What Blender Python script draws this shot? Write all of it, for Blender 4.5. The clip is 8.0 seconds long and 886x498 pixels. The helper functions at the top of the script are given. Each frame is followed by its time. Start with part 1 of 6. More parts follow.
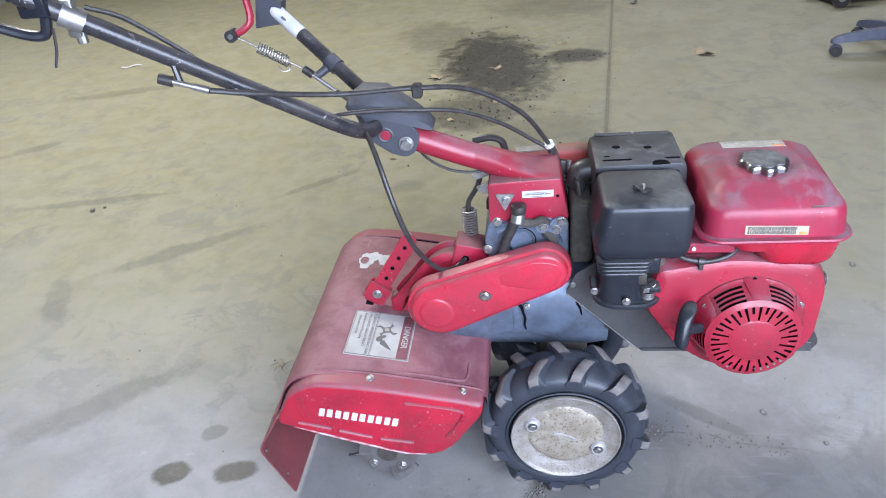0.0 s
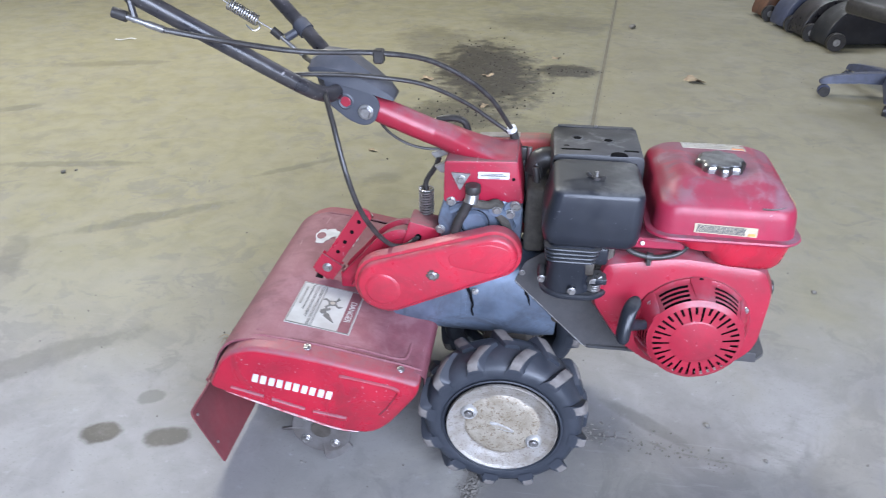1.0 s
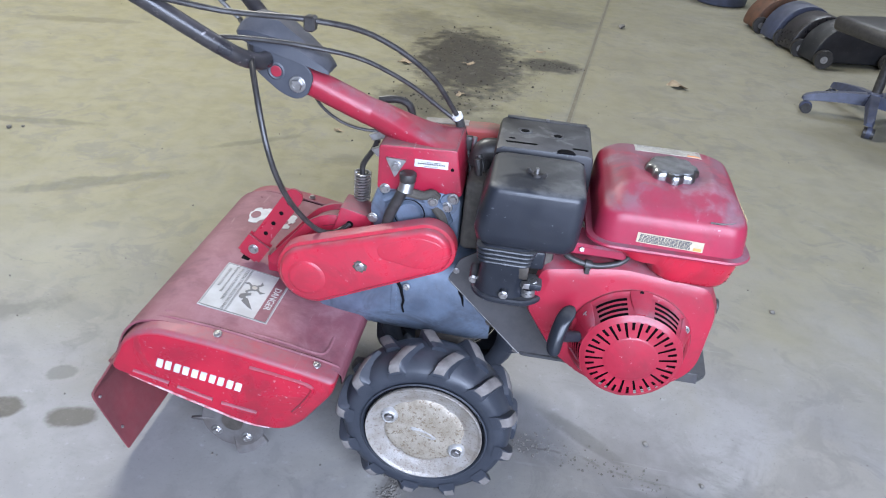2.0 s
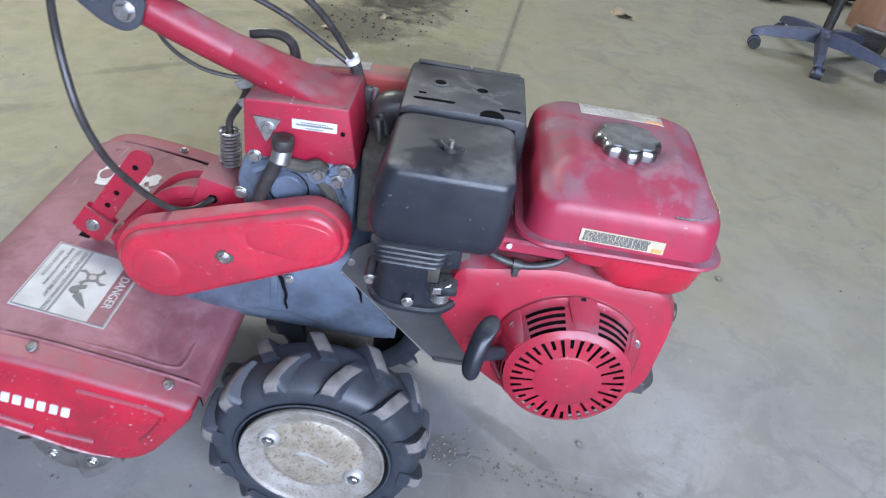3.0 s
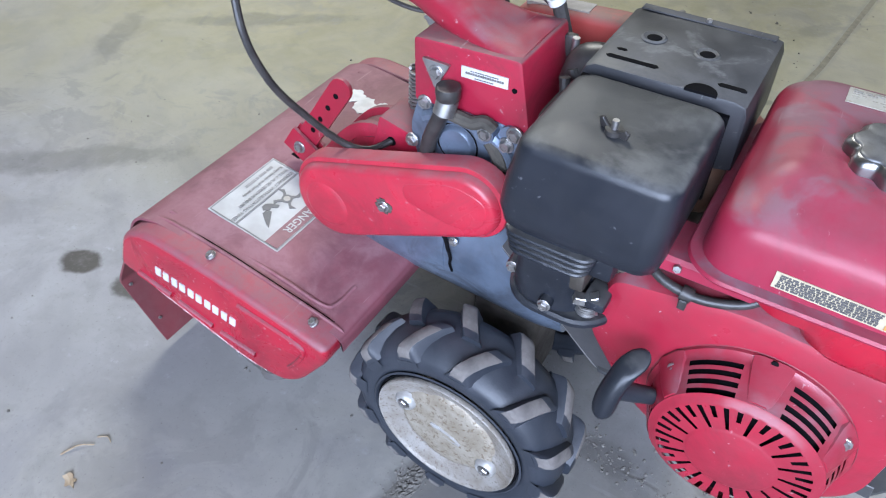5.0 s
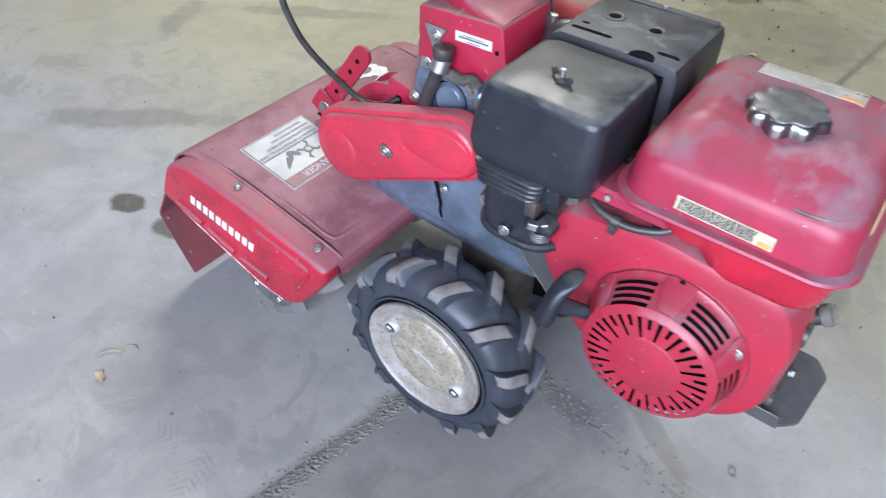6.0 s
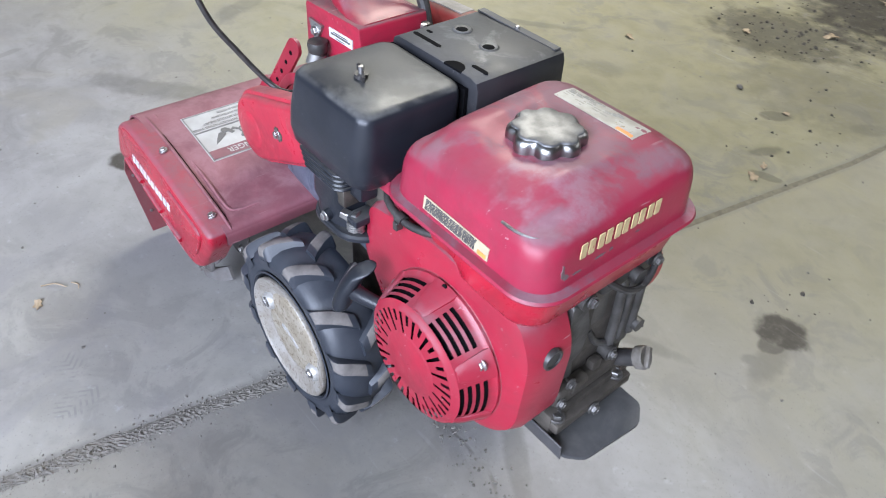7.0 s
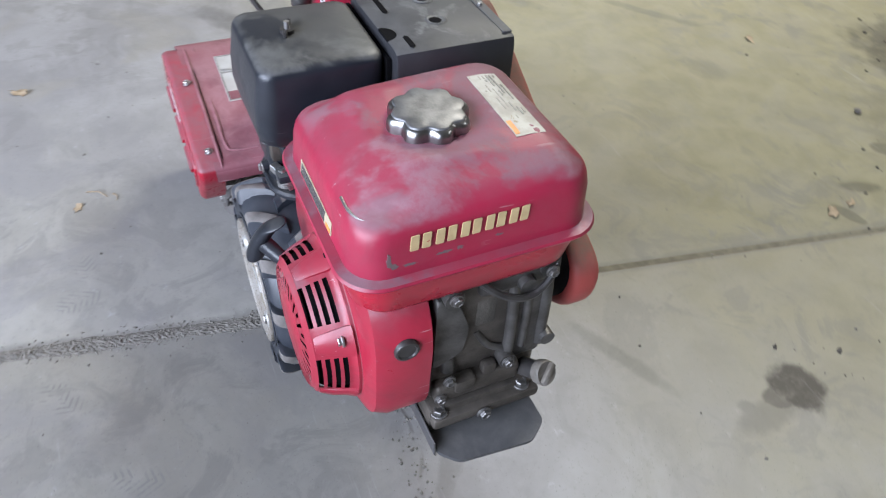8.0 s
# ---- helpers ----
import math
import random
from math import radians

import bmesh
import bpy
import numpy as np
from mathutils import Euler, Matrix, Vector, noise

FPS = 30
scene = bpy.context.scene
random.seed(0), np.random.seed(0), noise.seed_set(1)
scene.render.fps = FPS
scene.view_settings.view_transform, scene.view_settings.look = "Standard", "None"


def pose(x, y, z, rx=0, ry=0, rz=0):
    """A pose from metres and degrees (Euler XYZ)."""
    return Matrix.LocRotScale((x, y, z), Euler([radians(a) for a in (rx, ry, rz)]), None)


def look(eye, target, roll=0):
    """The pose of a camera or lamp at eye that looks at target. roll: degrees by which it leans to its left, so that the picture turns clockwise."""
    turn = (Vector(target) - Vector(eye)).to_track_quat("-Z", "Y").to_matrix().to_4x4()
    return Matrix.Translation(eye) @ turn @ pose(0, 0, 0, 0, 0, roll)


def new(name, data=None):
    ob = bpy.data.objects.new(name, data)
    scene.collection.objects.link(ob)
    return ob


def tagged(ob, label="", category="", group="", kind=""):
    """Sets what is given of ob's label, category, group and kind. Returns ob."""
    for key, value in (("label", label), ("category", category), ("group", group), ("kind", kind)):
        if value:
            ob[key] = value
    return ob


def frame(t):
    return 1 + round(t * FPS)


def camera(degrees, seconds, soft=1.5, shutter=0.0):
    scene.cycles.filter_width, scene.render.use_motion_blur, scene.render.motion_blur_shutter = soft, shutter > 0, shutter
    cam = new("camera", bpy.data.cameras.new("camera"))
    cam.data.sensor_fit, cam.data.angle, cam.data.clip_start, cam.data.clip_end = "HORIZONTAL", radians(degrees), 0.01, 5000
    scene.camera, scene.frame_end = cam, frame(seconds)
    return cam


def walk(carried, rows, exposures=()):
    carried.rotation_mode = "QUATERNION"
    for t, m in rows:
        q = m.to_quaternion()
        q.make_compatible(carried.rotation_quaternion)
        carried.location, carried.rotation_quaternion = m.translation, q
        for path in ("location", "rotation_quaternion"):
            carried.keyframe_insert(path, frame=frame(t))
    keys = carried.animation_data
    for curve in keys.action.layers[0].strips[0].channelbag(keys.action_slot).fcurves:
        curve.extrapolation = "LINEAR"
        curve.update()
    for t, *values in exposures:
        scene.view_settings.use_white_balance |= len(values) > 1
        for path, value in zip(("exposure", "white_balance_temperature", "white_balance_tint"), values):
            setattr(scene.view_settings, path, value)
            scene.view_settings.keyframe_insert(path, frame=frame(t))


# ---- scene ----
cam = camera(64.1, 8.0, soft=1.05, shutter=0.3)
PATH = [
    (0, (-0.06, -1.28, 1.3), (-0.311, 0.408, 0.259), -5.6),
    (0.5, (-0.044, -1.301, 1.265), (-0.314, 0.401, 0.25), -4.2),
    (1, (0.013, -1.293, 1.222), (-0.205, 0.421, 0.216), 0.5),
    (1.2, (0.041, -1.291, 1.219), (-0.151, 0.429, 0.216), 2.3),
    (2.3, (0.107, -1.103, 1.144), (-0.057, 0.579, 0.076), 5.9),
    (2.5, (0.113, -1.029, 1.121), (-0.035, 0.606, -0.021), 5.8),
    (2.8, (0.116, -0.936, 1.131), (0.128, 0.673, -0.057), 9.3),
    (3, (0.125, -0.892, 1.118), (0.169, 0.715, -0.071), 10.1),
    (3.2, (0.149, -0.829, 1.124), (0.200, 0.745, -0.107), 9.8),
    (3.5, (0.204, -0.737, 1.101), (-0.046, 0.776, -0.183), 3.2),
    (3.7, (0.230, -0.699, 1.104), (-0.255, 0.717, -0.225), -1.9),
    (4, (0.245, -0.676, 1.101), (-0.369, 0.668, -0.247), -1.6),
    (4.3, (0.254, -0.662, 1.099), (-0.402, 0.614, -0.298), -1.4),
    (4.5, (0.257, -0.664, 1.093), (-0.42, 0.59, -0.309), -0.3),
    (4.7, (0.265, -0.663, 1.085), (-0.438, 0.567, -0.327), 0.1),
    (5.8, (0.391, -0.785, 1.1), (-0.461, 0.408, -0.26), 0.9),
    (6, (0.448, -0.798, 1.107), (-0.407, 0.394, -0.252), 2.5),
    (6.2, (0.520, -0.773, 1.108), (-0.351, 0.431, -0.231), 4.2),
    (6.5, (0.641, -0.691, 1.119), (-0.297, 0.469, -0.213), 4.9),
    (6.8, (0.732, -0.622, 1.124), (-0.294, 0.460, -0.207), 4.9),
    (7, (0.768, -0.577, 1.118), (-0.338, 0.438, -0.203), 4.3),
    (7.2, (0.782, -0.512, 1.104), (-0.370, 0.447, -0.231), 4.4),
    (7.5, (0.801, -0.429, 1.093), (-0.308, 0.462, -0.314), 6.7),
    (7.8, (0.850, -0.359, 1.112), (-0.315, 0.402, -0.325), 4.3),
    (8, (0.902, -0.317, 1.123), (-0.366, 0.342, -0.277), 4.8),
]
walk(cam, [(t, look(eye, target, roll)) for t, eye, target, roll in PATH], exposures=((0.0, -0.08, 6200, 12), (1.0, -0.08, 6200, 12), (2.5, -0.12, 6100, 11), (3.5, -0.20, 6100, 10), (4.7, -0.16, 6050, 10), (6.0, -0.06, 6350, 10), (7.0, -0.03, 6500, 10), (8.0, -0.11, 6550, 10)))


# ---- world, lamps, exposure ----
world = bpy.data.worlds.new("daylight")
world.use_nodes = True
scene.world = world
wn = world.node_tree.nodes
sky = wn.new("ShaderNodeTexSky")
sky.sky_type, sky.sun_disc = "NISHITA", False
sky.sun_elevation, sky.sun_rotation = radians(40), radians(20)
world.node_tree.links.new(sky.outputs[0], wn["Background"].inputs[0])
wn["Background"].inputs[1].default_value = 0.08


def area(name, eye, target, sx, sy, watts, color):
    lamp = bpy.data.lights.new(name, "AREA")
    lamp.shape, lamp.size, lamp.size_y, lamp.energy, lamp.color = "RECTANGLE", sx, sy, watts, color
    ob = new(name, lamp)
    ob.matrix_basis = look(eye, target)
    return ob


area("door_light", (1.3, -2.95, 1.85), (0.35, 0, 0.45), 3.4, 2.2, 500, (0.705, 0.795, 1.0))
area("west_window_light", (-5.35, 3.4, 2.1), (0, 1.5, 0.9), 4.6, 2.8, 40, (0.90, 0.95, 1.0))
area("roof_and_fill_light", (-2.5, 2.9, 4.25), (-2.0, 2.4, 0), 2.0, 1.3, 340, (1.0, 0.98, 0.88))
# added overhead fill that lifts the far east floor; no known source there
area("roof_and_fill_light", (3.0, 6.3, 4.25), (3.0, 6.3, 0), 4.0, 1.2, 205, (0.90, 0.95, 1.0))


# ---- materials ----
def nodes_of(name):
    m = bpy.data.materials.new(name)
    m.use_nodes = True
    t = m.node_tree
    return m, t, t.nodes["Principled BSDF"]


class Net:
    """Small helper to wire nodes."""

    def __init__(self, t):
        self.t = t

    def node(self, kind, **kw):
        n = self.t.nodes.new("ShaderNode" + kind)
        for k, v in kw.items():
            n.inputs[k.replace("_", " ")].default_value = v
        return n

    def put(self, socket, v):
        if isinstance(v, bpy.types.NodeSocket):
            self.t.links.new(v, socket)
        else:
            socket.default_value = v

    def math(self, op, a, b=0.0, c=0.0, clamp=False):
        n = self.t.nodes.new("ShaderNodeMath")
        n.operation, n.use_clamp = op, clamp
        for i, v in enumerate((a, b, c)):
            self.put(n.inputs[i], v)
        return n.outputs[0]

    def noise(self, vec, scale, detail=4.0, rough=0.55, distort=0.0):
        n = self.node("TexNoise", Scale=scale, Detail=detail, Roughness=rough, Distortion=distort)
        self.t.links.new(vec, n.inputs["Vector"])
        return n.outputs[0]

    def step(self, v, lo, hi, a=0.0, b=1.0):
        n = self.t.nodes.new("ShaderNodeMapRange")
        n.interpolation_type = "SMOOTHSTEP"
        for i, q in enumerate((v, lo, hi, a, b)):
            self.put(n.inputs[i], q)
        return n.outputs[0]

    def mix(self, f, a, b):
        n = self.t.nodes.new("ShaderNodeMix")
        n.data_type = "RGBA"
        self.put(n.inputs[0], f)
        for i, v in ((6, a), (7, b)):
            self.put(n.inputs[i], (*v, 1) if isinstance(v, tuple) and len(v) == 3 else v)
        return n.outputs[2]


def surf(name, col, col2=None, scale=25.0, rough=0.5, rvar=0.12, metal=0.0, bump=0.08, bscale=260.0,
         dust=0.0, dcol=(0.30, 0.25, 0.22), lo=0.25, hi=0.95, film=0.0, chips=0.0, ccol=(0.08, 0.07, 0.07), coat=0.0, dscale=14.0,
         dmin=0.25, dedge=(0.36, 0.62), cscale=42.0, scr=0.0, scol=(0.42, 0.30, 0.30), grime=0.0, dent=0.0, spec=0.5, smear=None):
    """A worn surface: two tones of grain, a film of dust on what faces up, chips, fine relief."""
    m, t, p = nodes_of(name)
    w = Net(t)
    at = t.nodes.new("ShaderNodeTexCoord").outputs["Object"]
    big, fine = w.noise(at, scale), w.noise(at, bscale, 3.0)
    c = w.mix(w.step(big, 0.3, 0.7), col, col2 or tuple(x * 0.78 for x in col))
    r = w.math("ADD", rough - rvar / 2, w.math("MULTIPLY", big, rvar))
    if chips:
        k = w.step(w.noise(at, cscale, 5.0, 0.7), 0.76 - chips, 0.79 - chips)
        c = w.mix(k, c, ccol)
        r = w.math("ADD", r, w.math("MULTIPLY", k, 0.2))
    if grime:
        g = w.math("MULTIPLY", w.step(w.noise(at, 6.5, 6.0, 0.72, 1.0), 0.47, 0.66), grime)
        c = w.mix(g, c, tuple(0.30 * q + 0.012 for q in col))
        r = w.math("ADD", r, w.math("MULTIPLY", g, 0.25))
    if scr:
        mp = t.nodes.new("ShaderNodeMapping")
        mp.inputs["Rotation"].default_value = (0.5, 0.9, 0.7)
        mp.inputs["Scale"].default_value = (60.0, 4.0, 60.0)
        t.links.new(at, mp.inputs["Vector"])
        line = w.step(w.noise(mp.outputs[0], 2.2, 3.0, 0.6, 0.3), 0.655, 0.70)
        line = w.math("MULTIPLY", line, w.step(w.noise(at, 17.0, 3.0), 0.48, 0.60, 0.0, scr))
        c = w.mix(line, c, scol)
    if dust or film:
        up = t.nodes.new("ShaderNodeSeparateXYZ")
        t.links.new(t.nodes.new("ShaderNodeNewGeometry").outputs["Normal"], up.inputs[0])
        n1 = w.step(w.noise(at, dscale, 5.0, 0.62, 0.6), dedge[0], dedge[1], dmin, 1.0)
        n1 = w.math("MULTIPLY", n1, w.step(w.noise(at, dscale * 5.0, 5.0, 0.7), 0.30, 0.60, 0.62, 1.0))
        f = w.math("MULTIPLY", w.step(up.outputs[2], lo, hi), w.math("MULTIPLY", n1, dust))
        f = w.math("ADD", f, w.math("MULTIPLY", w.noise(at, 60.0, 5.0, 0.7), film), clamp=True)
        c = w.mix(f, c, dcol)
        if smear:
            wipe = w.math("MULTIPLY", w.step(w.noise(at, dscale * 1.1, 5.0, 0.60, 0.35), 0.53, 0.62, 0.0, 0.7), w.step(up.outputs[2], 0.45, 0.8))
            wipe = w.math("MULTIPLY", wipe, w.step(w.noise(at, dscale * 9.0, 4.0, 0.7), 0.30, 0.62, 0.45, 1.0))
            c = w.mix(wipe, c, smear)
        r = w.math("ADD", r, w.math("MULTIPLY", f, 0.34), clamp=True)
    t.links.new(c, p.inputs["Base Color"])
    t.links.new(r, p.inputs["Roughness"])
    p.inputs["Metallic"].default_value = metal
    p.inputs["Specular IOR Level"].default_value = spec
    p.inputs["Coat Weight"].default_value = coat
    p.inputs["Coat Roughness"].default_value = 0.15
    if bump:
        b = w.node("Bump", Strength=bump, Distance=0.002)
        hh = w.math("ADD", fine, w.math("MULTIPLY", w.noise(at, 22.0, 3.0, 0.5), dent)) if dent else fine
        t.links.new(hh, b.inputs["Height"])
        t.links.new(b.outputs[0], p.inputs["Normal"])
    return m


RED = surf("red_paint", (0.31, 0.008, 0.028), (0.235, 0.007, 0.023), 9, 0.28, 0.20, bump=0.05, dust=0.85, dcol=(0.21, 0.090, 0.105), lo=0.25, hi=0.9, film=0.13, chips=0.035, ccol=(0.16, 0.05, 0.055), scr=0.7, grime=0.38, dent=6.0)
TOPRED = surf("dust_caked_red_paint", (0.38, 0.010, 0.038), (0.31, 0.010, 0.034), 9, 0.32, 0.18, bump=0.06, dust=0.97, dcol=(0.160, 0.073, 0.076), lo=0.45, hi=0.85, film=0.12, chips=0.03, ccol=(0.20, 0.06, 0.07), dmin=0.8, scr=0.8, grime=0.50, dent=5.0)
TANKRED = surf("tank_red_paint", (0.305, 0.009, 0.037), (0.22, 0.008, 0.030), 7, 0.33, 0.14, bump=0.05, dust=0.95, dcol=(0.190, 0.085, 0.106), lo=0.55, hi=0.95, film=0.25, chips=0.100, ccol=(0.125, 0.075, 0.090), coat=0.0, spec=0.38, dscale=7.0, dmin=0.30, dedge=(0.445, 0.535), cscale=30.0, scr=0.5, grime=0.35, dent=10.0, smear=(0.245, 0.145, 0.172))
PANRED = surf("tank_underside_red", (0.37, 0.008, 0.026), (0.29, 0.007, 0.022), 12, 0.26, 0.15, bump=0.05, film=0.05, dcol=(0.20, 0.07, 0.08), chips=0.07, ccol=(0.12, 0.02, 0.03), grime=0.30, dent=6.0)
COVERRED = surf("belt_cover_red", (0.47, 0.012, 0.036), (0.36, 0.011, 0.032), 8, 0.24, 0.18, bump=0.05, dust=0.70, dcol=(0.27, 0.115, 0.125), film=0.20, chips=0.05, ccol=(0.18, 0.03, 0.04), scr=0.5, scol=(0.50, 0.22, 0.24), grime=0.45, dent=6.0)
PLATERED = surf("side_plate_red", (0.37, 0.007, 0.027), (0.27, 0.006, 0.023), 14, 0.24, 0.16, bump=0.05, dust=0.95, dcol=(0.215, 0.078, 0.092), lo=0.10, hi=0.55, film=0.08, chips=0.02, ccol=(0.40, 0.22, 0.24), dmin=0.85, scr=0.8, scol=(0.55, 0.40, 0.41), grime=0.50, dent=10.0)
WORN = surf("worn_primer_edge", (0.50, 0.42, 0.42), (0.36, 0.05, 0.07), 60, 0.5, bump=0.1, chips=0.12, ccol=(0.30, 0.02, 0.04))
MAROON = surf("faded_maroon_paint", (0.190, 0.048, 0.064), (0.150, 0.038, 0.052), 10, 0.50, 0.16, bump=0.06, dust=0.65, dcol=(0.29, 0.150, 0.165), film=0.22, lo=0.3, hi=1.0, scr=0.6, scol=(0.34, 0.22, 0.23), grime=0.45, dent=6.0)
FLAPRED = surf("dark_red_flap", (0.17, 0.018, 0.028), (0.12, 0.016, 0.024), 12, 0.5, bump=0.08, film=0.2)
FARRED = surf("dusty_orange_red", (0.46, 0.060, 0.050), (0.38, 0.05, 0.045), 9, 0.45, bump=0.04, dust=0.95, dmin=0.75, dcol=(0.21, 0.115, 0.090), film=0.25, grime=0.40, dent=4.0)
BLACK = surf("black_plastic", (0.008, 0.010, 0.015), (0.014, 0.016, 0.022), 16, 0.31, 0.22, bump=0.08, bscale=700, dust=0.58, dcol=(0.082, 0.081, 0.077), lo=0.45, hi=1.0, film=0.05, dscale=8, dmin=0.25, dedge=(0.45, 0.54), scr=0.6, scol=(0.10, 0.10, 0.11), grime=0.30, dent=4.0, spec=0.38, smear=(0.108, 0.108, 0.106))
GUARD = surf("black_sheet_metal", (0.014, 0.015, 0.018), (0.022, 0.022, 0.025), 18, 0.42, 0.2, bump=0.06, dust=0.7, dcol=(0.085, 0.084, 0.086), film=0.06, scr=0.7, scol=(0.14, 0.13, 0.13), grime=0.30, dent=6.0, spec=0.4, smear=(0.13, 0.13, 0.132))
BARBLACK = surf("black_gloss_tube", (0.012, 0.012, 0.015), (0.03, 0.027, 0.026), 40, 0.28, 0.2, bump=0.05, film=0.08, chips=0.12, ccol=(0.15, 0.13, 0.12), cscale=45.0, dust=0.4, dcol=(0.13, 0.12, 0.125), scr=1.0, scol=(0.24, 0.22, 0.22))
GREYPL = surf("dark_grey_plastic", (0.026, 0.030, 0.042), (0.036, 0.040, 0.050), 20, 0.5, bump=0.1, dust=0.5, dcol=(0.16, 0.15, 0.15), film=0.15)
RUBBER = surf("tyre_rubber", (0.013, 0.017, 0.025), (0.022, 0.026, 0.036), 22, 0.42, 0.2, bump=0.12, bscale=320, dust=0.25, dcol=(0.080, 0.084, 0.092), film=0.20, dscale=22)
LUGTOP = surf("worn_lug_rubber", (0.165, 0.152, 0.142), (0.085, 0.080, 0.076), 38, 0.8, bump=0.25, bscale=300, film=0.2)
DISC = surf("worn_white_wheel", (0.31, 0.295, 0.275), (0.20, 0.175, 0.145), 24, 0.40, 0.25, metal=0.25, bump=0.5, bscale=240, chips=0.19, cscale=190.0, ccol=(0.17, 0.14, 0.115), film=0.22, dcol=(0.22, 0.18, 0.14))
DISCIN = surf("rusty_tan_wheel_centre", (0.32, 0.29, 0.24), (0.215, 0.185, 0.14), 30, 0.44, 0.25, metal=0.2, bump=0.6, bscale=220, chips=0.20, cscale=170.0, ccol=(0.15, 0.115, 0.08), film=0.25, dcol=(0.24, 0.19, 0.13))
WASHER = surf("pale_worn_steel", (0.42, 0.42, 0.41), (0.30, 0.29, 0.27), 50, 0.42, 0.2, metal=0.4, bump=0.15, film=0.2)
STEEL = surf("zinc_steel", (0.44, 0.44, 0.44), (0.30, 0.29, 0.28), 60, 0.36, 0.2, metal=0.9, bump=0.08, film=0.2)
TINESTEEL = surf("worn_tine_steel", (0.105, 0.105, 0.108), (0.06, 0.056, 0.054), 24, 0.55, 0.2, metal=0.4, bump=0.2, film=0.3)
CHROME = surf("chrome", (0.34, 0.335, 0.33), (0.22, 0.215, 0.21), 40, 0.31, 0.14, metal=1.0, bump=0.05, dust=0.85, dcol=(0.30, 0.29, 0.29), lo=0.8, hi=1.0, film=0.06)
GEARALU = surf("blue_grey_aluminium", (0.17, 0.225, 0.31), (0.085, 0.115, 0.165), 14, 0.32, 0.2, metal=0.5, bump=0.12, bscale=240, film=0.18, chips=0.05, ccol=(0.05, 0.05, 0.055), grime=0.80, dent=4.0)
CASTALU = surf("dirty_cast_aluminium", (0.100, 0.088, 0.076), (0.040, 0.035, 0.030), 30, 0.5, 0.2, metal=0.55, bump=0.3, bscale=220, film=0.4, dcol=(0.10, 0.085, 0.07))
GREYCAST = surf("grey_cast_aluminium", (0.115, 0.110, 0.105), (0.040, 0.037, 0.034), 26, 0.45, 0.2, metal=0.55, bump=0.3, bscale=200, film=0.3, dcol=(0.10, 0.09, 0.08))
DULLBOLT = surf("dull_bolt_steel", (0.24, 0.235, 0.23), (0.12, 0.115, 0.11), 90, 0.42, 0.2, metal=0.8, bump=0.15, film=0.35, dcol=(0.07, 0.06, 0.05))
OILCAP = surf("grimy_grey_plastic", (0.17, 0.155, 0.137), (0.09, 0.08, 0.068), 60, 0.55, bump=0.2, film=0.3, dcol=(0.08, 0.07, 0.055))
SCUFF = surf("bared_paint", (0.135, 0.060, 0.072), (0.085, 0.062, 0.066), 120, 0.6, bump=0.1, film=0.2)
GREYPALE = surf("pale_grey_plastic", (0.30, 0.28, 0.255), (0.20, 0.185, 0.165), 40, 0.55, bump=0.2, film=0.3)
CAPTOP = surf("dull_scuffed_cap_metal", (0.21, 0.21, 0.215), (0.11, 0.11, 0.112), 55, 0.46, 0.2, metal=0.75, bump=0.14, film=0.35, dcol=(0.16, 0.155, 0.15), scr=0.6, scol=(0.30, 0.30, 0.30))
PLATE = surf("grey_mount_plate", (0.040, 0.043, 0.048), (0.028, 0.030, 0.034), 12, 0.42, 0.14, metal=0.2, bump=0.04, film=0.2)
SKID = surf("dark_skid_plate", (0.040, 0.042, 0.045), (0.030, 0.031, 0.034), 14, 0.45, bump=0.05, dust=0.5, dcol=(0.12, 0.115, 0.11), film=0.2)
CABLE = surf("black_cable", (0.009, 0.009, 0.010), (0.022, 0.022, 0.022), 60, 0.4, bump=0.03, film=0.1)
CREAM = surf("cream_label", (0.40, 0.385, 0.335), (0.28, 0.262, 0.215), 55, 0.45, bump=0.06, film=0.25, chips=0.12, ccol=(0.25, 0.20, 0.13))
WARNWHITE = surf("weathered_warning_label", (0.43, 0.43, 0.415), (0.34, 0.335, 0.315), 22, 0.5, bump=0.02, film=0.16, chips=0.04, ccol=(0.33, 0.27, 0.22))
WHITE = surf("white_label", (0.60, 0.60, 0.60), (0.46, 0.46, 0.47), 40, 0.45, bump=0.02, film=0.12)
LABELGOLD = surf("cream_gold_label", (0.44, 0.38, 0.26), (0.33, 0.28, 0.19), 40, 0.45, bump=0.02, film=0.1)
GOLD = surf("pale_gold_print", (0.48, 0.36, 0.19), (0.38, 0.27, 0.14), 60, 0.45, bump=0.02, chips=0.08, ccol=(0.33, 0.03, 0.04))
INK = surf("dark_ink", (0.075, 0.07, 0.068), None, 60, 0.6, bump=0.0)
GREYINK = surf("faded_ink", (0.13, 0.125, 0.12), None, 60, 0.6, bump=0.0)
FADEDINK = surf("sun_faded_ink", (0.165, 0.16, 0.15), (0.26, 0.25, 0.235), 45, 0.6, bump=0.0)
PALEINK = surf("bleached_ink", (0.30, 0.28, 0.24), None, 60, 0.6, bump=0.0)
REDINK = surf("maroon_ink", (0.19, 0.070, 0.085), None, 60, 0.5, bump=0.0)
ORANGE = surf("orange_ink", (0.70, 0.25, 0.06), None, 60, 0.5, bump=0.0)
RUST = surf("rusty_brown", (0.13, 0.06, 0.035), (0.08, 0.045, 0.03), 30, 0.7, bump=0.2)
# near-black that paints the shade inside slots, holes, gaps and openings
DARK = surf("near_black_shade", (0.005, 0.005, 0.006), None, 30, 0.8, bump=0.0, spec=0.05)
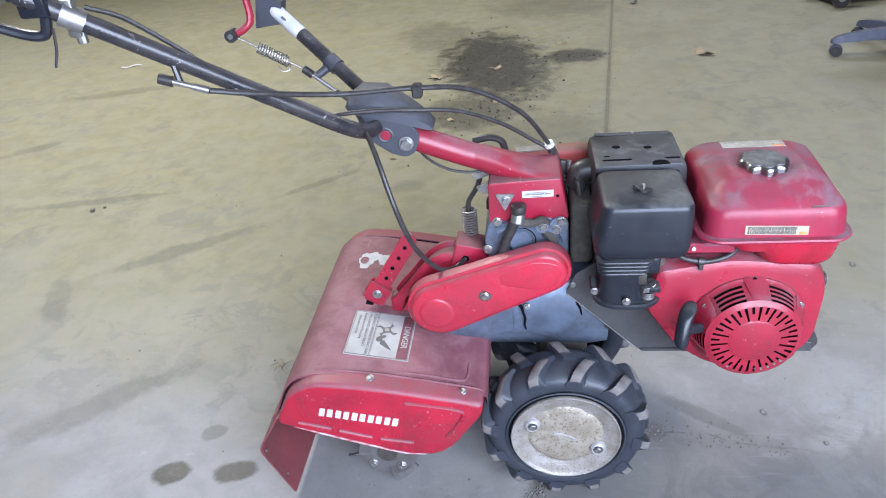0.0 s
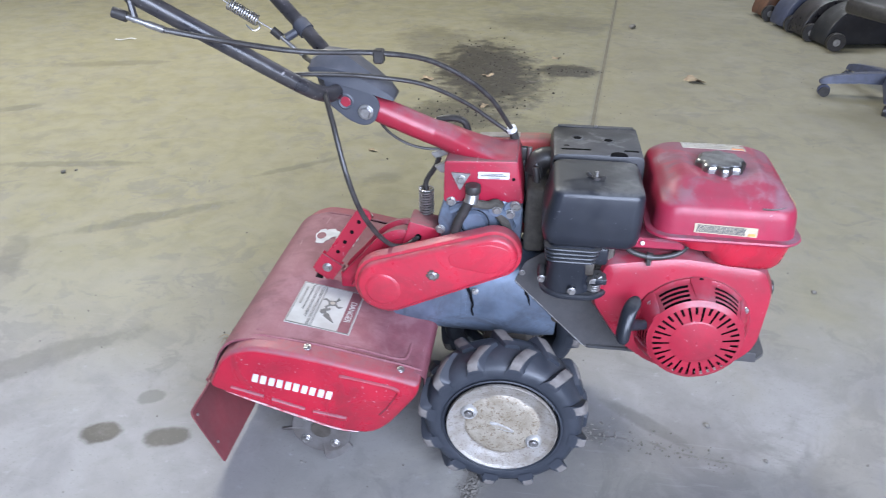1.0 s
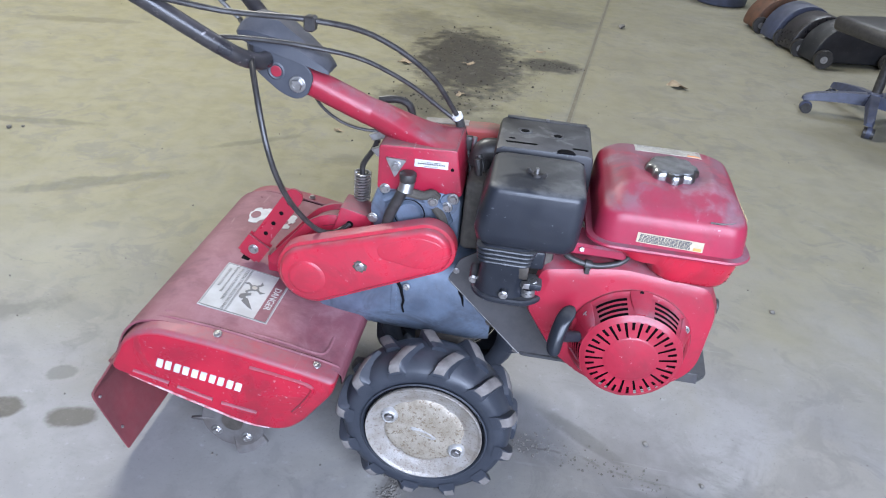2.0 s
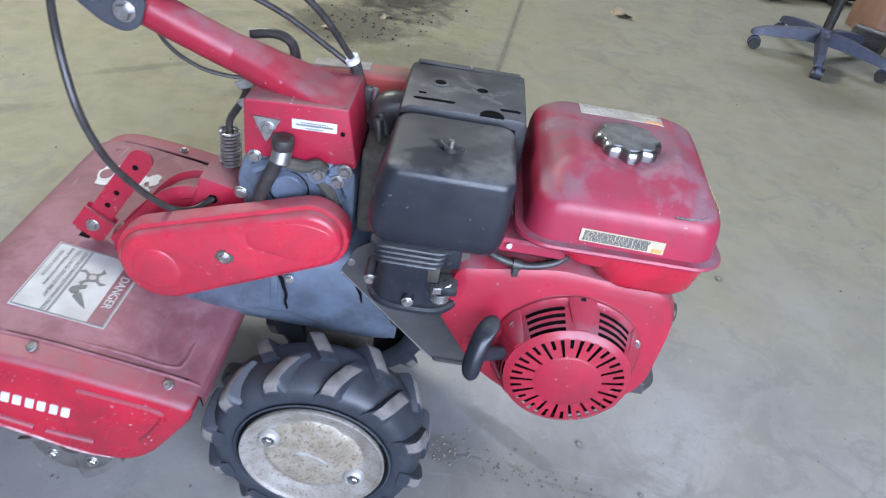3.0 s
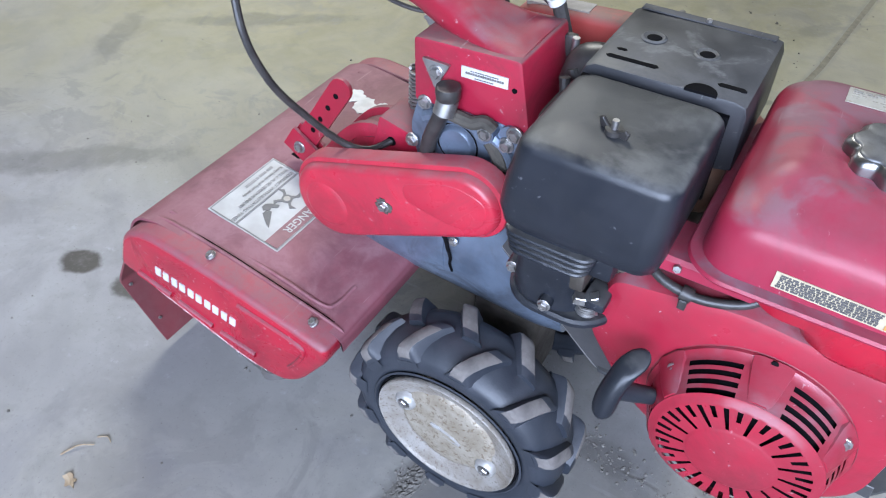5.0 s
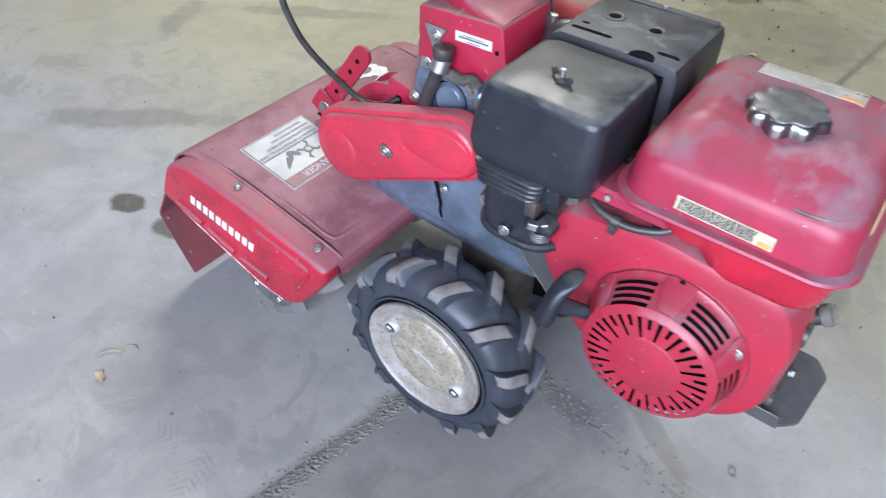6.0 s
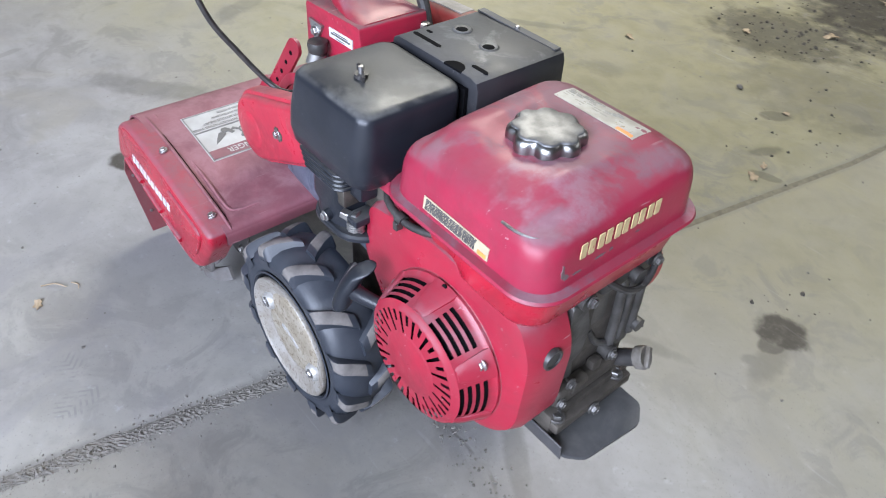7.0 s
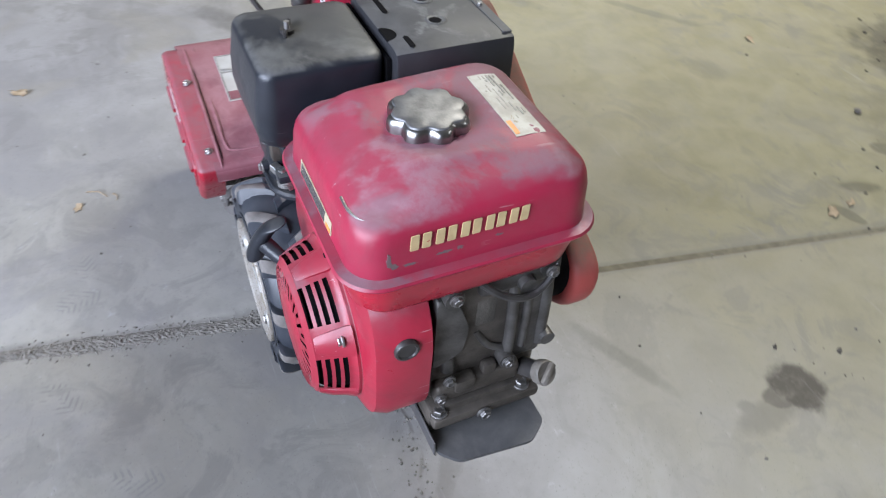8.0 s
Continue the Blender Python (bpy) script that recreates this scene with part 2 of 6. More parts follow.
BLUEGREY = surf("blue_grey_plastic", (0.045, 0.054, 0.10), (0.032, 0.038, 0.065), 25, 0.45, bump=0.05, dust=0.4, dcol=(0.15, 0.15, 0.17), film=0.15)
CARD = surf("brown_cardboard", (0.30, 0.17, 0.11), (0.25, 0.14, 0.09), 12, 0.8, bump=0.1)
LEAFTAN = surf("dry_leaf", (0.35, 0.275, 0.185), (0.21, 0.155, 0.10), 50, 0.75, bump=0.2)
DIRT = surf("dirt_crumb", (0.190, 0.178, 0.158), (0.125, 0.115, 0.10), 50, 0.9, bump=0.3)
SOIL = surf("packed_soil", (0.160, 0.148, 0.132), (0.098, 0.090, 0.078), 90, 0.9, bump=0.5, bscale=500, chips=0.10, cscale=160.0, ccol=(0.20, 0.187, 0.165))
DUSTFILL = surf("trodden_dust", (0.165, 0.150, 0.108), (0.115, 0.103, 0.076), 40, 0.9, bump=0.3)
OILSOIL = surf("oily_soil", (0.075, 0.066, 0.054), (0.045, 0.040, 0.033), 60, 0.85, bump=0.4)
# dull tone for the unseen walls and ceiling, set low to cut bounce light
WALLPAINT = surf("unseen_shell_boards", (0.27, 0.255, 0.235), (0.20, 0.19, 0.17), 1.5, 0.75, bump=0.1, bscale=60)


# dirt spots, oil stains and painted soft shade on the slab: x, y, half-width, half-depth, turn, strength
STAINS_AND_SHADE = [
    (-1.92, 1.28, 0.38, 0.035, 0.18, 0.34), (-1.36, 0.86, 0.34, 0.045, 0.58, 0.36), (-1.25, 0.05, 0.27, 0.055, 0.68, 0.40), (-1.67, 0.53, 0.20, 0.045, 2.02, 0.30), (-0.96, 1.39, 0.20, 0.028, 0.67, 0.32),
    # the (0.29, 0.42) streak draws a cast-shadow edge into the slab colour
    (-2.62, 1.90, 0.18, 0.05, 0.63, 0.34), (-2.57, 2.75, 0.40, 0.07, 0.26, 0.30), (0.34, 0.03, 0.13, 0.028, -0.62, 0.45), (0.29, 0.42, 0.13, 0.022, 0.43, 0.30), (0.51, 0.62, 0.11, 0.035, 1.66, 0.35), (0.06, 1.34, 0.07, 0.025, 1.2, 0.5), (0.13, 1.22, 0.05, 0.02, 0.3, 0.45), (-0.03, 1.56, 0.06, 0.03, 0.8, 0.5), (0.20, 1.75, 0.10, 0.05, 0.9, 0.4), (-0.57, 1.33, 0.10, 0.06, 0.3, 0.25),
    (0.20, -0.02, 0.070, 0.035, 2.9, 0.40),
    (-0.937, -0.183, 0.050, 0.036, 0.1, 0.95), (-0.780, -0.171, 0.058, 0.034, 0.2, 0.9), (-0.880, -0.045, 0.038, 0.026, 0.5, 0.45),
    (0.482, 0.706, 0.060, 0.058, 0.3, 1.0), (0.490, 0.655, 0.030, 0.040, 0.1, 0.75), (0.505, 0.590, 0.045, 0.020, 0.4, 0.32),
    (-0.27, 2.95, 0.36, 0.80, 0.15, 0.95), (0.21, 3.02, 0.24, 0.16, 0.1, 0.9), (-0.36, 2.15, 0.30, 0.26, 0.4, 0.7),
    (0.00, 1.85, 0.35, 0.28, 0.2, 0.30), (-0.65, 3.6, 0.3, 0.5, 0.3, 0.35), (0.1, 4.3, 0.5, 0.35, 0.0, 0.3),
    # two broad faint ellipses: shade on the tiller's near side, as colour
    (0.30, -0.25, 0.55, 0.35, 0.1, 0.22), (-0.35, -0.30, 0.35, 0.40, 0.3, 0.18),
]


def floor_material():
    m, t, p = nodes_of("worn_concrete")
    w = Net(t)
    at = t.nodes.new("ShaderNodeTexCoord").outputs["Object"]
    sep = t.nodes.new("ShaderNodeSeparateXYZ")
    t.links.new(at, sep.inputs[0])
    x, y = sep.outputs[0], sep.outputs[1]
    huge, big, mid, fine = w.noise(at, 0.55, 3.0), w.noise(at, 2.3, 5.0, 0.6, 0.7), w.noise(at, 9.0, 5.0, 0.62, 0.4), w.noise(at, 90.0, 4.0, 0.7)
    c = w.mix(w.step(big, 0.32, 0.68), (0.210, 0.203, 0.203), (0.278, 0.270, 0.268))
    c = w.mix(w.math("MULTIPLY", w.step(huge, 0.42, 0.60), 0.75), c, (0.248, 0.238, 0.208))
    c = w.mix(w.step(mid, 0.50, 0.74, 0.0, 0.34), c, (0.158, 0.152, 0.142))
    c = w.mix(w.step(fine, 0.56, 0.72, 0.0, 0.5), c, (0.165, 0.156, 0.148))
    c = w.mix(w.step(w.noise(at, 30.0, 5.0, 0.7), 0.60, 0.72, 0.0, 0.55), c, (0.325, 0.327, 0.330))
    # long dragged marks
    st = t.nodes.new("ShaderNodeMapping")
    st.inputs["Rotation"].default_value = (0, 0, radians(-32))
    st.inputs["Scale"].default_value = (0.8, 2.6, 1.0)
    t.links.new(at, st.inputs["Vector"])
    drag = w.noise(st.outputs[0], 1.7, 5.0, 0.6, 0.9)
    c = w.mix(w.step(drag, 0.54, 0.68, 0.0, 0.30), c, (0.165, 0.160, 0.157))
    c = w.mix(w.step(w.noise(at, 3.6, 6.0, 0.65, 0.8), 0.45, 0.64, 0.0, 0.70), c, (0.192, 0.184, 0.183))
    c = w.mix(w.step(w.noise(at, 1.9, 5.0, 0.6, 1.1), 0.50, 0.66, 0.0, 0.5), c, (0.232, 0.216, 0.184))
    # tan tone growing inward: the yellower west slab, plus warm dim back light as colour
    side = w.step(w.math("SUBTRACT", x, w.math("MULTIPLY", y, 0.15)), 0.10, -0.15, 0.75, 1.0)
    inner = w.step(w.math("ADD", y, w.math("MULTIPLY", w.math("SUBTRACT", w.noise(at, 1.3, 4.0, 0.6, 0.6), 0.5), 1.6)), -0.1, 1.0)
    tan = w.math("MULTIPLY", w.math("MULTIPLY", side, inner), w.step(w.noise(at, 5.0, 5.0, 0.65, 0.8), 0.30, 0.62, 0.72, 0.96))
    c = w.mix(tan, c, w.mix(w.step(mid, 0.3, 0.7), (0.198, 0.181, 0.103), (0.248, 0.228, 0.141)))
    grime = w.math("MULTIPLY", w.step(w.noise(at, 6.5, 8.0, 0.68, 1.1), 0.50, 0.60), w.step(w.noise(at, 1.4, 3.0), 0.38, 0.62, 0.10, 0.42))
    c = w.mix(grime, c, (0.135, 0.128, 0.122))
    # stains, and the tiller's painted shade among them
    wob = w.math("MULTIPLY", w.math("SUBTRACT", w.noise(at, 11.0, 5.0, 0.65), 0.5), 1.5)
    grit = w.noise(at, 26.0, 4.0, 0.7)
    dark = 0.0
    for sx, sy, a, b, turn, k in STAINS_AND_SHADE:
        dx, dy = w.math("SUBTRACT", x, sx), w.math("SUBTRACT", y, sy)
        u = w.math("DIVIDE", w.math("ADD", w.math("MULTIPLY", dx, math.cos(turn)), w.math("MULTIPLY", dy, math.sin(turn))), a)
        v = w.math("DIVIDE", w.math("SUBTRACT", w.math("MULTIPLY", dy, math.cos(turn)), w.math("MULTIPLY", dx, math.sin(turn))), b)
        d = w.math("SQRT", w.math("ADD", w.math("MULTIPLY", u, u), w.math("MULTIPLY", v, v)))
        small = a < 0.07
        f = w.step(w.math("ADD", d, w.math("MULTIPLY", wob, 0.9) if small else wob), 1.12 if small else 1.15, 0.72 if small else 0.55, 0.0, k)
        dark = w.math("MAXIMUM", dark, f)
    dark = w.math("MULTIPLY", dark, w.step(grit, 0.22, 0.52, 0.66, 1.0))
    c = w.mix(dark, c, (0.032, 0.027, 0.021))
    # grit specks, pale scuffs and three boot prints
    c = w.mix(w.step(w.noise(at, 210.0, 2.0, 0.6), 0.655, 0.70, 0.0, 0.6), c, (0.128, 0.120, 0.106))
    sc = t.nodes.new("ShaderNodeMapping")
    sc.inputs["Rotation"].default_value = (0, 0, radians(35))
    sc.inputs["Scale"].default_value = (3.0, 42.0, 1.0)
    t.links.new(at, sc.inputs["Vector"])
    scuff = w.math("MULTIPLY", w.step(w.noise(sc.outputs[0], 1.6, 4.0, 0.6, 0.4), 0.60, 0.68), w.step(w.noise(at, 3.1, 3.0), 0.50, 0.62, 0.0, 0.16))
    c = w.mix(scuff, c, (0.354, 0.355, 0.365))
    for sx, sy, turn in ((-0.01, -0.593, 0.5), (0.205, -0.485, 1.1), (-0.325, -0.523, 0.2), (-0.238, -0.540, 2.0)):
        dx, dy = w.math("SUBTRACT", x, sx), w.math("SUBTRACT", y, sy)
        u = w.math("ADD", w.math("MULTIPLY", dx, math.cos(turn)), w.math("MULTIPLY", dy, math.sin(turn)))
        v = w.math("SUBTRACT", w.math("MULTIPLY", dy, math.cos(turn)), w.math("MULTIPLY", dx, math.sin(turn)))
        d = w.math("SQRT", w.math("ADD", w.math("POWER", w.math("DIVIDE", u, 0.050), 2.0), w.math("POWER", w.math("DIVIDE", v, 0.030), 2.0)))
        chev = w.math("SINE", w.math("MULTIPLY", w.math("ADD", u, w.math("MULTIPLY", w.math("ABSOLUTE", v), 0.8)), 470.0))
        pr = w.math("MULTIPLY", w.step(w.math("ADD", d, wob), 1.1, 0.7), w.math("MULTIPLY", w.step(chev, 0.0, 0.6, 0.0, 0.75), w.step(w.noise(at, 34.0, 4.0, 0.7), 0.40, 0.58)))
        c = w.mix(pr, c, (0.154, 0.148, 0.140))
    rub = w.math("MULTIPLY", w.step(w.noise(at, 14.0, 6.0, 0.72, 1.2), 0.56, 0.64), w.step(w.noise(at, 1.7, 2.0), 0.46, 0.62, 0.05, 0.5))
    c = w.mix(rub, c, (0.182, 0.172, 0.159))
    # soil trodden along the open joint
    jx = w.math("ADD", w.math("MULTIPLY", w.math("MINIMUM", y, 1.5), 0.182), w.math("ADD", w.math("MULTIPLY", w.math("MAXIMUM", w.math("SUBTRACT", y, 1.5), 0.0), 0.115), -0.024))
    jd = w.math("ABSOLUTE", w.math("ADD", w.math("SUBTRACT", x, jx), w.math("MULTIPLY", w.math("SUBTRACT", w.noise(at, 16.0, 4.0), 0.5), 0.022)))
    jf = w.math("MULTIPLY", w.step(jd, 0.026, 0.010), w.math("MULTIPLY", w.step(fine, 0.25, 0.6, 0.55, 0.95), w.step(y, 0.15, 0.40, 1.0, 0.45)))
    c = w.mix(jf, c, (0.134, 0.125, 0.114))
    # hairline crack across the slab
    cr = w.math("ADD", w.math("ADD", y, w.math("MULTIPLY", x, 0.19)), -0.025)
    cr = w.math("ABSOLUTE", w.math("ADD", cr, w.math("MULTIPLY", w.math("SUBTRACT", w.noise(at, 7.0, 4.0), 0.5), 0.05)))
    on = w.math("MULTIPLY", w.step(x, 0.10, 0.16), w.step(x, 0.75, 0.45))
    cf = w.math("MULTIPLY", w.step(cr, 0.006, 0.001), w.math("MULTIPLY", on, w.step(w.noise(at, 24.0, 4.0, 0.7), 0.42, 0.62, 0.1, 1.0)))
    c = w.mix(w.math("MULTIPLY", cf, 0.6), c, (0.09, 0.08, 0.07))
    t.links.new(c, p.inputs["Base Color"])
    r = w.math("SUBTRACT", w.step(big, 0.2, 0.8, 0.52, 0.70), w.math("MULTIPLY", dark, 0.06))
    t.links.new(r, p.inputs["Roughness"])
    b = w.node("Bump", Strength=0.14, Distance=0.003)
    hh = w.math("SUBTRACT", w.math("ADD", w.math("MULTIPLY", mid, 0.45), w.math("MULTIPLY", fine, 0.5)), w.math("MULTIPLY", cf, 1.5))
    t.links.new(hh, b.inputs["Height"])
    t.links.new(b.outputs[0], p.inputs["Normal"])
    return m


CONCRETE = floor_material()


# ---- mesh helpers ----
def finish(name, bm, material, parent=None, label="", sharp=35):
    bmesh.ops.remove_doubles(bm, verts=bm.verts, dist=1e-6)
    bmesh.ops.recalc_face_normals(bm, faces=bm.faces)
    lim = radians(sharp)
    for f in bm.faces:
        f.smooth = True
    for e in bm.edges:
        if len(e.link_faces) == 2:
            e.smooth = e.calc_face_angle(0.0) < lim
    me = bpy.data.meshes.new(name)
    bm.to_mesh(me)
    bm.free()
    me.materials.append(material)
    ob = new(name, me)
    if parent:
        ob.parent = parent
    if label:
        ob["label"] = label
    return ob


def part(name, bm, material, parent, label="", sharp=35):
    return finish(name, bm, material, parent, label, sharp)


def bev(bm, w, seg=2, edges=None, ang=30):
    es = edges if edges is not None else [e for e in bm.edges if len(e.link_faces) == 2 and e.calc_face_angle(0.0) > radians(ang)]
    if es and w > 0:
        bmesh.ops.bevel(bm, geom=es, offset=w, segments=seg, profile=0.5, affect="EDGES", clamp_overlap=True)
    return bm


def box(x0, x1, y0, y1, z0, z1, w=0.0, seg=2, bm=None):
    own = bmesh.new()
    bmesh.ops.create_cube(own, size=1, matrix=Matrix.LocRotScale(((x0 + x1) / 2, (y0 + y1) / 2, (z0 + z1) / 2), None, (abs(x1 - x0), abs(y1 - y0), abs(z1 - z0))))
    bev(own, w, seg)
    return join(bm, own)


def join(bm, own):
    if bm is None:
        return own
    me = bpy.data.meshes.new("tmp")
    own.to_mesh(me)
    own.free()
    bm.from_mesh(me)
    bpy.data.meshes.remove(me)
    return bm


def turned(bm, m):
    bmesh.ops.transform(bm, matrix=m, verts=bm.verts)
    return bm


def prism(outline, y0, y1, w=0.0, seg=2, bm=None, front_only=False):
    """An outline of (x, z) corners, drawn out from y0 to y1, edges rounded by w."""
    own = bmesh.new()
    a = [own.verts.new((x, y0, z)) for x, z in outline]
    b = [own.verts.new((x, y1, z)) for x, z in outline]
    n = len(a)
    fa = own.faces.new(a)
    fb = own.faces.new(b[::-1])
    for i in range(n):
        own.faces.new((a[i], b[i], b[(i + 1) % n], a[(i + 1) % n]))
    bmesh.ops.recalc_face_normals(own, faces=own.faces)
    if w:
        es = list(fa.edges) if front_only else list(fa.edges) + list(fb.edges)
        bev(own, w, seg, es)
    return join(bm, own)


def arc(cx, cz, r, a0, a1, n=10):
    """Points of an arc, degrees counted from +x towards +z."""
    return [(cx + r * math.cos(radians(a0 + (a1 - a0) * i / n)), cz + r * math.sin(radians(a0 + (a1 - a0) * i / n))) for i in range(n + 1)]


def rounded(corners, r, n=5):
    """An outline with its corners rounded by r (one number, or one a corner)."""
    out, k = [], len(corners)
    for i, c in enumerate(corners):
        p, q, s = Vector(corners[i - 1]), Vector(c), Vector(corners[(i + 1) % k])
        rr = r[i] if isinstance(r, (list, tuple)) else r
        u, v = (p - q), (s - q)
        d = min(rr, u.length * 0.48, v.length * 0.48)
        a, b = q + u.normalized() * d, q + v.normalized() * d
        for j in range(n + 1):
            f = j / n
            out.append(tuple((a * (1 - f) + q * f) * (1 - f) + (q * (1 - f) + b * f) * f))
    return out


def loft(rings, bm=None, cap0=True, cap1=True):
    """Skin over closed rings of equally many points."""
    own = bmesh.new()
    vs = [[own.verts.new(p) for p in ring] for ring in rings]
    n = len(vs[0])
    for a, b in zip(vs, vs[1:]):
        for i in range(n):
            own.faces.new((a[i], a[(i + 1) % n], b[(i + 1) % n], b[i]))
    if cap0:
        own.faces.new(vs[0][::-1])
    if cap1:
        own.faces.new(vs[-1])
    return join(bm, own)


def rrect(x0, x1, y0, y1, z, r, n=6):
    """A ring: a rounded rectangle at height z."""
    out = []
    for cx, cy, a in ((x1 - r, y1 - r, 0), (x0 + r, y1 - r, 90), (x0 + r, y0 + r, 180), (x1 - r, y0 + r, 270)):
        out += [(cx + r * math.cos(radians(a + 90 * i / n)), cy + r * math.sin(radians(a + 90 * i / n)), z) for i in range(n + 1)]
    return out


def smooth_path(pts, per=8):
    pts = [Vector(p) for p in pts]
    if len(pts) < 3:
        return pts
    ext = [pts[0] * 2 - pts[1], *pts, pts[-1] * 2 - pts[-2]]
    out = []
    for i in range(1, len(ext) - 2):
        a, b, c, d = ext[i - 1:i + 3]
        for k in range(per):
            f = k / per
            out.append(0.5 * ((2 * b) + (c - a) * f + (2 * a - 5 * b + 4 * c - d) * f * f + (3 * b - a - 3 * c + d) * f ** 3))
    return out + [pts[-1]]


def tube(pts, r, bm=None, seg=12, per=8, smooth=True, taper=None):
    """A round bar or cable along a path; taper gives the radius at each share of its length."""
    path = smooth_path(pts, per) if smooth else [Vector(p) for p in pts]
    rings, up = [], None
    for i, p in enumerate(path):
        d = (path[min(i + 1, len(path) - 1)] - path[max(i - 1, 0)]).normalized()
        if up is None:
            up = d.orthogonal().normalized()
        up = (up - d * up.dot(d)).normalized()
        side = d.cross(up)
        rr = r * (taper(i / (len(path) - 1)) if taper else 1.0)
        rings.append([p + (up * math.cos(2 * math.pi * k / seg) + side * math.sin(2 * math.pi * k / seg)) * rr for k in range(seg)])
    return loft(rings, bm)


def rod(p, q, r, bm=None, seg=16, r2=None):
    p, q = Vector(p), Vector(q)
    d = (q - p).normalized()
    u = d.orthogonal().normalized()
    v = d.cross(u)
    ring = lambda c, rr: [c + (u * math.cos(2 * math.pi * k / seg) + v * math.sin(2 * math.pi * k / seg)) * rr for k in range(seg)]
    own = loft([ring(p, r), ring(q, r2 or r)])
    return join(bm, own)


def lathe(profile, centre, axis="y", seg=48, bm=None, caps=True):
    """Turn (radius, along) pairs round an axis through centre."""
    own = bmesh.new()
    rings = []
    for r, h in profile:
        ring = []
        for k in range(seg):
            a = 2 * math.pi * k / seg
            c, s = r * math.cos(a), r * math.sin(a)
            off = {"y": (c, h, s), "z": (c, s, h), "x": (h, c, s)}[axis]
            ring.append(own.verts.new(Vector(centre) + Vector(off)))
        rings.append(ring)
    for a, b in zip(rings, rings[1:]):
        for k in range(seg):
            own.faces.new((a[k], a[(k + 1) % seg], b[(k + 1) % seg], b[k]))
    if caps:
        own.faces.new(rings[0][::-1])
        own.faces.new(rings[-1])
    return join(bm, own)


def bolt_mesh(r, washer=True):
    """A hex head with its washer and a shallow dish, head towards -y."""
    bm = bmesh.new()
    hexa = lambda rr, y: [(rr * math.cos(radians(60 * k)), y, rr * math.sin(radians(60 * k))) for k in range(6)]
    loft([hexa(r, 0), hexa(r, -0.75 * r), hexa(0.86 * r, -0.92 * r), hexa(0.55 * r, -0.92 * r), hexa(0.5 * r, -0.8 * r)], bm)
    if washer:
        lathe([(1.35 * r, 0.001), (1.35 * r, -0.16 * r), (1.25 * r, -0.24 * r), (0.9 * r, -0.24 * r)], (0, 0, 0), "y", 18, bm)
    return bm


BOLTS = {}


def bolt(parent, at, toward=(0, -1, 0), r=0.007, washer=True, name="bolt", material=None):
    key = (round(r, 4), washer, name)
    if key not in BOLTS:
        ob = finish(name, bolt_mesh(r, washer), material or STEEL, parent, "", 30)
        BOLTS[key] = ob.data
    else:
        ob = new(name, BOLTS[key])
        ob.parent = parent
    q = Vector((0, -1, 0)).rotation_difference(Vector(toward))
    ob.matrix_basis = Matrix.Translation(at) @ q.to_matrix().to_4x4() @ Matrix.Rotation(random.random() * 1.0, 4, "Y")
    return ob


def strip(name, parent, material, origin, u, v, rects, lift=0.0008, label=""):
    """Thin print: rectangles (u0, u1, v0, v1) in the plane of u and v at origin."""
    o, u, v = Vector(origin), Vector(u).normalized(), Vector(v).normalized()
    n = u.cross(v)
    bm = bmesh.new()
    for a, b, c, d in rects:
        lo = [o + u * s + v * t_ for s, t_ in ((a, c), (b, c), (b, d), (a, d))]
        loft([[p - n * 0.0006 for p in lo], [p + n * lift for p in lo]], bm)
    return part(name, bm, material, parent, label)


def mark_shapes(name, parent, material, origin, u, v, pitch, w, h, lift):
    """A maker's mark as plain slanted bars in a row."""
    o, u, v = Vector(origin), Vector(u).normalized(), Vector(v).normalized()
    n = u.cross(v)
    slim = lambda c0, c1: [tuple(p) for p in rounded([(c0, 0.0), (c1, 0.0), (c1 + 0.08, 1.0), (c0 + 0.08, 1.0)], 0.06, 3)]
    for k, shape in [(k, slim(*c)) for k in range(5) for c in ((0.0, 0.38), (0.54, 0.92))]:
        lo = [o + u * (pitch * k + w * a) + v * (h * b) for a, b in shape]
        part(name, loft([[p - n * 0.0008 for p in lo], [p + n * lift for p in lo]]), material, parent)


def letters(name, parent, material, text, origin, u, v, size, lift=0.001):
    """Raised print in the built-in font, as a mesh."""
    cu = bpy.data.curves.new(name, "FONT")
    cu.body, cu.size, cu.extrude = text, size, 0.0003
    tmp = bpy.data.objects.new("tmp", cu)
    scene.collection.objects.link(tmp)
    me = bpy.data.meshes.new_from_object(tmp.evaluated_get(bpy.context.evaluated_depsgraph_get()))
    bpy.data.objects.remove(tmp)
    bpy.data.curves.remove(cu)
    o, u, v = Vector(origin), Vector(u).normalized(), Vector(v).normalized()
    n = u.cross(v)
    m = Matrix((u, v, n)).transposed().to_4x4()
    m.translation = o + n * lift
    me.transform(m)
    me.materials.append(material)
    ob = new(name, me)
    ob.parent = parent
    return ob


# ---- floor and the unseen shell added round it ----
JOINT = lambda y: -0.024 + (0.182 * y if y < 1.5 else 0.273 + 0.115 * (y - 1.5))          # the open joint between the two slabs
X0, X1, Y0, Y1 = -5.5, 8.0, -3.1, 12.0


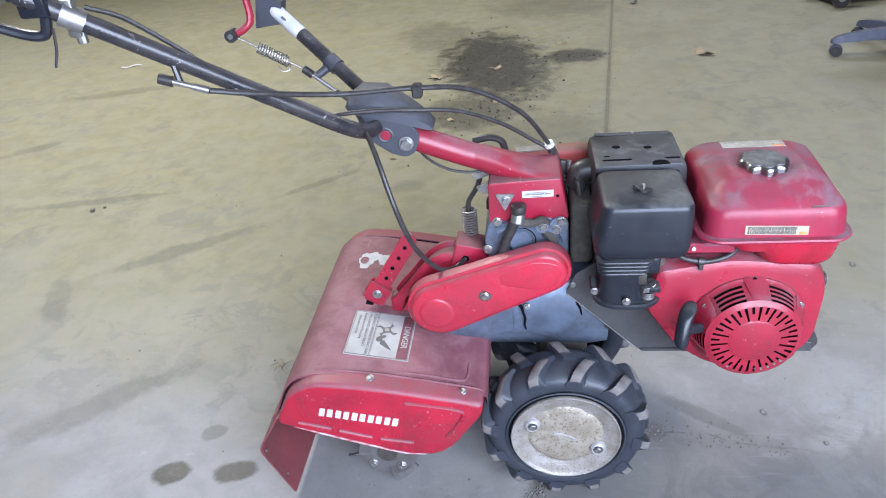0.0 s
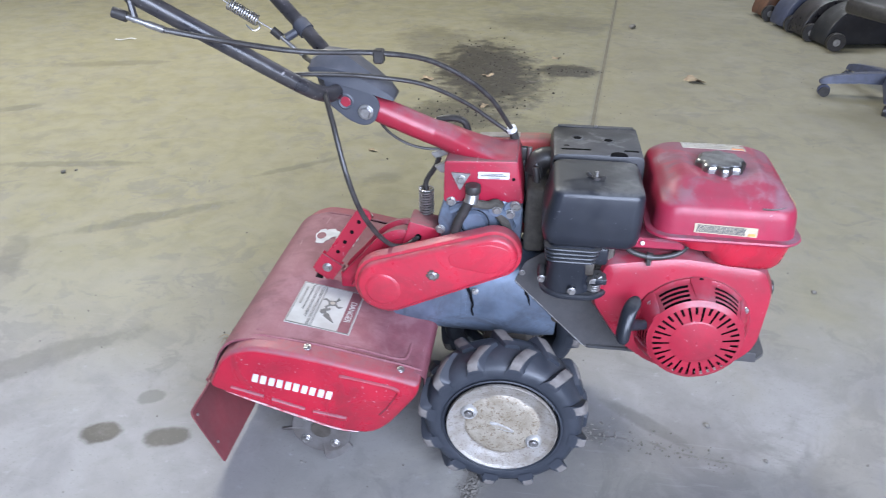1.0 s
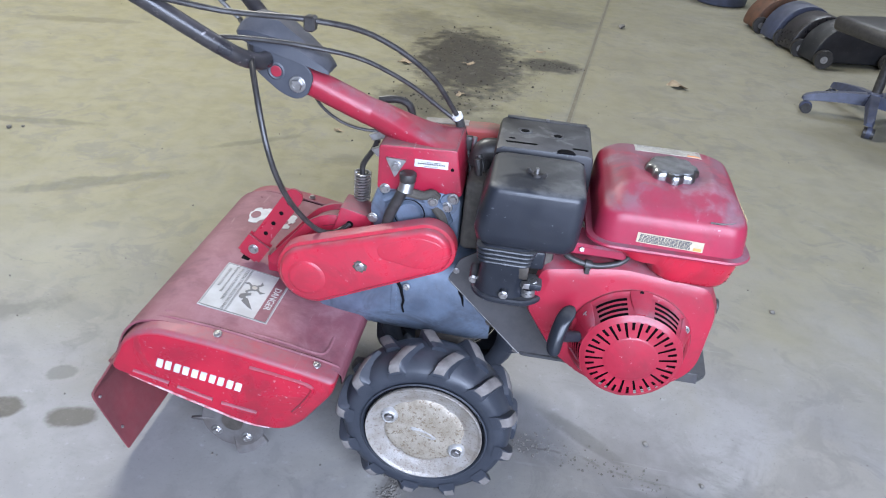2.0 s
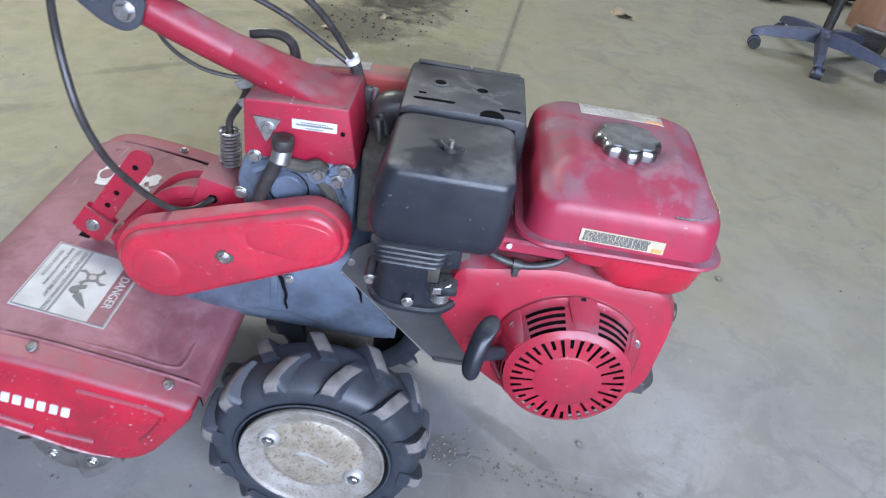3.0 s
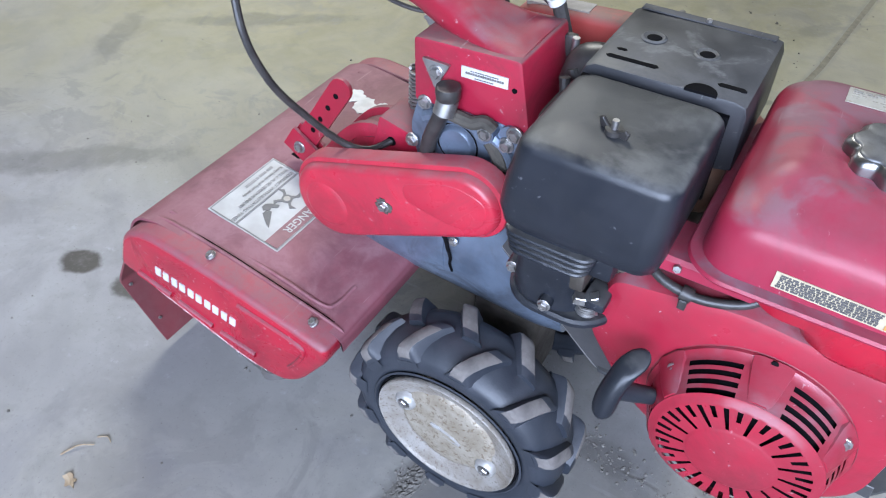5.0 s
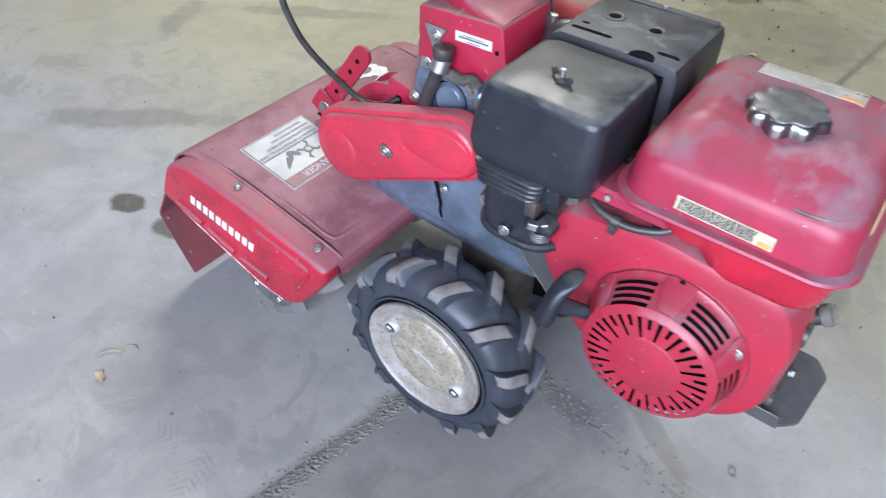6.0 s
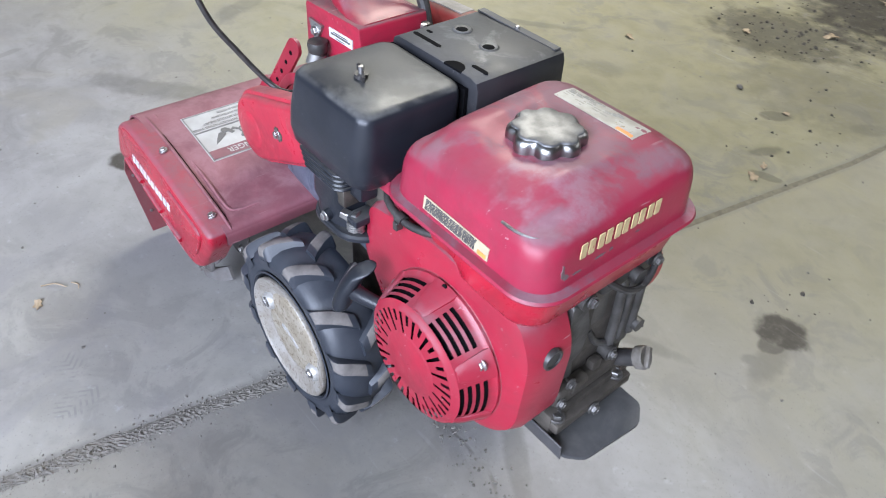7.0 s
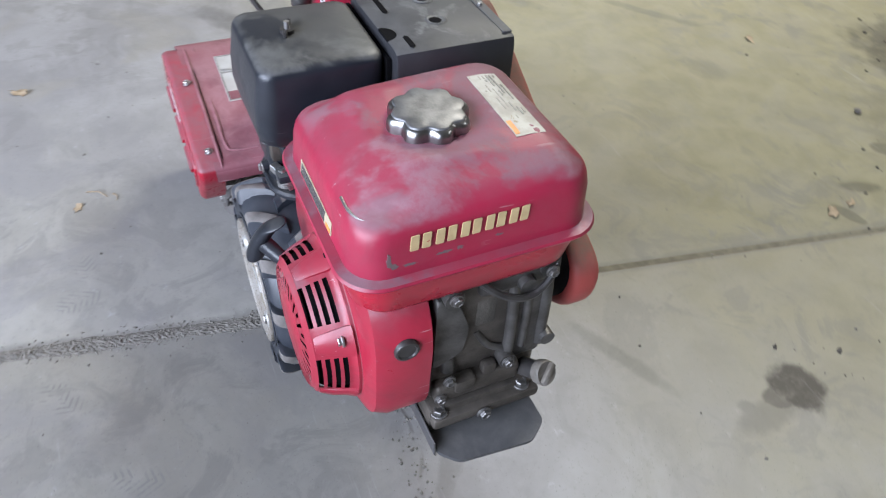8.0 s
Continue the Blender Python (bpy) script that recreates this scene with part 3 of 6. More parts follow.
def slab(name, side):
    bm = bmesh.new()
    g = 0.005 * side
    far = X0 if side < 0 else X1
    ring = [(JOINT(Y0) + g, Y0), (JOINT(1.5) + g, 1.5), (JOINT(Y1) + g, Y1), (far, Y1), (far, Y0)]
    loft([[(x, y, -0.15) for x, y in ring], [(x, y, 0.0) for x, y in ring]], bm)
    es = [e for e in bm.edges if all(abs(v.co.x - JOINT(v.co.y) - g) < 1e-4 and abs(v.co.z) < 1e-6 for v in e.verts)]
    bev(bm, 0.004, 2, es)
    return tagged(finish(name, bm, CONCRETE), "worn grey concrete floor slab with stains, dust and painted soft shade", "floor", kind="structure")


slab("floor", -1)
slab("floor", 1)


# walls and ceiling stay out of view; added to bound and dim the light
def walls():
    h, k = 4.4, 0.2
    spec = {
        "wall_east": (X1, X1 + k, Y0, Y1, 0, h), "wall_north": (X0 - k, X1 + k, Y1, Y1 + k, 0, h),
    }
    for name, b in spec.items():
        tagged(finish(name, box(*b), WALLPAINT), "unseen grey-brown wall added to shape the light", "wall", kind="structure")
    bm = box(X0 - k, -2.6, Y0 - k, Y0, 0, h)
    box(3.4, X1 + k, Y0 - k, Y0, 0, h, bm=bm)
    box(-2.6, 3.4, Y0 - k, Y0, 3.6, h, bm=bm)
    west = box(X0 - k, X0, Y0, 1.0, 0, h)
    box(X0 - k, X0, 5.8, Y1, 0, h, bm=west)
    box(X0 - k, X0, 1.0, 5.8, 0, 0.6, bm=west)
    box(X0 - k, X0, 1.0, 5.8, 3.6, h, bm=west)
    tagged(finish("wall_west", west, WALLPAINT), "unseen wall with a wide window opening, added to shape the light", "wall", kind="structure")
    tagged(finish("wall_south", bm, WALLPAINT), "unseen wall with a wide open doorway, added to shape the light", "wall", kind="structure")
    tagged(finish("ceiling", box(X0 - k, X1 + k, Y0 - k, Y1 + k, h, h + 0.15), WALLPAINT), "unseen ceiling added to shape the light", "ceiling", kind="structure")


walls()

# ---- the tiller ----
tiller = tagged(new("rotary_tiller"), "dusty worn red walk-behind rotary tiller with lugged tyres on concrete", "tiller")


def build_hood():
    """The arched tine hood with its two side plates, rear flap and labels."""
    prof = [(-0.158, 0.290), (-0.163, 0.313), (-0.203, 0.3205), (-0.262, 0.332), (-0.321, 0.3435), (-0.387, 0.3555), (-0.450, 0.3640), (-0.500, 0.3665), (-0.543, 0.356), (-0.571, 0.329), (-0.589, 0.290), (-0.601, 0.252)]
    top = [tuple(p) for p in smooth_path([(x, 0, z) for x, z in prof], 4)]
    prof = [(p[0], p[2]) for p in top]
    t = 0.004
    bm = bmesh.new()
    ys = [-0.236, 0.306]
    outer = [[(x, y, z) for x, z in prof] for y in ys]
    inner = [[(x + 0.002, y, z - t) for x, z in prof] for y in ys]
    ring0 = outer[0] + inner[0][::-1]
    ring1 = outer[1] + inner[1][::-1]
    loft([ring0, ring1], bm)
    hood = part("hood", bm, MAROON, tiller, "dusty faded maroon tine hood", 50)
    # raised panel pressed into the sheet
    def z_at(x):
        for (x1, z1), (x0, z0) in zip(prof, prof[1:]):
            if x0 <= x <= x1:
                return z0 + (z1 - z0) * (x - x0) / (x1 - x0)
        return prof[0][1]
    path = [(-0.500, -0.205), (-0.30, -0.205), (-0.215, -0.205), (-0.198, -0.190), (-0.196, -0.150)]
    for far in (0, 1):
        part("pressed_ridge", tube([(x, 0.07 - y if far else y, z_at(x) - 0.0015) for x, y in path], 0.004, None, 8, 6), MAROON, hood)
    # side plates, near and far
    side = rounded([(-0.597, 0.256), (-0.555, 0.342), (-0.502, 0.3685), (-0.387, 0.3585), (-0.203, 0.3235), (-0.161, 0.313), (-0.166, 0.282), (-0.228, 0.195), (-0.264, 0.169), (-0.326, 0.170), (-0.462, 0.214)], [0.02, 0.03, 0.05, 0.1, 0.02, 0.012, 0.02, 0.02, 0.03, 0.03, 0.05], 4)
    for s in (-1, 1):
        Y = lambda q: -q if s < 0 else q + 0.086
        bm = prism(side, Y(0.266), Y(0.221), 0.020, 5, front_only=True)
        plate = part("side_plate", bm, PLATERED, tiller, "red side plate with chipped dusty paint", 40)
        rim = bmesh.new()
        lip = [(x, z) for x, z in side if x > -0.53 and z > 0.30]
        tube([(x, Y(0.2225), z - 0.0008) for x, z in lip], 0.0034, rim, 8, 2)
        part("flange", rim, MAROON, plate)
        seam = bmesh.new()
        tube([(x, Y(0.2178), z - 0.0010) for x, z in lip], 0.0008, seam, 6, 2)
        part("seam", seam, DARK, plate)
        for x, z in ((-0.387, 0.3575), (-0.203, 0.3225)):
            bolt(plate, (x, Y(0.238), z + 0.001), (0, 0, 1) if s > 0 else (-0.1, -0.25, 0.96), 0.006)
        if s < 0:
            n = (0, -1, 0)
            y = -0.2665
            for ax, az, bx, bz in ((-0.545, 0.262, -0.478, 0.245), (-0.462, 0.240, -0.395, 0.222), (-0.378, 0.218, -0.310, 0.208)):
                rib = bmesh.new()
                tube([(ax, y, az), (bx, y, bz)], 0.0055, rib, 10, smooth=False)
                part("pressed_rib", rib, PLATERED, plate)
            rib = bmesh.new()
            tube([(-0.318, y, 0.318), (-0.26, y, 0.309), (-0.212, y, 0.299), (-0.203, y, 0.285), (-0.222, y, 0.250), (-0.240, y, 0.226)], 0.004, rib, 8, 6)
            part("pressed_rib", rib, PLATERED, plate)
            worn = bmesh.new()
            tube([(-0.560, -0.2600, 0.2455), (-0.520, -0.2615, 0.2325), (-0.462, -0.2620, 0.2135), (-0.400, -0.2620, 0.1935), (-0.335, -0.2615, 0.1735), (-0.290, -0.2600, 0.1700)], 0.0022, worn, 8, 4)
            part("worn_edge", worn, WORN, plate, "lower edge worn to pale primer")
            # maker's mark as five plain shapes
            mark_shapes("maker_mark", plate, WHITE, (-0.499, -0.2668, 0.2835), (0.984, 0, -0.176), (0.176, 0, 0.984), 0.0335, 0.0300, 0.0205, 0.0006)
    # rear flap, hinge strip and bolts
    prof_ = [(p[0], p[2]) for p in smooth_path([(-0.600, 0, 0.258), (-0.622, 0, 0.222), (-0.648, 0, 0.180), (-0.655, 0, 0.158), (-0.643, 0, 0.115), (-0.610, 0, 0.016)], 4)]
    flap = bmesh.new()
    def cut(y, z):
        """The side edges draw in a little towards the foot."""
        return y + (0.012 * (0.16 - z) / 0.14 if z < 0.16 else 0.0) * (1 if y < 0 else -1)
    loft([[(x, cut(y, z), z) for x, z in prof_] + [(x + 0.0045, cut(y, z), z) for x, z in prof_[::-1]] for y in (-0.252, 0.04, 0.338)], flap)
    fl = part("rear_flap", flap, FLAPRED, tiller, "dark red bent rear flap")
    for x, y, z in ((-0.6480, -0.240, 0.150), (-0.6215, -0.228, 0.062), (-0.6215, 0.316, 0.062)):
        bolt(fl, (x, y, z), (0.95, 0, 0.3), 0.0035, False, "rivet")
    hinge = rod((-0.603, -0.245, 0.255), (-0.603, 0.315, 0.255), 0.0055)
    part("hinge_rod", hinge, FLAPRED, fl)
    edge = bmesh.new()
    tube([(-0.572, -0.150, 0.322), (-0.588, -0.200, 0.290), (-0.594, -0.236, 0.268)], 0.004, edge, 8)
    part("edge_seal", edge, CABLE, fl, "black rubber edge strip")
    # warning label on the sloping top
    o, u, v = Vector((-0.456, -0.172, 0.3668)), Vector((0.9853, 0, -0.1707)), Vector((0, 1, 0))
    L, W = 0.137, 0.150
    lab = strip("warning_label", hood, WARNWHITE, o, u, v, [(0, L, 0, W)], 0.001, "cream warning label with a tine pictogram")
    strip("label_band", lab, REDINK, o, u, v, [(0.110, L - 0.004, 0.004, W - 0.004)], 0.0017)
    strip("label_rule", lab, FADEDINK, o, u, v, [(0.0545, 0.0551, 0.004, W - 0.004), (0.002, L - 0.002, 0.002, 0.0032), (0.002, L - 0.002, W - 0.0032, W - 0.002), (0.002, 0.0032, 0.002, W - 0.002), (L - 0.0032, L - 0.002, 0.002, W - 0.002), (0.052, 0.0532, 0.004, W - 0.004)], 0.0019)
    letters("label_print", lab, WARNWHITE, "DANGER", o + u * 0.1155 + v * 0.112, -v, u, 0.0185, 0.0022)
    for k, text in enumerate(("CONTACT WITH ROTATING TINES", "WILL CAUSE SERIOUS INJURY", "Keep hands and feet away")):
        letters("label_print", lab, FADEDINK, text, o + u * (0.0430 - 0.0105 * k) + v * 0.142, -v, u, 0.0086, 0.0022)
    strip("print_bars", lab, FADEDINK, o, u, v, [(0.0105, 0.0150, 0.132 - a, 0.132 - b) for a, b in ((0.012, 0.0), (0.030, 0.015), (0.037, 0.033), (0.062, 0.040))], 0.0019)
    pic = bmesh.new()
    c = o + u * 0.078 + v * 0.092
    for k in range(4):
        a = radians(45 + 90 * k)
        d, e = u * math.cos(a) + v * math.sin(a), -u * math.sin(a) + v * math.cos(a)
        ring = [c + d * 0.006, c + d * 0.021 + e * 0.002, c + d * 0.022 + e * 0.012, c + d * 0.015 + e * 0.005, c + e * 0.006]
        loft([[p + Vector((0.1707, 0, 0.9853)) * 0.001 for p in ring], [p + Vector((0.1707, 0, 0.9853)) * 0.0021 for p in ring]], pic)
    ring = [c + (u * math.cos(a) + v * math.sin(a)) * 0.009 for a in [radians(30 * k) for k in range(12)]]
    loft([[p + Vector((0.1707, 0, 0.9853)) * 0.001 for p in ring], [p + Vector((0.1707, 0, 0.9853)) * 0.0022 for p in ring]], pic)
    ring = [o + u * a + v * b for a, b in ((0.078, 0.056), (0.082, 0.050), (0.097, 0.027), (0.087, 0.032), (0.070, 0.044), (0.070, 0.052))]
    loft([[p + Vector((0.1707, 0, 0.9853)) * 0.001 for p in ring], [p + Vector((0.1707, 0, 0.9853)) * 0.0021 for p in ring]], pic)
    ring = [o + u * a + v * b for a, b in ((0.060, 0.062), (0.066, 0.068), (0.078, 0.074), (0.080, 0.068), (0.072, 0.062), (0.074, 0.056), (0.066, 0.050), (0.060, 0.054))]
    loft([[p + Vector((0.1707, 0, 0.9853)) * 0.001 for p in ring], [p + Vector((0.1707, 0, 0.9853)) * 0.0021 for p in ring]], pic)
    part("pictogram", pic, GREYINK, lab)
    ring = [c + (u * math.cos(a) + v * math.sin(a)) * 0.0055 for a in [radians(30 * k) for k in range(12)]]
    dot = loft([[p + Vector((0.1707, 0, 0.9853)) * 0.0018 for p in ring], [p + Vector((0.1707, 0, 0.9853)) * 0.0026 for p in ring]])
    part("pictogram_hub", dot, CREAM, lab)
    # torn sticker further back
    rnd = random.Random(4)
    torn = bmesh.new()
    def blob(cx, cy, rx, ry):
        ring = []
        for k in range(22):
            a = 2 * math.pi * k / 22
            q = 0.72 + 0.4 * rnd.random()
            x, y = cx + rx * q * math.cos(a), cy + ry * q * math.sin(a)
            ring.append(Vector((x, y, z_at(x))))
        loft([[p + Vector((0, 0, 0.0004)) for p in ring], [p + Vector((0, 0, 0.0014)) for p in ring]], torn)
    blob(-0.474, 0.185, 0.022, 0.034)
    blob(-0.458, 0.205, 0.020, 0.022)
    blob(-0.425, 0.192, 0.022, 0.028)
    blob(-0.398, 0.205, 0.010, 0.022)
    blob(-0.402, 0.166, 0.012, 0.012)
    part("torn_sticker", torn, WHITE, hood, "torn remains of a white sticker")
    blot = bmesh.new()
    ring = [(-0.478 + 0.011 * math.cos(a), 0.186 + 0.016 * math.sin(a)) for a in [radians(24 * k) for k in range(15)]]
    loft([[(x, y, z_at(x) + 0.001) for x, y in ring], [(x, y, z_at(x) + 0.0019) for x, y in ring]], blot)
    part("sticker_blot", blot, MAROON, hood)
    return hood


hood = build_hood()


def build_wheel(y, s):
    """A lugged tyre on a worn pressed-steel wheel; s: which way its face looks."""
    wheel = part("wheel", lathe([(0.030, s * 0.02), (0.030, -s * 0.06)], (0, 0, 0), "y", 20), BLACK, tiller)
    wheel.location = (0, y, 0.178)
    h, inset = 0.051, s * -0.011
    half = [(0.1145, 0.76), (0.119, 0.92), (0.130, 1.02), (0.145, 1.02), (0.1555, 0.90), (0.1640, 0.58), (0.1675, 0.20)]
    tyre = [(r, inset + h * k) for r, k in half] + [(r, inset - h * k) for r, k in half[::-1]]
    part("tyre", lathe(tyre, (0, 0, 0), "y", 72, caps=False), RUBBER, wheel, "black rubber tyre with worn lugs", 60)
    bead = lathe([(0.1180, s * 0.0385), (0.1205, s * 0.0425), (0.1235, s * 0.0413)], (0, 0, 0), "y", 64, caps=False)
    part("bead_ring", bead, RUBBER, wheel)
    part("bead_gap", lathe([(0.1130, s * 0.0380), (0.1148, s * 0.0405), (0.1166, s * 0.0385)], (0, 0, 0), "y", 64, caps=False), DARK, wheel)
    # one lug bar: from the shoulder slanting to the crown
    def lug(sign):
        bm = bmesh.new()
        sec = []
        for f, rr, yy in ((0.0, 0.1440, 1.05), (0.05, 0.1560, 1.07), (0.11, 0.1665, 1.06), (0.17, 0.1720, 1.01), (0.24, 0.1752, 0.92), (0.34, 0.1768, 0.78), (0.50, 0.1776, 0.55), (0.80, 0.1780, 0.16), (1.0, 0.1760, -0.06)):
            ang = 0.22 * f ** 1.15
            wid = 0.088 + 0.012 * f
            base = 0.138 if f == 0 else 0.150
            ring = []
            for a, r in ((ang - wid * 1.30, base), (ang - wid * 0.84, rr - 0.0055), (ang - wid * 0.70, rr - 0.0015), (ang - wid * 0.45, rr), (ang + wid * 0.45, rr), (ang + wid * 0.70, rr - 0.0015), (ang + wid * 0.84, rr - 0.0055), (ang + wid * 1.30, base)):
                ring.append((r * math.sin(a), inset + sign * h * yy, r * math.cos(a)))
            sec.append(ring)
        loft(sec, bm)
        return bm
    for side in (-1, 1):
        me = None
        for k in range(12):
            if me is None:
                ob = part("tread_lug", lug(side), RUBBER, wheel, "", 30)
                me = ob.data
                me.materials.append(LUGTOP)
                for f in me.polygons:
                    c = f.center
                    if math.hypot(c.x, c.z) > 0.158 and side * (c.y - inset) > 0.28 * h and abs(f.normal.dot(Vector((c.z, 0, -c.x)).normalized())) < 0.42:
                        f.material_index = 1
            else:
                ob = new("tread_lug", me)
                ob.parent = wheel
            ob.matrix_basis = Matrix.Rotation(radians(30 * k + (15 if side > 0 else 0) + 6), 4, "Y")
    disc = [(0.074, 0.0330), (0.079, 0.0325), (0.083, 0.0340), (0.089, 0.0372), (0.097, 0.0398), (0.104, 0.0425), (0.1085, 0.0440), (0.1100, 0.0462), (0.1122, 0.0468), (0.1138, 0.0448), (0.1130, 0.038), (0.108, 0.028), (0.10, 0.02)]
    rim = part("rim", lathe([(r, s * q) for r, q in disc], (0, 0, 0), "y", 72), DISC, wheel, "scratched off-white steel wheel disc", 50)
    plate = bmesh.new()
    rows = []
    for r, q in ((0.001, 0.0392), (0.040, 0.0388), (0.066, 0.0376), (0.0745, 0.0362), (0.0790, 0.0318)):
        rows.append([(r * k_ * math.cos(a), s * q, r * k_ * math.sin(a)) for a in [2 * math.pi * i / 72 for i in range(72)] for k_ in [1 - (0.045 * max(0.0, math.cos(6 * a + 0.6)) ** 3 if r > 0.05 else 0)]])
    loft(rows, plate)
    part("centre_plate", plate, DISCIN, rim, "rusty tan speckled wheel centre", 50)
    for x, z in ((-0.068, 0.031), (0.067, -0.033)):
        cup = lathe([(r, s * q) for r, q in ((0.0090, 0.0425), (0.0100, 0.0448), (0.0120, 0.0455), (0.0145, 0.0440), (0.0168, 0.0390), (0.0178, 0.0340))], (x, 0, z), "y", 28, caps=False)
        part("nut_cup", cup, WASHER, rim, "pale washer cup")
        bolt(rim, (x, s * 0.0415, z), (0, s, 0), 0.0082, False, "hub_nut")
    boss = [(0.027 * math.cos(a), 0.0062 * math.sin(a)) for a in [2 * math.pi * k / 24 for k in range(24)]]
    c, q = math.cos(radians(-22)), math.sin(radians(-22))
    boss = [(x * c - z * q, x * q + z * c) for x, z in boss]
    mark = part("embossed_mark", prism(boss, s * 0.0420, s * 0.037, 0.0015, 2, front_only=True), WASHER, rim)
    part("mark_hollow", prism([(x * 0.72, z * 0.55) for x, z in boss], s * 0.0424, s * 0.039), DISCIN, mark)
    return wheel


build_wheel(-0.176, -1)
build_wheel(0.176, 1)
part("axle", rod((0, -0.16, 0.178), (0, 0.16, 0.178), 0.018), BLACK, tiller)


def build_tines():
    """Tine discs and curved blades under the hood."""
    shaft = part("tine_shaft", rod((-0.385, -0.218, 0.120), (-0.385, 0.245, 0.120), 0.022), CASTALU, tiller)
    for i, y in enumerate((-0.212, -0.13, 0.15, 0.24)):
        d = part("tine_disc", lathe([(0.02, -0.003), (0.064, -0.003), (0.066, 0), (0.064, 0.003), (0.02, 0.003)], (-0.385, y, 0.118), "y", 28), TINESTEEL, shaft)
        for k in range(4):
            a = radians(90 * k + 22 * i + 180)
            r = lambda q, o: (-0.385 + q * math.cos(a + o), y, 0.118 + q * math.sin(a + o))
            b = bmesh.new()
            path = [Vector(r(0.045, 0)), Vector(r(0.072, 0.10)), Vector(r(0.082, 0.32)) + Vector((0, 0.018, 0)), Vector(r(0.086, 0.56)) + Vector((0, 0.040, 0))]
            rings = []
            for p in smooth_path(path, 4):
                out = (p - Vector((-0.385, p.y, 0.118))).normalized()
                rings.append([p + out * 0.016 + Vector((0, -0.003, 0)), p + out * 0.016 + Vector((0, 0.003, 0)), p - out * 0.016 + Vector((0, 0.003, 0)), p - out * 0.016 + Vector((0, -0.003, 0))])
            loft(rings, b)
            part("tine_blade", b, TINESTEEL, shaft)
        for k in range(4):
            a = radians(90 * k + 40)
            bolt(shaft, (-0.385 + 0.045 * math.cos(a), y - 0.0035, 0.118 + 0.045 * math.sin(a)), r=0.008)


build_tines()


def build_belt_cover():
    """The long tapered drive cover with its pressed pads."""
    def shape(d):
        L, R = (-0.254, 0.4310, 0.0675 - d), (-0.037, 0.5185, 0.0530 - d)
        return arc(L[0], L[1], L[2], 112, 296, 22) + arc(R[0], R[1], R[2], -62, 114, 18)
    rings = []
    for d, y in ((0.0, -0.078), (0.0, -0.100), (0.0015, -0.103), (0.0050, -0.1040), (0.0072, -0.1042), (0.0085, -0.1115), (0.0125, -0.1160), (0.0165, -0.1175)):
        rings.append([(x, y, z) for x, z in shape(d)])
    cover = part("belt_cover", loft(rings), COVERRED, tiller, "bright red tapered drive cover", 40)
    part("pressed_pad", lathe([(0.0005, -0.1203), (0.029, -0.1203), (0.033, -0.1196), (0.0365, -0.1175), (0.037, -0.111)], (-0.259, 0, 0.4265), "y", 40), COVERRED, cover, sharp=45)
    pad = rounded([(-0.052, 0.552), (-0.128, 0.520), (-0.124, 0.494), (-0.042, 0.480), (-0.004, 0.504), (-0.004, 0.540)], 0.024, 4)
    part("pressed_pad", prism(pad, -0.1183, -0.1135, 0.0026, 3, front_only=True), COVERRED, cover, sharp=45)
    rnd = random.Random(6)
    smudge = [(-0.157 + q * math.cos(a), 0.470 + q * math.sin(a)) for a in [2 * math.pi * k / 22 for k in range(22)] for q in [rnd.uniform(0.0085, 0.0150)]]
    part("nut_grime", prism(smudge, -0.1188, -0.1165), OILSOIL, cover, "greasy dark smudge round the nut")
    bolt(cover, (-0.157, -0.1187, 0.470), r=0.0068, name="cover_nut")
    return cover


build_belt_cover()


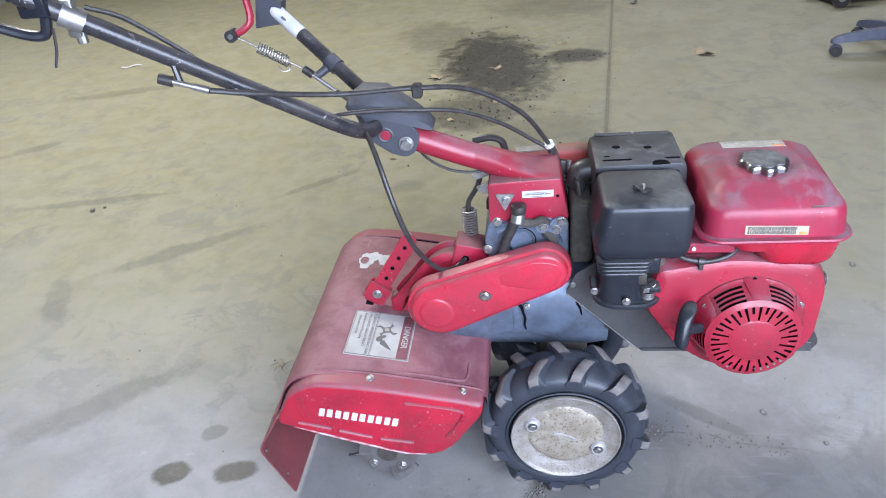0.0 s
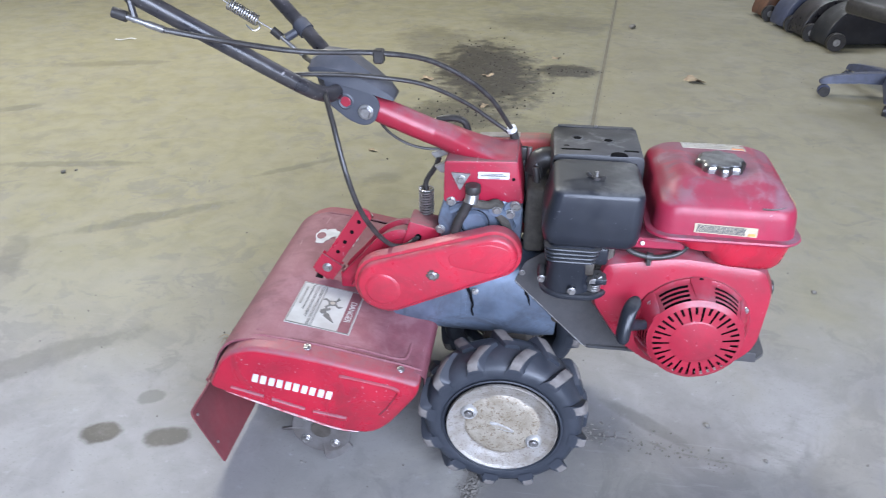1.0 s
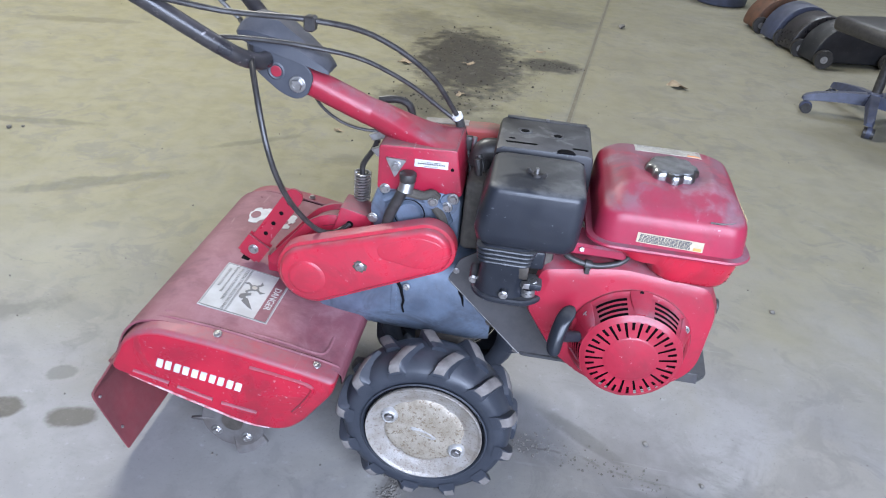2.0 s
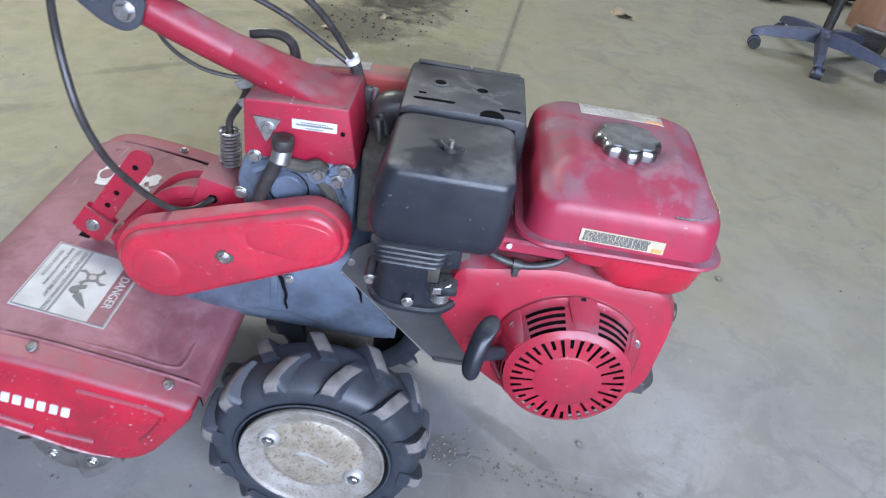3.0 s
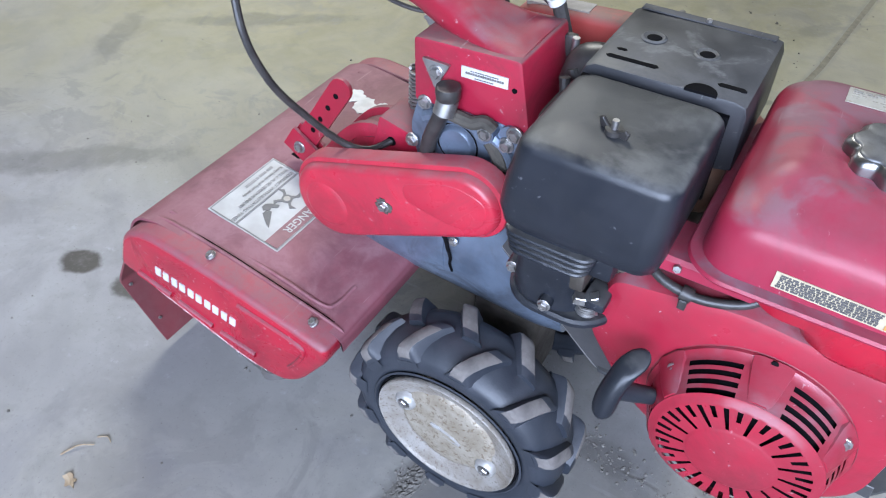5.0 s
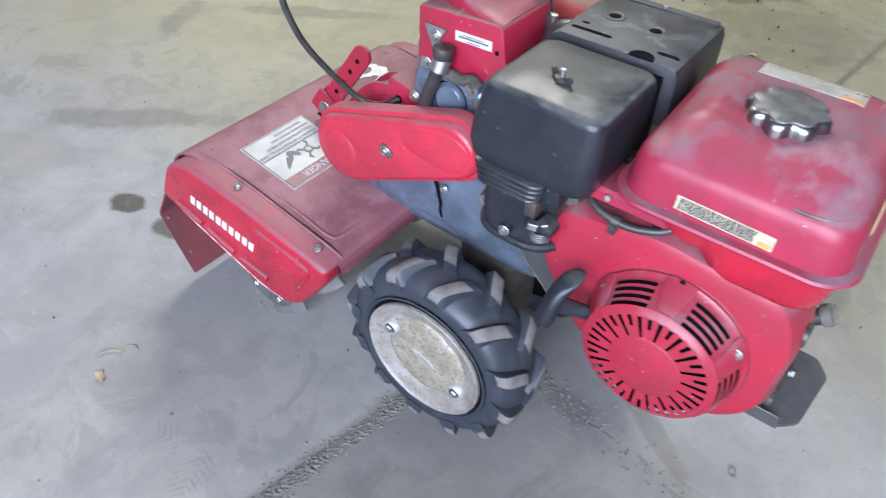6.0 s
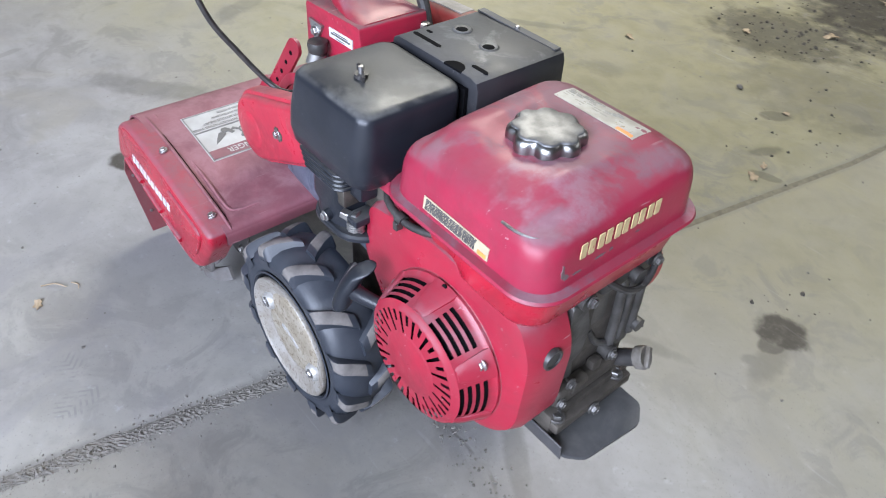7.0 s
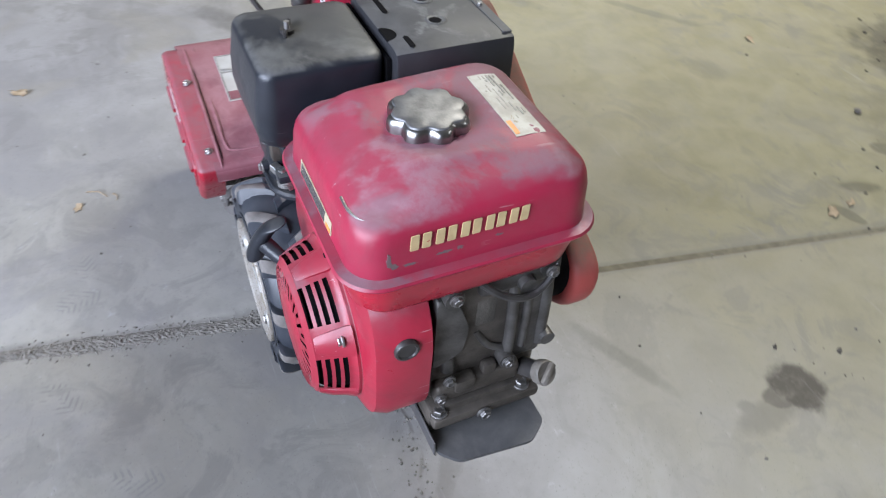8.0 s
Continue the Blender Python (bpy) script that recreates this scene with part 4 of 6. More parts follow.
def build_gearbox():
    """Red top box, the aluminium case under it, and the transmission between the wheels."""
    sec = lambda x, w, zc, hh: [(x, w * math.copysign(abs(math.cos(a)) ** 0.8, math.cos(a)), zc + hh * math.copysign(abs(math.sin(a)) ** 0.8, math.sin(a))) for a in [2 * math.pi * k / 32 for k in range(32)]]
    trans = part("transmission_case", loft([sec(-0.260, 0.050, 0.345, 0.055), sec(-0.245, 0.062, 0.35, 0.068), sec(-0.12, 0.070, 0.372, 0.094), sec(0.0, 0.076, 0.380, 0.104), sec(0.055, 0.082, 0.380, 0.100), sec(0.095, 0.078, 0.378, 0.092)]), GEARALU, tiller, "blue-grey aluminium transmission case", 50)
    part("chain_case", box(-0.055, 0.055, -0.055, 0.055, 0.12, 0.33, 0.02, 3), CASTALU, tiller)
    for x in (-0.098, 0.022):
        r0 = sec(x - 0.005, 0.078 if x > 0 else 0.073, 0.380, 0.100 if x > 0 else 0.094)
        r1 = sec(x + 0.005, 0.078 if x > 0 else 0.073, 0.380, 0.100 if x > 0 else 0.094)
        part("case_flange", loft([r0, r1]), GEARALU, trans)
        gap = bmesh.new()
        jag = [(0.004, -0.062, 0.446), (0.010, -0.0715, 0.430), (0.007, -0.0745, 0.420), (0.013, -0.0770, 0.409), (0.016, -0.0775, 0.396), (0.020, -0.0770, 0.380), (0.018, -0.0755, 0.366), (0.021, -0.0735, 0.350)]
        tube([(x + dx, y, z) for dx, y, z in jag], 0.0042, gap, 8, 4, taper=lambda f: 1.0 - 0.6 * f)
        part("seam", gap, DARK, trans)
        bolt(trans, (x + 0.024, -0.0760, 0.412), (0, -1, 0.2), 0.0052)
    # aluminium case
    face = rounded([(-0.158, 0.560), (-0.142, 0.612), (0.000, 0.616), (0.012, 0.590), (0.012, 0.47), (-0.13, 0.44)], 0.015, 3)
    case = part("gear_case", prism(face, -0.052, 0.055, 0.006, 2), GEARALU, tiller, "grey aluminium gear case with bolts")
    part("bearing_cover", lathe([(0.0005, -0.063), (0.022, -0.063), (0.024, -0.061), (0.026, -0.057), (0.040, -0.056), (0.046, -0.053), (0.048, -0.048)], (-0.082, 0, 0.562), "y", 40), GEARALU, case, sharp=45)
    part("bearing_groove", lathe([(0.0275, -0.0572), (0.0285, -0.0582), (0.0300, -0.0572)], (-0.082, 0, 0.562), "y", 40, caps=False), DARK, case)
    rib = bmesh.new()
    tube([(-0.128, -0.054, 0.585), (-0.10, -0.058, 0.600), (-0.06, -0.059, 0.602), (-0.025, -0.058, 0.585), (-0.008, -0.055, 0.555)], 0.010, rib, 10, 6)
    part("cast_rib", rib, GEARALU, case)
    boss = rod((-0.040, -0.045, 0.598), (-0.040, -0.069, 0.598), 0.0135)
    rod((-0.007, -0.045, 0.597), (-0.007, -0.0600, 0.597), 0.0180, boss)
    part("bolt_boss", boss, GEARALU, case)
    grease = bmesh.new()
    tube([(-0.104, -0.060, 0.606), (-0.080, -0.066, 0.609), (-0.056, -0.066, 0.607), (-0.042, -0.064, 0.612), (-0.030, -0.062, 0.604)], 0.0085, grease, 10, 6)
    tube([(-0.034, -0.060, 0.586), (-0.022, -0.062, 0.572), (-0.014, -0.061, 0.548), (-0.006, -0.058, 0.520)], 0.0100, grease, 10, 6)
    part("caked_grease", grease, OILSOIL, case, "dark oily grime caked round the bolts")
    for x, y, z, r in ((-0.129, -0.056, 0.606, 0.0075), (-0.150, -0.056, 0.542, 0.0072), (-0.038, -0.069, 0.600, 0.0072), (-0.003, -0.0605, 0.606, 0.0080), (-0.013, -0.0605, 0.588, 0.0078)):
        bolt(case, (x, y, z), r=r)
    # red top box
    out = [(-0.144, 0.604), (-0.143, 0.690), (-0.004, 0.697), (0.012, 0.612), (0.004, 0.606), (-0.03, 0.612)]
    top = part("top_box", prism(rounded(out, 0.006, 3), -0.056, 0.064, 0.005, 2), TOPRED, tiller, "red sheet-metal top box, dusty on top")
    strip("data_plate", top, WHITE, (-0.078, -0.0565, 0.658), (1, 0, 0.03), (0, 0, 1), [(0, 0.060, 0, 0.014)], 0.001, "small white printed plate")
    rows = []
    for k, (a, b) in enumerate(((0.012, 0.048), (0.006, 0.055), (0.018, 0.040))):
        while a < b:
            rows.append((a, a + 0.0022, 0.0098 - 0.004 * k, 0.0108 - 0.004 * k + (0.0014 if k == 1 else 0)))
            a += 0.0031
    strip("print_bars", top, GREYINK, (-0.078, -0.0567, 0.658), (1, 0, 0.03), (0, 0, 1), rows, 0.0018)
    tri = rounded([(-0.130, 0.669), (-0.092, 0.668), (-0.112, 0.632)], 0.003, 2)
    bracket = part("triangle_bracket", prism(tri, -0.0605, -0.0562), STEEL, top)
    bolt(bracket, (-0.110, -0.0605, 0.655), r=0.007)
    part("hole", lathe([(0.0005, -0.0568), (0.0032, -0.0568), (0.0034, -0.0555)], (-0.010, 0, 0.660), "y", 12), DARK, top)
    # oil breather tube with its rubber cap and clamp
    br = bmesh.new()
    tube([(-0.122, -0.068, 0.530), (-0.114, -0.070, 0.565), (-0.099, -0.073, 0.600), (-0.090, -0.0735, 0.624)], 0.0100, br, 14)
    hose = part("breather_hose", br, CABLE, tiller, "black rubber breather hose")
    part("hose_clamp", rod((-0.0885, -0.079, 0.616), (-0.0855, -0.0735, 0.634), 0.0135, seg=20), STEEL, hose)
    part("rubber_cap", lathe([(0.012, 0.0), (0.0145, 0.003), (0.0155, 0.014), (0.0145, 0.018), (0.004, 0.019)], (-0.0855, -0.0735, 0.633), "z", 24), CABLE, hose)
    # springs and shift levers behind the box
    sp = bmesh.new()
    a, b = Vector((-0.191, 0.030, 0.592)), Vector((-0.190, 0.024, 0.536))
    ax = (b - a)
    u = ax.orthogonal().normalized()
    v = ax.normalized().cross(u)
    tube([a + ax * (k / 90) + (u * math.cos(k * 0.7) + v * math.sin(k * 0.7)) * 0.0150 for k in range(91)], 0.0022, sp, 6, smooth=False)
    coil = part("coil_spring", sp, STEEL, tiller, "grey coil spring over a black core")
    part("spring_core", rod(a + ax * 0.15, b, 0.0085, seg=12), CABLE, coil)
    rd = bmesh.new()
    tube([a + ax * 0.2, a - ax * 0.25, (-0.172, 0.030, 0.640), (-0.164, 0.030, 0.662)], 0.0055, rd, 8, 5)
    part("spring_rod", rd, CABLE, coil)
    lv = bmesh.new()
    tube([(-0.150, 0.03, 0.590), (-0.148, 0.03, 0.612), (-0.135, 0.035, 0.630), (-0.132, 0.035, 0.66)], 0.005, lv, 8)
    part("shift_rod", lv, BLACK, tiller)
    pl = prism([(-0.170, 0.652), (-0.140, 0.668), (-0.140, 0.640), (-0.158, 0.640)], 0.00, 0.012, 0.001, 1)
    prism([(-0.180, 0.672), (-0.142, 0.690), (-0.142, 0.672), (-0.172, 0.662)], 0.02, 0.03, 0.001, 1, bm=pl)
    part("shift_plate", pl, STEEL, tiller, "bare metal shift plates")
    return trans


build_gearbox()


def build_depth_bar():
    """The perforated depth bar, its bracket and the hitch box in front."""
    a, b = Vector((-0.420, 0.006, 0.380)), Vector((-0.318, 0.022, 0.533))
    d = (b - a).normalized()
    side = Vector((0.85, 0.0, -0.53))
    side = (side - d * side.dot(d)).normalized()
    n = d.cross(side)
    L = (b - a).length
    bm = bmesh.new()
    w, t = 0.0185, 0.0035
    holes = [L * f for f in (0.34, 0.50, 0.66, 0.82)]
    outline = [(-0.01, -w), (L - w, -w)] + [(L - w + w * math.sin(radians(q)), -w * math.cos(radians(q))) for q in range(20, 180, 20)] + [(L - w, w), (-0.01, w)]
    loft([[a + d * p + side * q + n * t for p, q in outline], [a + d * p + side * q - n * t for p, q in outline]], bm)
    bar = part("depth_bar", bm, RED, tiller, "red flat depth bar with a row of holes")
    for h in holes:
        c = a + d * h
        for s in (1, -1):
            part("hole", rod(c + n * (t + 0.0004) * s, c + n * (t - 0.001) * s, 0.0046, seg=14), DARK, bar)
    br = bmesh.new()
    c = a + d * 0.02
    pts = [(-0.020, -0.026), (0.022, -0.026), (0.022, 0.026), (-0.020, 0.026)]
    loft([[c + d * p + side * q + n * 0.006 for p, q in pts], [c + d * p + side * q + n * 0.012 for p, q in pts]], br)
    loft([[c + d * p + side * q - n * 0.006 for p, q in pts], [c + d * p + side * q - n * 0.012 for p, q in pts]], br)
    brk = part("bar_bracket", br, RED, tiller)
    bolt(brk, c + n * 0.012, n, 0.008)
    bolt(brk, c - n * 0.012, -n, 0.008)
    clip = bmesh.new()
    tube([c + n * 0.016, c + n * 0.018 - d * 0.012 + side * 0.01, c + n * 0.018 - side * 0.012 - d * 0.018, c + n * 0.018 - side * 0.022 - d * 0.004, c + n * 0.018 - side * 0.01 + d * 0.01], 0.0018, clip, 6)
    part("spring_clip", clip, STEEL, brk)
    # red hitch box, the ribbed arch behind it and the cable hole
    box_ = rounded([(-0.250, 0.430), (-0.217, 0.543), (-0.160, 0.530), (-0.148, 0.500), (-0.165, 0.43)], 0.004, 3)
    hitch = part("hitch_box", prism(box_, -0.036, 0.024, 0.004, 2), TOPRED, tiller, "red hitch box with a cable hole")
    path = smooth_path([(-0.362, 0, 0.390), (-0.345, 0, 0.412), (-0.318, 0, 0.442), (-0.292, 0, 0.474), (-0.268, 0, 0.496), (-0.240, 0, 0.508), (-0.215, 0, 0.508)], 4)
    sec = [(-0.030, -0.010), (-0.030, 0.004), (-0.027, 0.0095), (-0.019, 0.0095), (-0.014, 0.000), (0.014, 0.000), (0.019, 0.0095), (0.027, 0.0095), (0.030, 0.004), (0.030, -0.010)]
    rings = []
    for k, p in enumerate(path):
        d_ = (path[min(k + 1, len(path) - 1)] - path[max(k - 1, 0)]).normalized()
        up = Vector((-d_.z, 0, d_.x))
        rings.append([p + up * h + Vector((0, y, 0)) for y, h in sec])
    part("arch", loft(rings), TOPRED, hitch, "red ribbed channel arch", 30)
    part("arch_web", prism([(-0.352, 0.366), (-0.302, 0.447), (-0.264, 0.487), (-0.222, 0.500), (-0.200, 0.40)], -0.027, 0.027), TOPRED, hitch)
    part("arch_foot", box(-0.378, -0.345, -0.008, 0.030, 0.352, 0.392, 0.004), TOPRED, hitch)
    part("foot_slot", box(-0.444, -0.424, 0.004, 0.034, 0.3540, 0.3632, 0.002, 1), DARK, hitch)
    part("hole", lathe([(0.0005, -0.0372), (0.007, -0.0372), (0.0075, -0.035)], (-0.199, 0, 0.508), "y", 16), DARK, hitch)


build_depth_bar()


def build_engine():
    """Fan housing, recoil starter, crankcase, mounts and skid."""
    out = rounded([(0.163, 0.556), (0.148, 0.465), (0.212, 0.372), (0.275, 0.327), (0.345, 0.313), (0.425, 0.335), (0.472, 0.385), (0.476, 0.515), (0.450, 0.566), (0.300, 0.580)], [0.02, 0.02, 0.03, 0.05, 0.06, 0.05, 0.05, 0.03, 0.02, 0.02], 5)
    cover = part("fan_housing", prism(out, -0.168, -0.097, 0.032, 2, front_only=True), RED, tiller, "red pressed-steel fan housing", 26)
    part("grommet", lathe([(0.0005, 0.0022), (0.010, 0.0022), (0.0115, 0.0040), (0.0140, 0.0034), (0.0152, 0.0), (0.0150, -0.004)], (0.4735, -0.128, 0.508), "x", 28), CABLE, cover, "black rubber grommet")
    # recoil starter shell with open slots
    cx, cz = 0.3375, 0.4375
    prof = [(0.104, -0.164), (0.1035, -0.172), (0.0985, -0.176), (0.0975, -0.180)]
    rows = []
    for k in range(4):
        y = -0.1815 - k * 0.0095
        rows += [(0.0972 - 0.00335 * k, y), (0.0957 - 0.00335 * k, y - 0.0055)]
    prof += rows + [(0.0820, -0.2170), (0.0785, -0.2200), (0.0755, -0.2215), (0.0605, -0.2223), (0.0460, -0.2229), (0.0440, -0.2237), (0.0415, -0.2250), (0.0005, -0.2255)]
    N = 180
    bm = bmesh.new()
    ring = [[bm.verts.new((cx + r * math.sin(2 * math.pi * k / N), y, cz + r * math.cos(2 * math.pi * k / N))) for k in range(N)] for r, y in prof]
    groups = [(-47, -13), (13, 47), (72, 108), (132, 168), (-168, -132), (-108, -84)]
    for i in range(len(prof) - 1):
        slot_row = 4 <= i < 12 and (i - 4) % 2 == 0
        for k in range(N):
            ang = (k + 0.5) * 360 / N
            ang = ang - 360 if ang > 180 else ang
            if slot_row and any(a < ang < b for a, b in groups):
                continue
            if (i == len(prof) - 6 and k % 5 in (0, 1)) or (i == len(prof) - 5 and k % 10 in (0, 1)):
                continue
            bm.faces.new((ring[i][k], ring[i][(k + 1) % N], ring[i + 1][(k + 1) % N], ring[i + 1][k]))
    bmesh.ops.solidify(bm, geom=bm.faces[:], thickness=0.0022)
    shell = part("recoil_starter", bm, RED, tiller, "red slotted recoil starter housing", 40)
    part("rim_gap", lathe([(0.1035, -0.1672), (0.1047, -0.1686), (0.1059, -0.1674)], (cx, 0, cz), "y", 72, caps=False), FLAPRED, shell)
    # solid near-black core standing in for the shade behind the starter slots
    part("fan_shade_core", lathe([(0.0985, -0.165), (0.0935, -0.180), (0.0885, -0.195), (0.0770, -0.2115), (0.0005, -0.2155)], (cx, 0, cz), "y", 48), DARK, shell)
    for a in (0, 60, -60, 120, 180, -120):
        s, c = math.sin(radians(a)), math.cos(radians(a))
        rad = Vector((s, 0, c))
        tan = Vector((c, 0, -s))
        rings = []
        for y, r, wd in ((-0.172, 0.1045, 0.019), (-0.180, 0.1005, 0.018), (-0.200, 0.0935, 0.014), (-0.214, 0.0862, 0.010)):
            m = Vector((cx, y, cz)) + rad * (r - 0.0016)
            rings.append([m - tan * wd, m - tan * wd * 0.6 + rad * 0.003, m + tan * wd * 0.6 + rad * 0.003, m + tan * wd, m - rad * 0.004 + tan * wd, m - rad * 0.004 - tan * wd])
        part("spine", loft(rings), RED, shell)
    part("hole", rod((cx, -0.1745, cz + 0.1035), (cx, -0.1762, cz + 0.1042), 0.0036, seg=12), DARK, shell)
    for x, y, z in ((0.2575, -0.184, 0.4865), (0.4200, -0.184, 0.4875), (cx, -0.188, cz - 0.098)):
        bolt(shell, (x, y, z), r=0.0062)
    # pull grip
    g = bmesh.new()
    rings = []
    pts = smooth_path([(0.226, -0.203, 0.505), (0.216, -0.214, 0.493), (0.210, -0.225, 0.473), (0.207, -0.232, 0.453), (0.207, -0.235, 0.437)], 6)
    for i, p in enumerate(pts):
        f = i / (len(pts) - 1)
        w = 0.0152 * (1 - (2 * f - 1) ** 8 * 0.42)
        rings.append([p + Vector((0.82 * math.cos(a), 0.95 * math.sin(a), 0.35 * math.sin(a))) * w * 1.05 for a in [2 * math.pi * k / 16 for k in range(16)]])
    loft(rings, g)
    grip = part("pull_grip", g, BLACK, tiller, "black plastic starter pull grip", 60)
    st = bmesh.new()
    tube([(0.210, -0.226, 0.468), (0.224, -0.216, 0.460), (0.246, -0.202, 0.452)], 0.0120, st, 14, taper=lambda f: 1.0 - 0.2 * f)
    part("grip_neck", st, BLACK, grip)
    # crankcase front
    case = part("crankcase", box(0.27, 0.452, -0.088, 0.066, 0.352, 0.565, 0.012, 3), CASTALU, tiller, "dirty cast aluminium crankcase")
    rim = bmesh.new()
    # broad flat lug by the fan housing, stepped ribs and their bosses
    lug_ = rounded([(-0.088, 0.430), (-0.050, 0.448), (-0.044, 0.492), (-0.060, 0.540), (-0.088, 0.556)], 0.010, 4)
    loft([[(0.446, q, r) for q, r in lug_], [(0.458, q, r) for q, r in lug_], [(0.460, q * 0.97 - 0.002, 0.493 + (r - 0.493) * 0.95) for q, r in lug_]], rim)
    for pts, rr in (([(0.450, -0.066, 0.440), (0.452, -0.064, 0.415)], 0.0095), ([(0.448, 0.012, 0.556), (0.455, 0.014, 0.50), (0.457, 0.016, 0.415)], 0.0070), ([(0.446, 0.032, 0.558), (0.454, 0.034, 0.50), (0.455, 0.036, 0.420)], 0.0055), ([(0.444, 0.058, 0.560), (0.451, 0.060, 0.50), (0.451, 0.064, 0.412)], 0.0085), ([(0.449, -0.030, 0.470), (0.453, -0.012, 0.440), (0.454, 0.010, 0.425)], 0.0050)):
        tube(pts, rr, rim, 14, 5)
    box(0.428, 0.4545, 0.008, 0.069, 0.392, 0.574, 0.008, 3, bm=rim)
    box(0.440, 0.4600, -0.036, 0.060, 0.536, 0.574, 0.008, 3, bm=rim)
    rod((0.445, 0.020, 0.548), (0.470, 0.020, 0.548), 0.011, rim)
    rod((0.445, 0.012, 0.412), (0.468, 0.012, 0.412), 0.0115, rim)
    rod((0.440, -0.070, 0.556), (0.466, -0.070, 0.556), 0.012, rim)
    rod((0.440, 0.048, 0.562), (0.464, 0.048, 0.562), 0.012, rim)
    rod((0.440, 0.068, 0.428), (0.466, 0.068, 0.428), 0.010, rim)
    part("cast_rib", rim, GREYCAST, case, "paler grey cast ribs")
    # dark block in place of a recess, its shade given by the colour
    part("hollow_shade", box(0.440, 0.4532, -0.036, -0.004, 0.478, 0.528, 0.006, 2), OILSOIL, case, "dark patch painting the shade of a hollow in the casting")
    low = box(0.446, 0.468, -0.084, 0.034, 0.366, 0.398, 0.007, 3)
    box(0.452, 0.472, -0.060, -0.030, 0.380, 0.404, 0.006, 2, bm=low)
    box(0.452, 0.466, -0.020, 0.000, 0.384, 0.412, 0.005, 2, bm=low)
    part("lower_flange", low, CASTALU, case)
    side = lathe([(0.0005, 0.075), (0.060, 0.075), (0.085, 0.069), (0.088, 0.060)], (0.355, 0, 0.445), "y", 40)
    part("side_cover", side, CASTALU, case)
    for y, z in ((-0.070, 0.560), (-0.068, 0.412), (-0.078, 0.380), (0.012, 0.412), (0.048, 0.562)):
        bolt(case, (0.469, y, z), (1, 0, 0), 0.0062, name="case_bolt", material=DULLBOLT)
    dip = bmesh.new()
    d = Vector((0.80, 0.22, 0.56)).normalized()
    tip = Vector((0.4962, 0.0538, 0.4012))
    rod(tip - d * 0.045, tip - d * 0.012, 0.0125, dip)
    stem = part("filler_neck", dip, CABLE, case, "black filler neck")
    cap = lathe([(0.0125, -0.014), (0.0158, -0.013), (0.0165, -0.008), (0.0165, -0.001), (0.0150, 0.0008), (0.0120, -0.0006), (0.0005, -0.0006)], (0, 0, 0), "z", 24)
    join(cap, box(-0.0145, 0.0145, -0.0034, 0.0034, -0.001, 0.0062, 0.0012, 2))
    turned(cap, Matrix.Translation(tip) @ d.to_track_quat("Z", "Y").to_matrix().to_4x4() @ Matrix.Rotation(radians(35), 4, "Z"))
    part("oil_cap", cap, OILCAP, stem, "grey oil filler cap")
    wire = bmesh.new()
    tube([(0.440, -0.055, 0.586), (0.464, -0.036, 0.566), (0.474, -0.008, 0.546), (0.474, 0.024, 0.538), (0.466, 0.052, 0.556), (0.452, 0.062, 0.580)], 0.0045, wire, 8)
    part("stop_wire", wire, CABLE, case)
    # feet, rail and skid
    feet = bmesh.new()
    box(0.300, 0.470, -0.092, 0.070, 0.311, 0.358, 0.006, bm=feet)
    box(0.452, 0.482, -0.090, 0.062, 0.330, 0.349, 0.005, bm=feet)
    foot = part("engine_foot", feet, CASTALU, case)
    bolt(foot, (0.468, -0.078, 0.350), (0, 0, 1), 0.0085, name="foot_bolt", material=DULLBOLT)
    bolt(foot, (0.468, 0.040, 0.350), (0, 0, 1), 0.0085, name="foot_bolt", material=DULLBOLT)
    bolt(foot, (0.484, -0.020, 0.338), (1, 0, 0), 0.0075, name="foot_bolt", material=DULLBOLT)
    sk = bmesh.new()
    ring = [(0.16, -0.094), (0.500, -0.092), (0.522, -0.070), (0.531, 0.030), (0.510, 0.058), (0.16, 0.060)]
    ring = [(x, y) for x, y in rounded(ring, 0.008, 3)]
    loft([[(x, y, 0.306) for x, y in ring], [(x, y, 0.312) for x, y in ring]], sk)
    skid = part("skid_plate", sk, SKID, tiller, "dark flat steel skid plate")
    lip = prism([(0.245, 0.3065), (0.50, 0.3065), (0.497, 0.330), (0.245, 0.330)], -0.0965, -0.0935, 0.001, 1)
    part("skid_flange", lip, PLATE, skid)
    # sloping mount plates either side
    mount = rounded([(0.005, 0.452), (0.024, 0.500), (0.090, 0.545), (0.175, 0.470), (0.235, 0.350), (0.245, 0.303), (0.163, 0.303)], 0.006, 3)
    for s in (-1, 1):
        y = -0.0865 if s < 0 else 0.060
        pl = part("mount_plate", prism(mount, y - 0.002, y + 0.002), PLATE, tiller, "dark grey sloping engine mount plate")
        edge = bmesh.new()
        tube([(0.006, y, 0.454), (0.146, y, 0.317), (0.157, y, 0.308), (0.172, y, 0.304), (0.245, y, 0.3035)], 0.0022, edge, 8, smooth=False)
        part("flange_edge", edge, STEEL, pl)
        bolt(pl, (0.019, y - 0.002, 0.474), r=0.0045)
    core = part("cylinder_block", box(0.075, 0.30, -0.080, 0.060, 0.345, 0.545, 0.015, 2), CASTALU, tiller, "dark cast cylinder block")
    fins = bmesh.new()
    for k in range(7):
        z = 0.470 + k * 0.016
        box(0.060, 0.200, -0.088, 0.068, z, z + 0.004, bm=fins)
    part("cooling_fins", fins, CASTALU, core)
    return shell


build_engine()


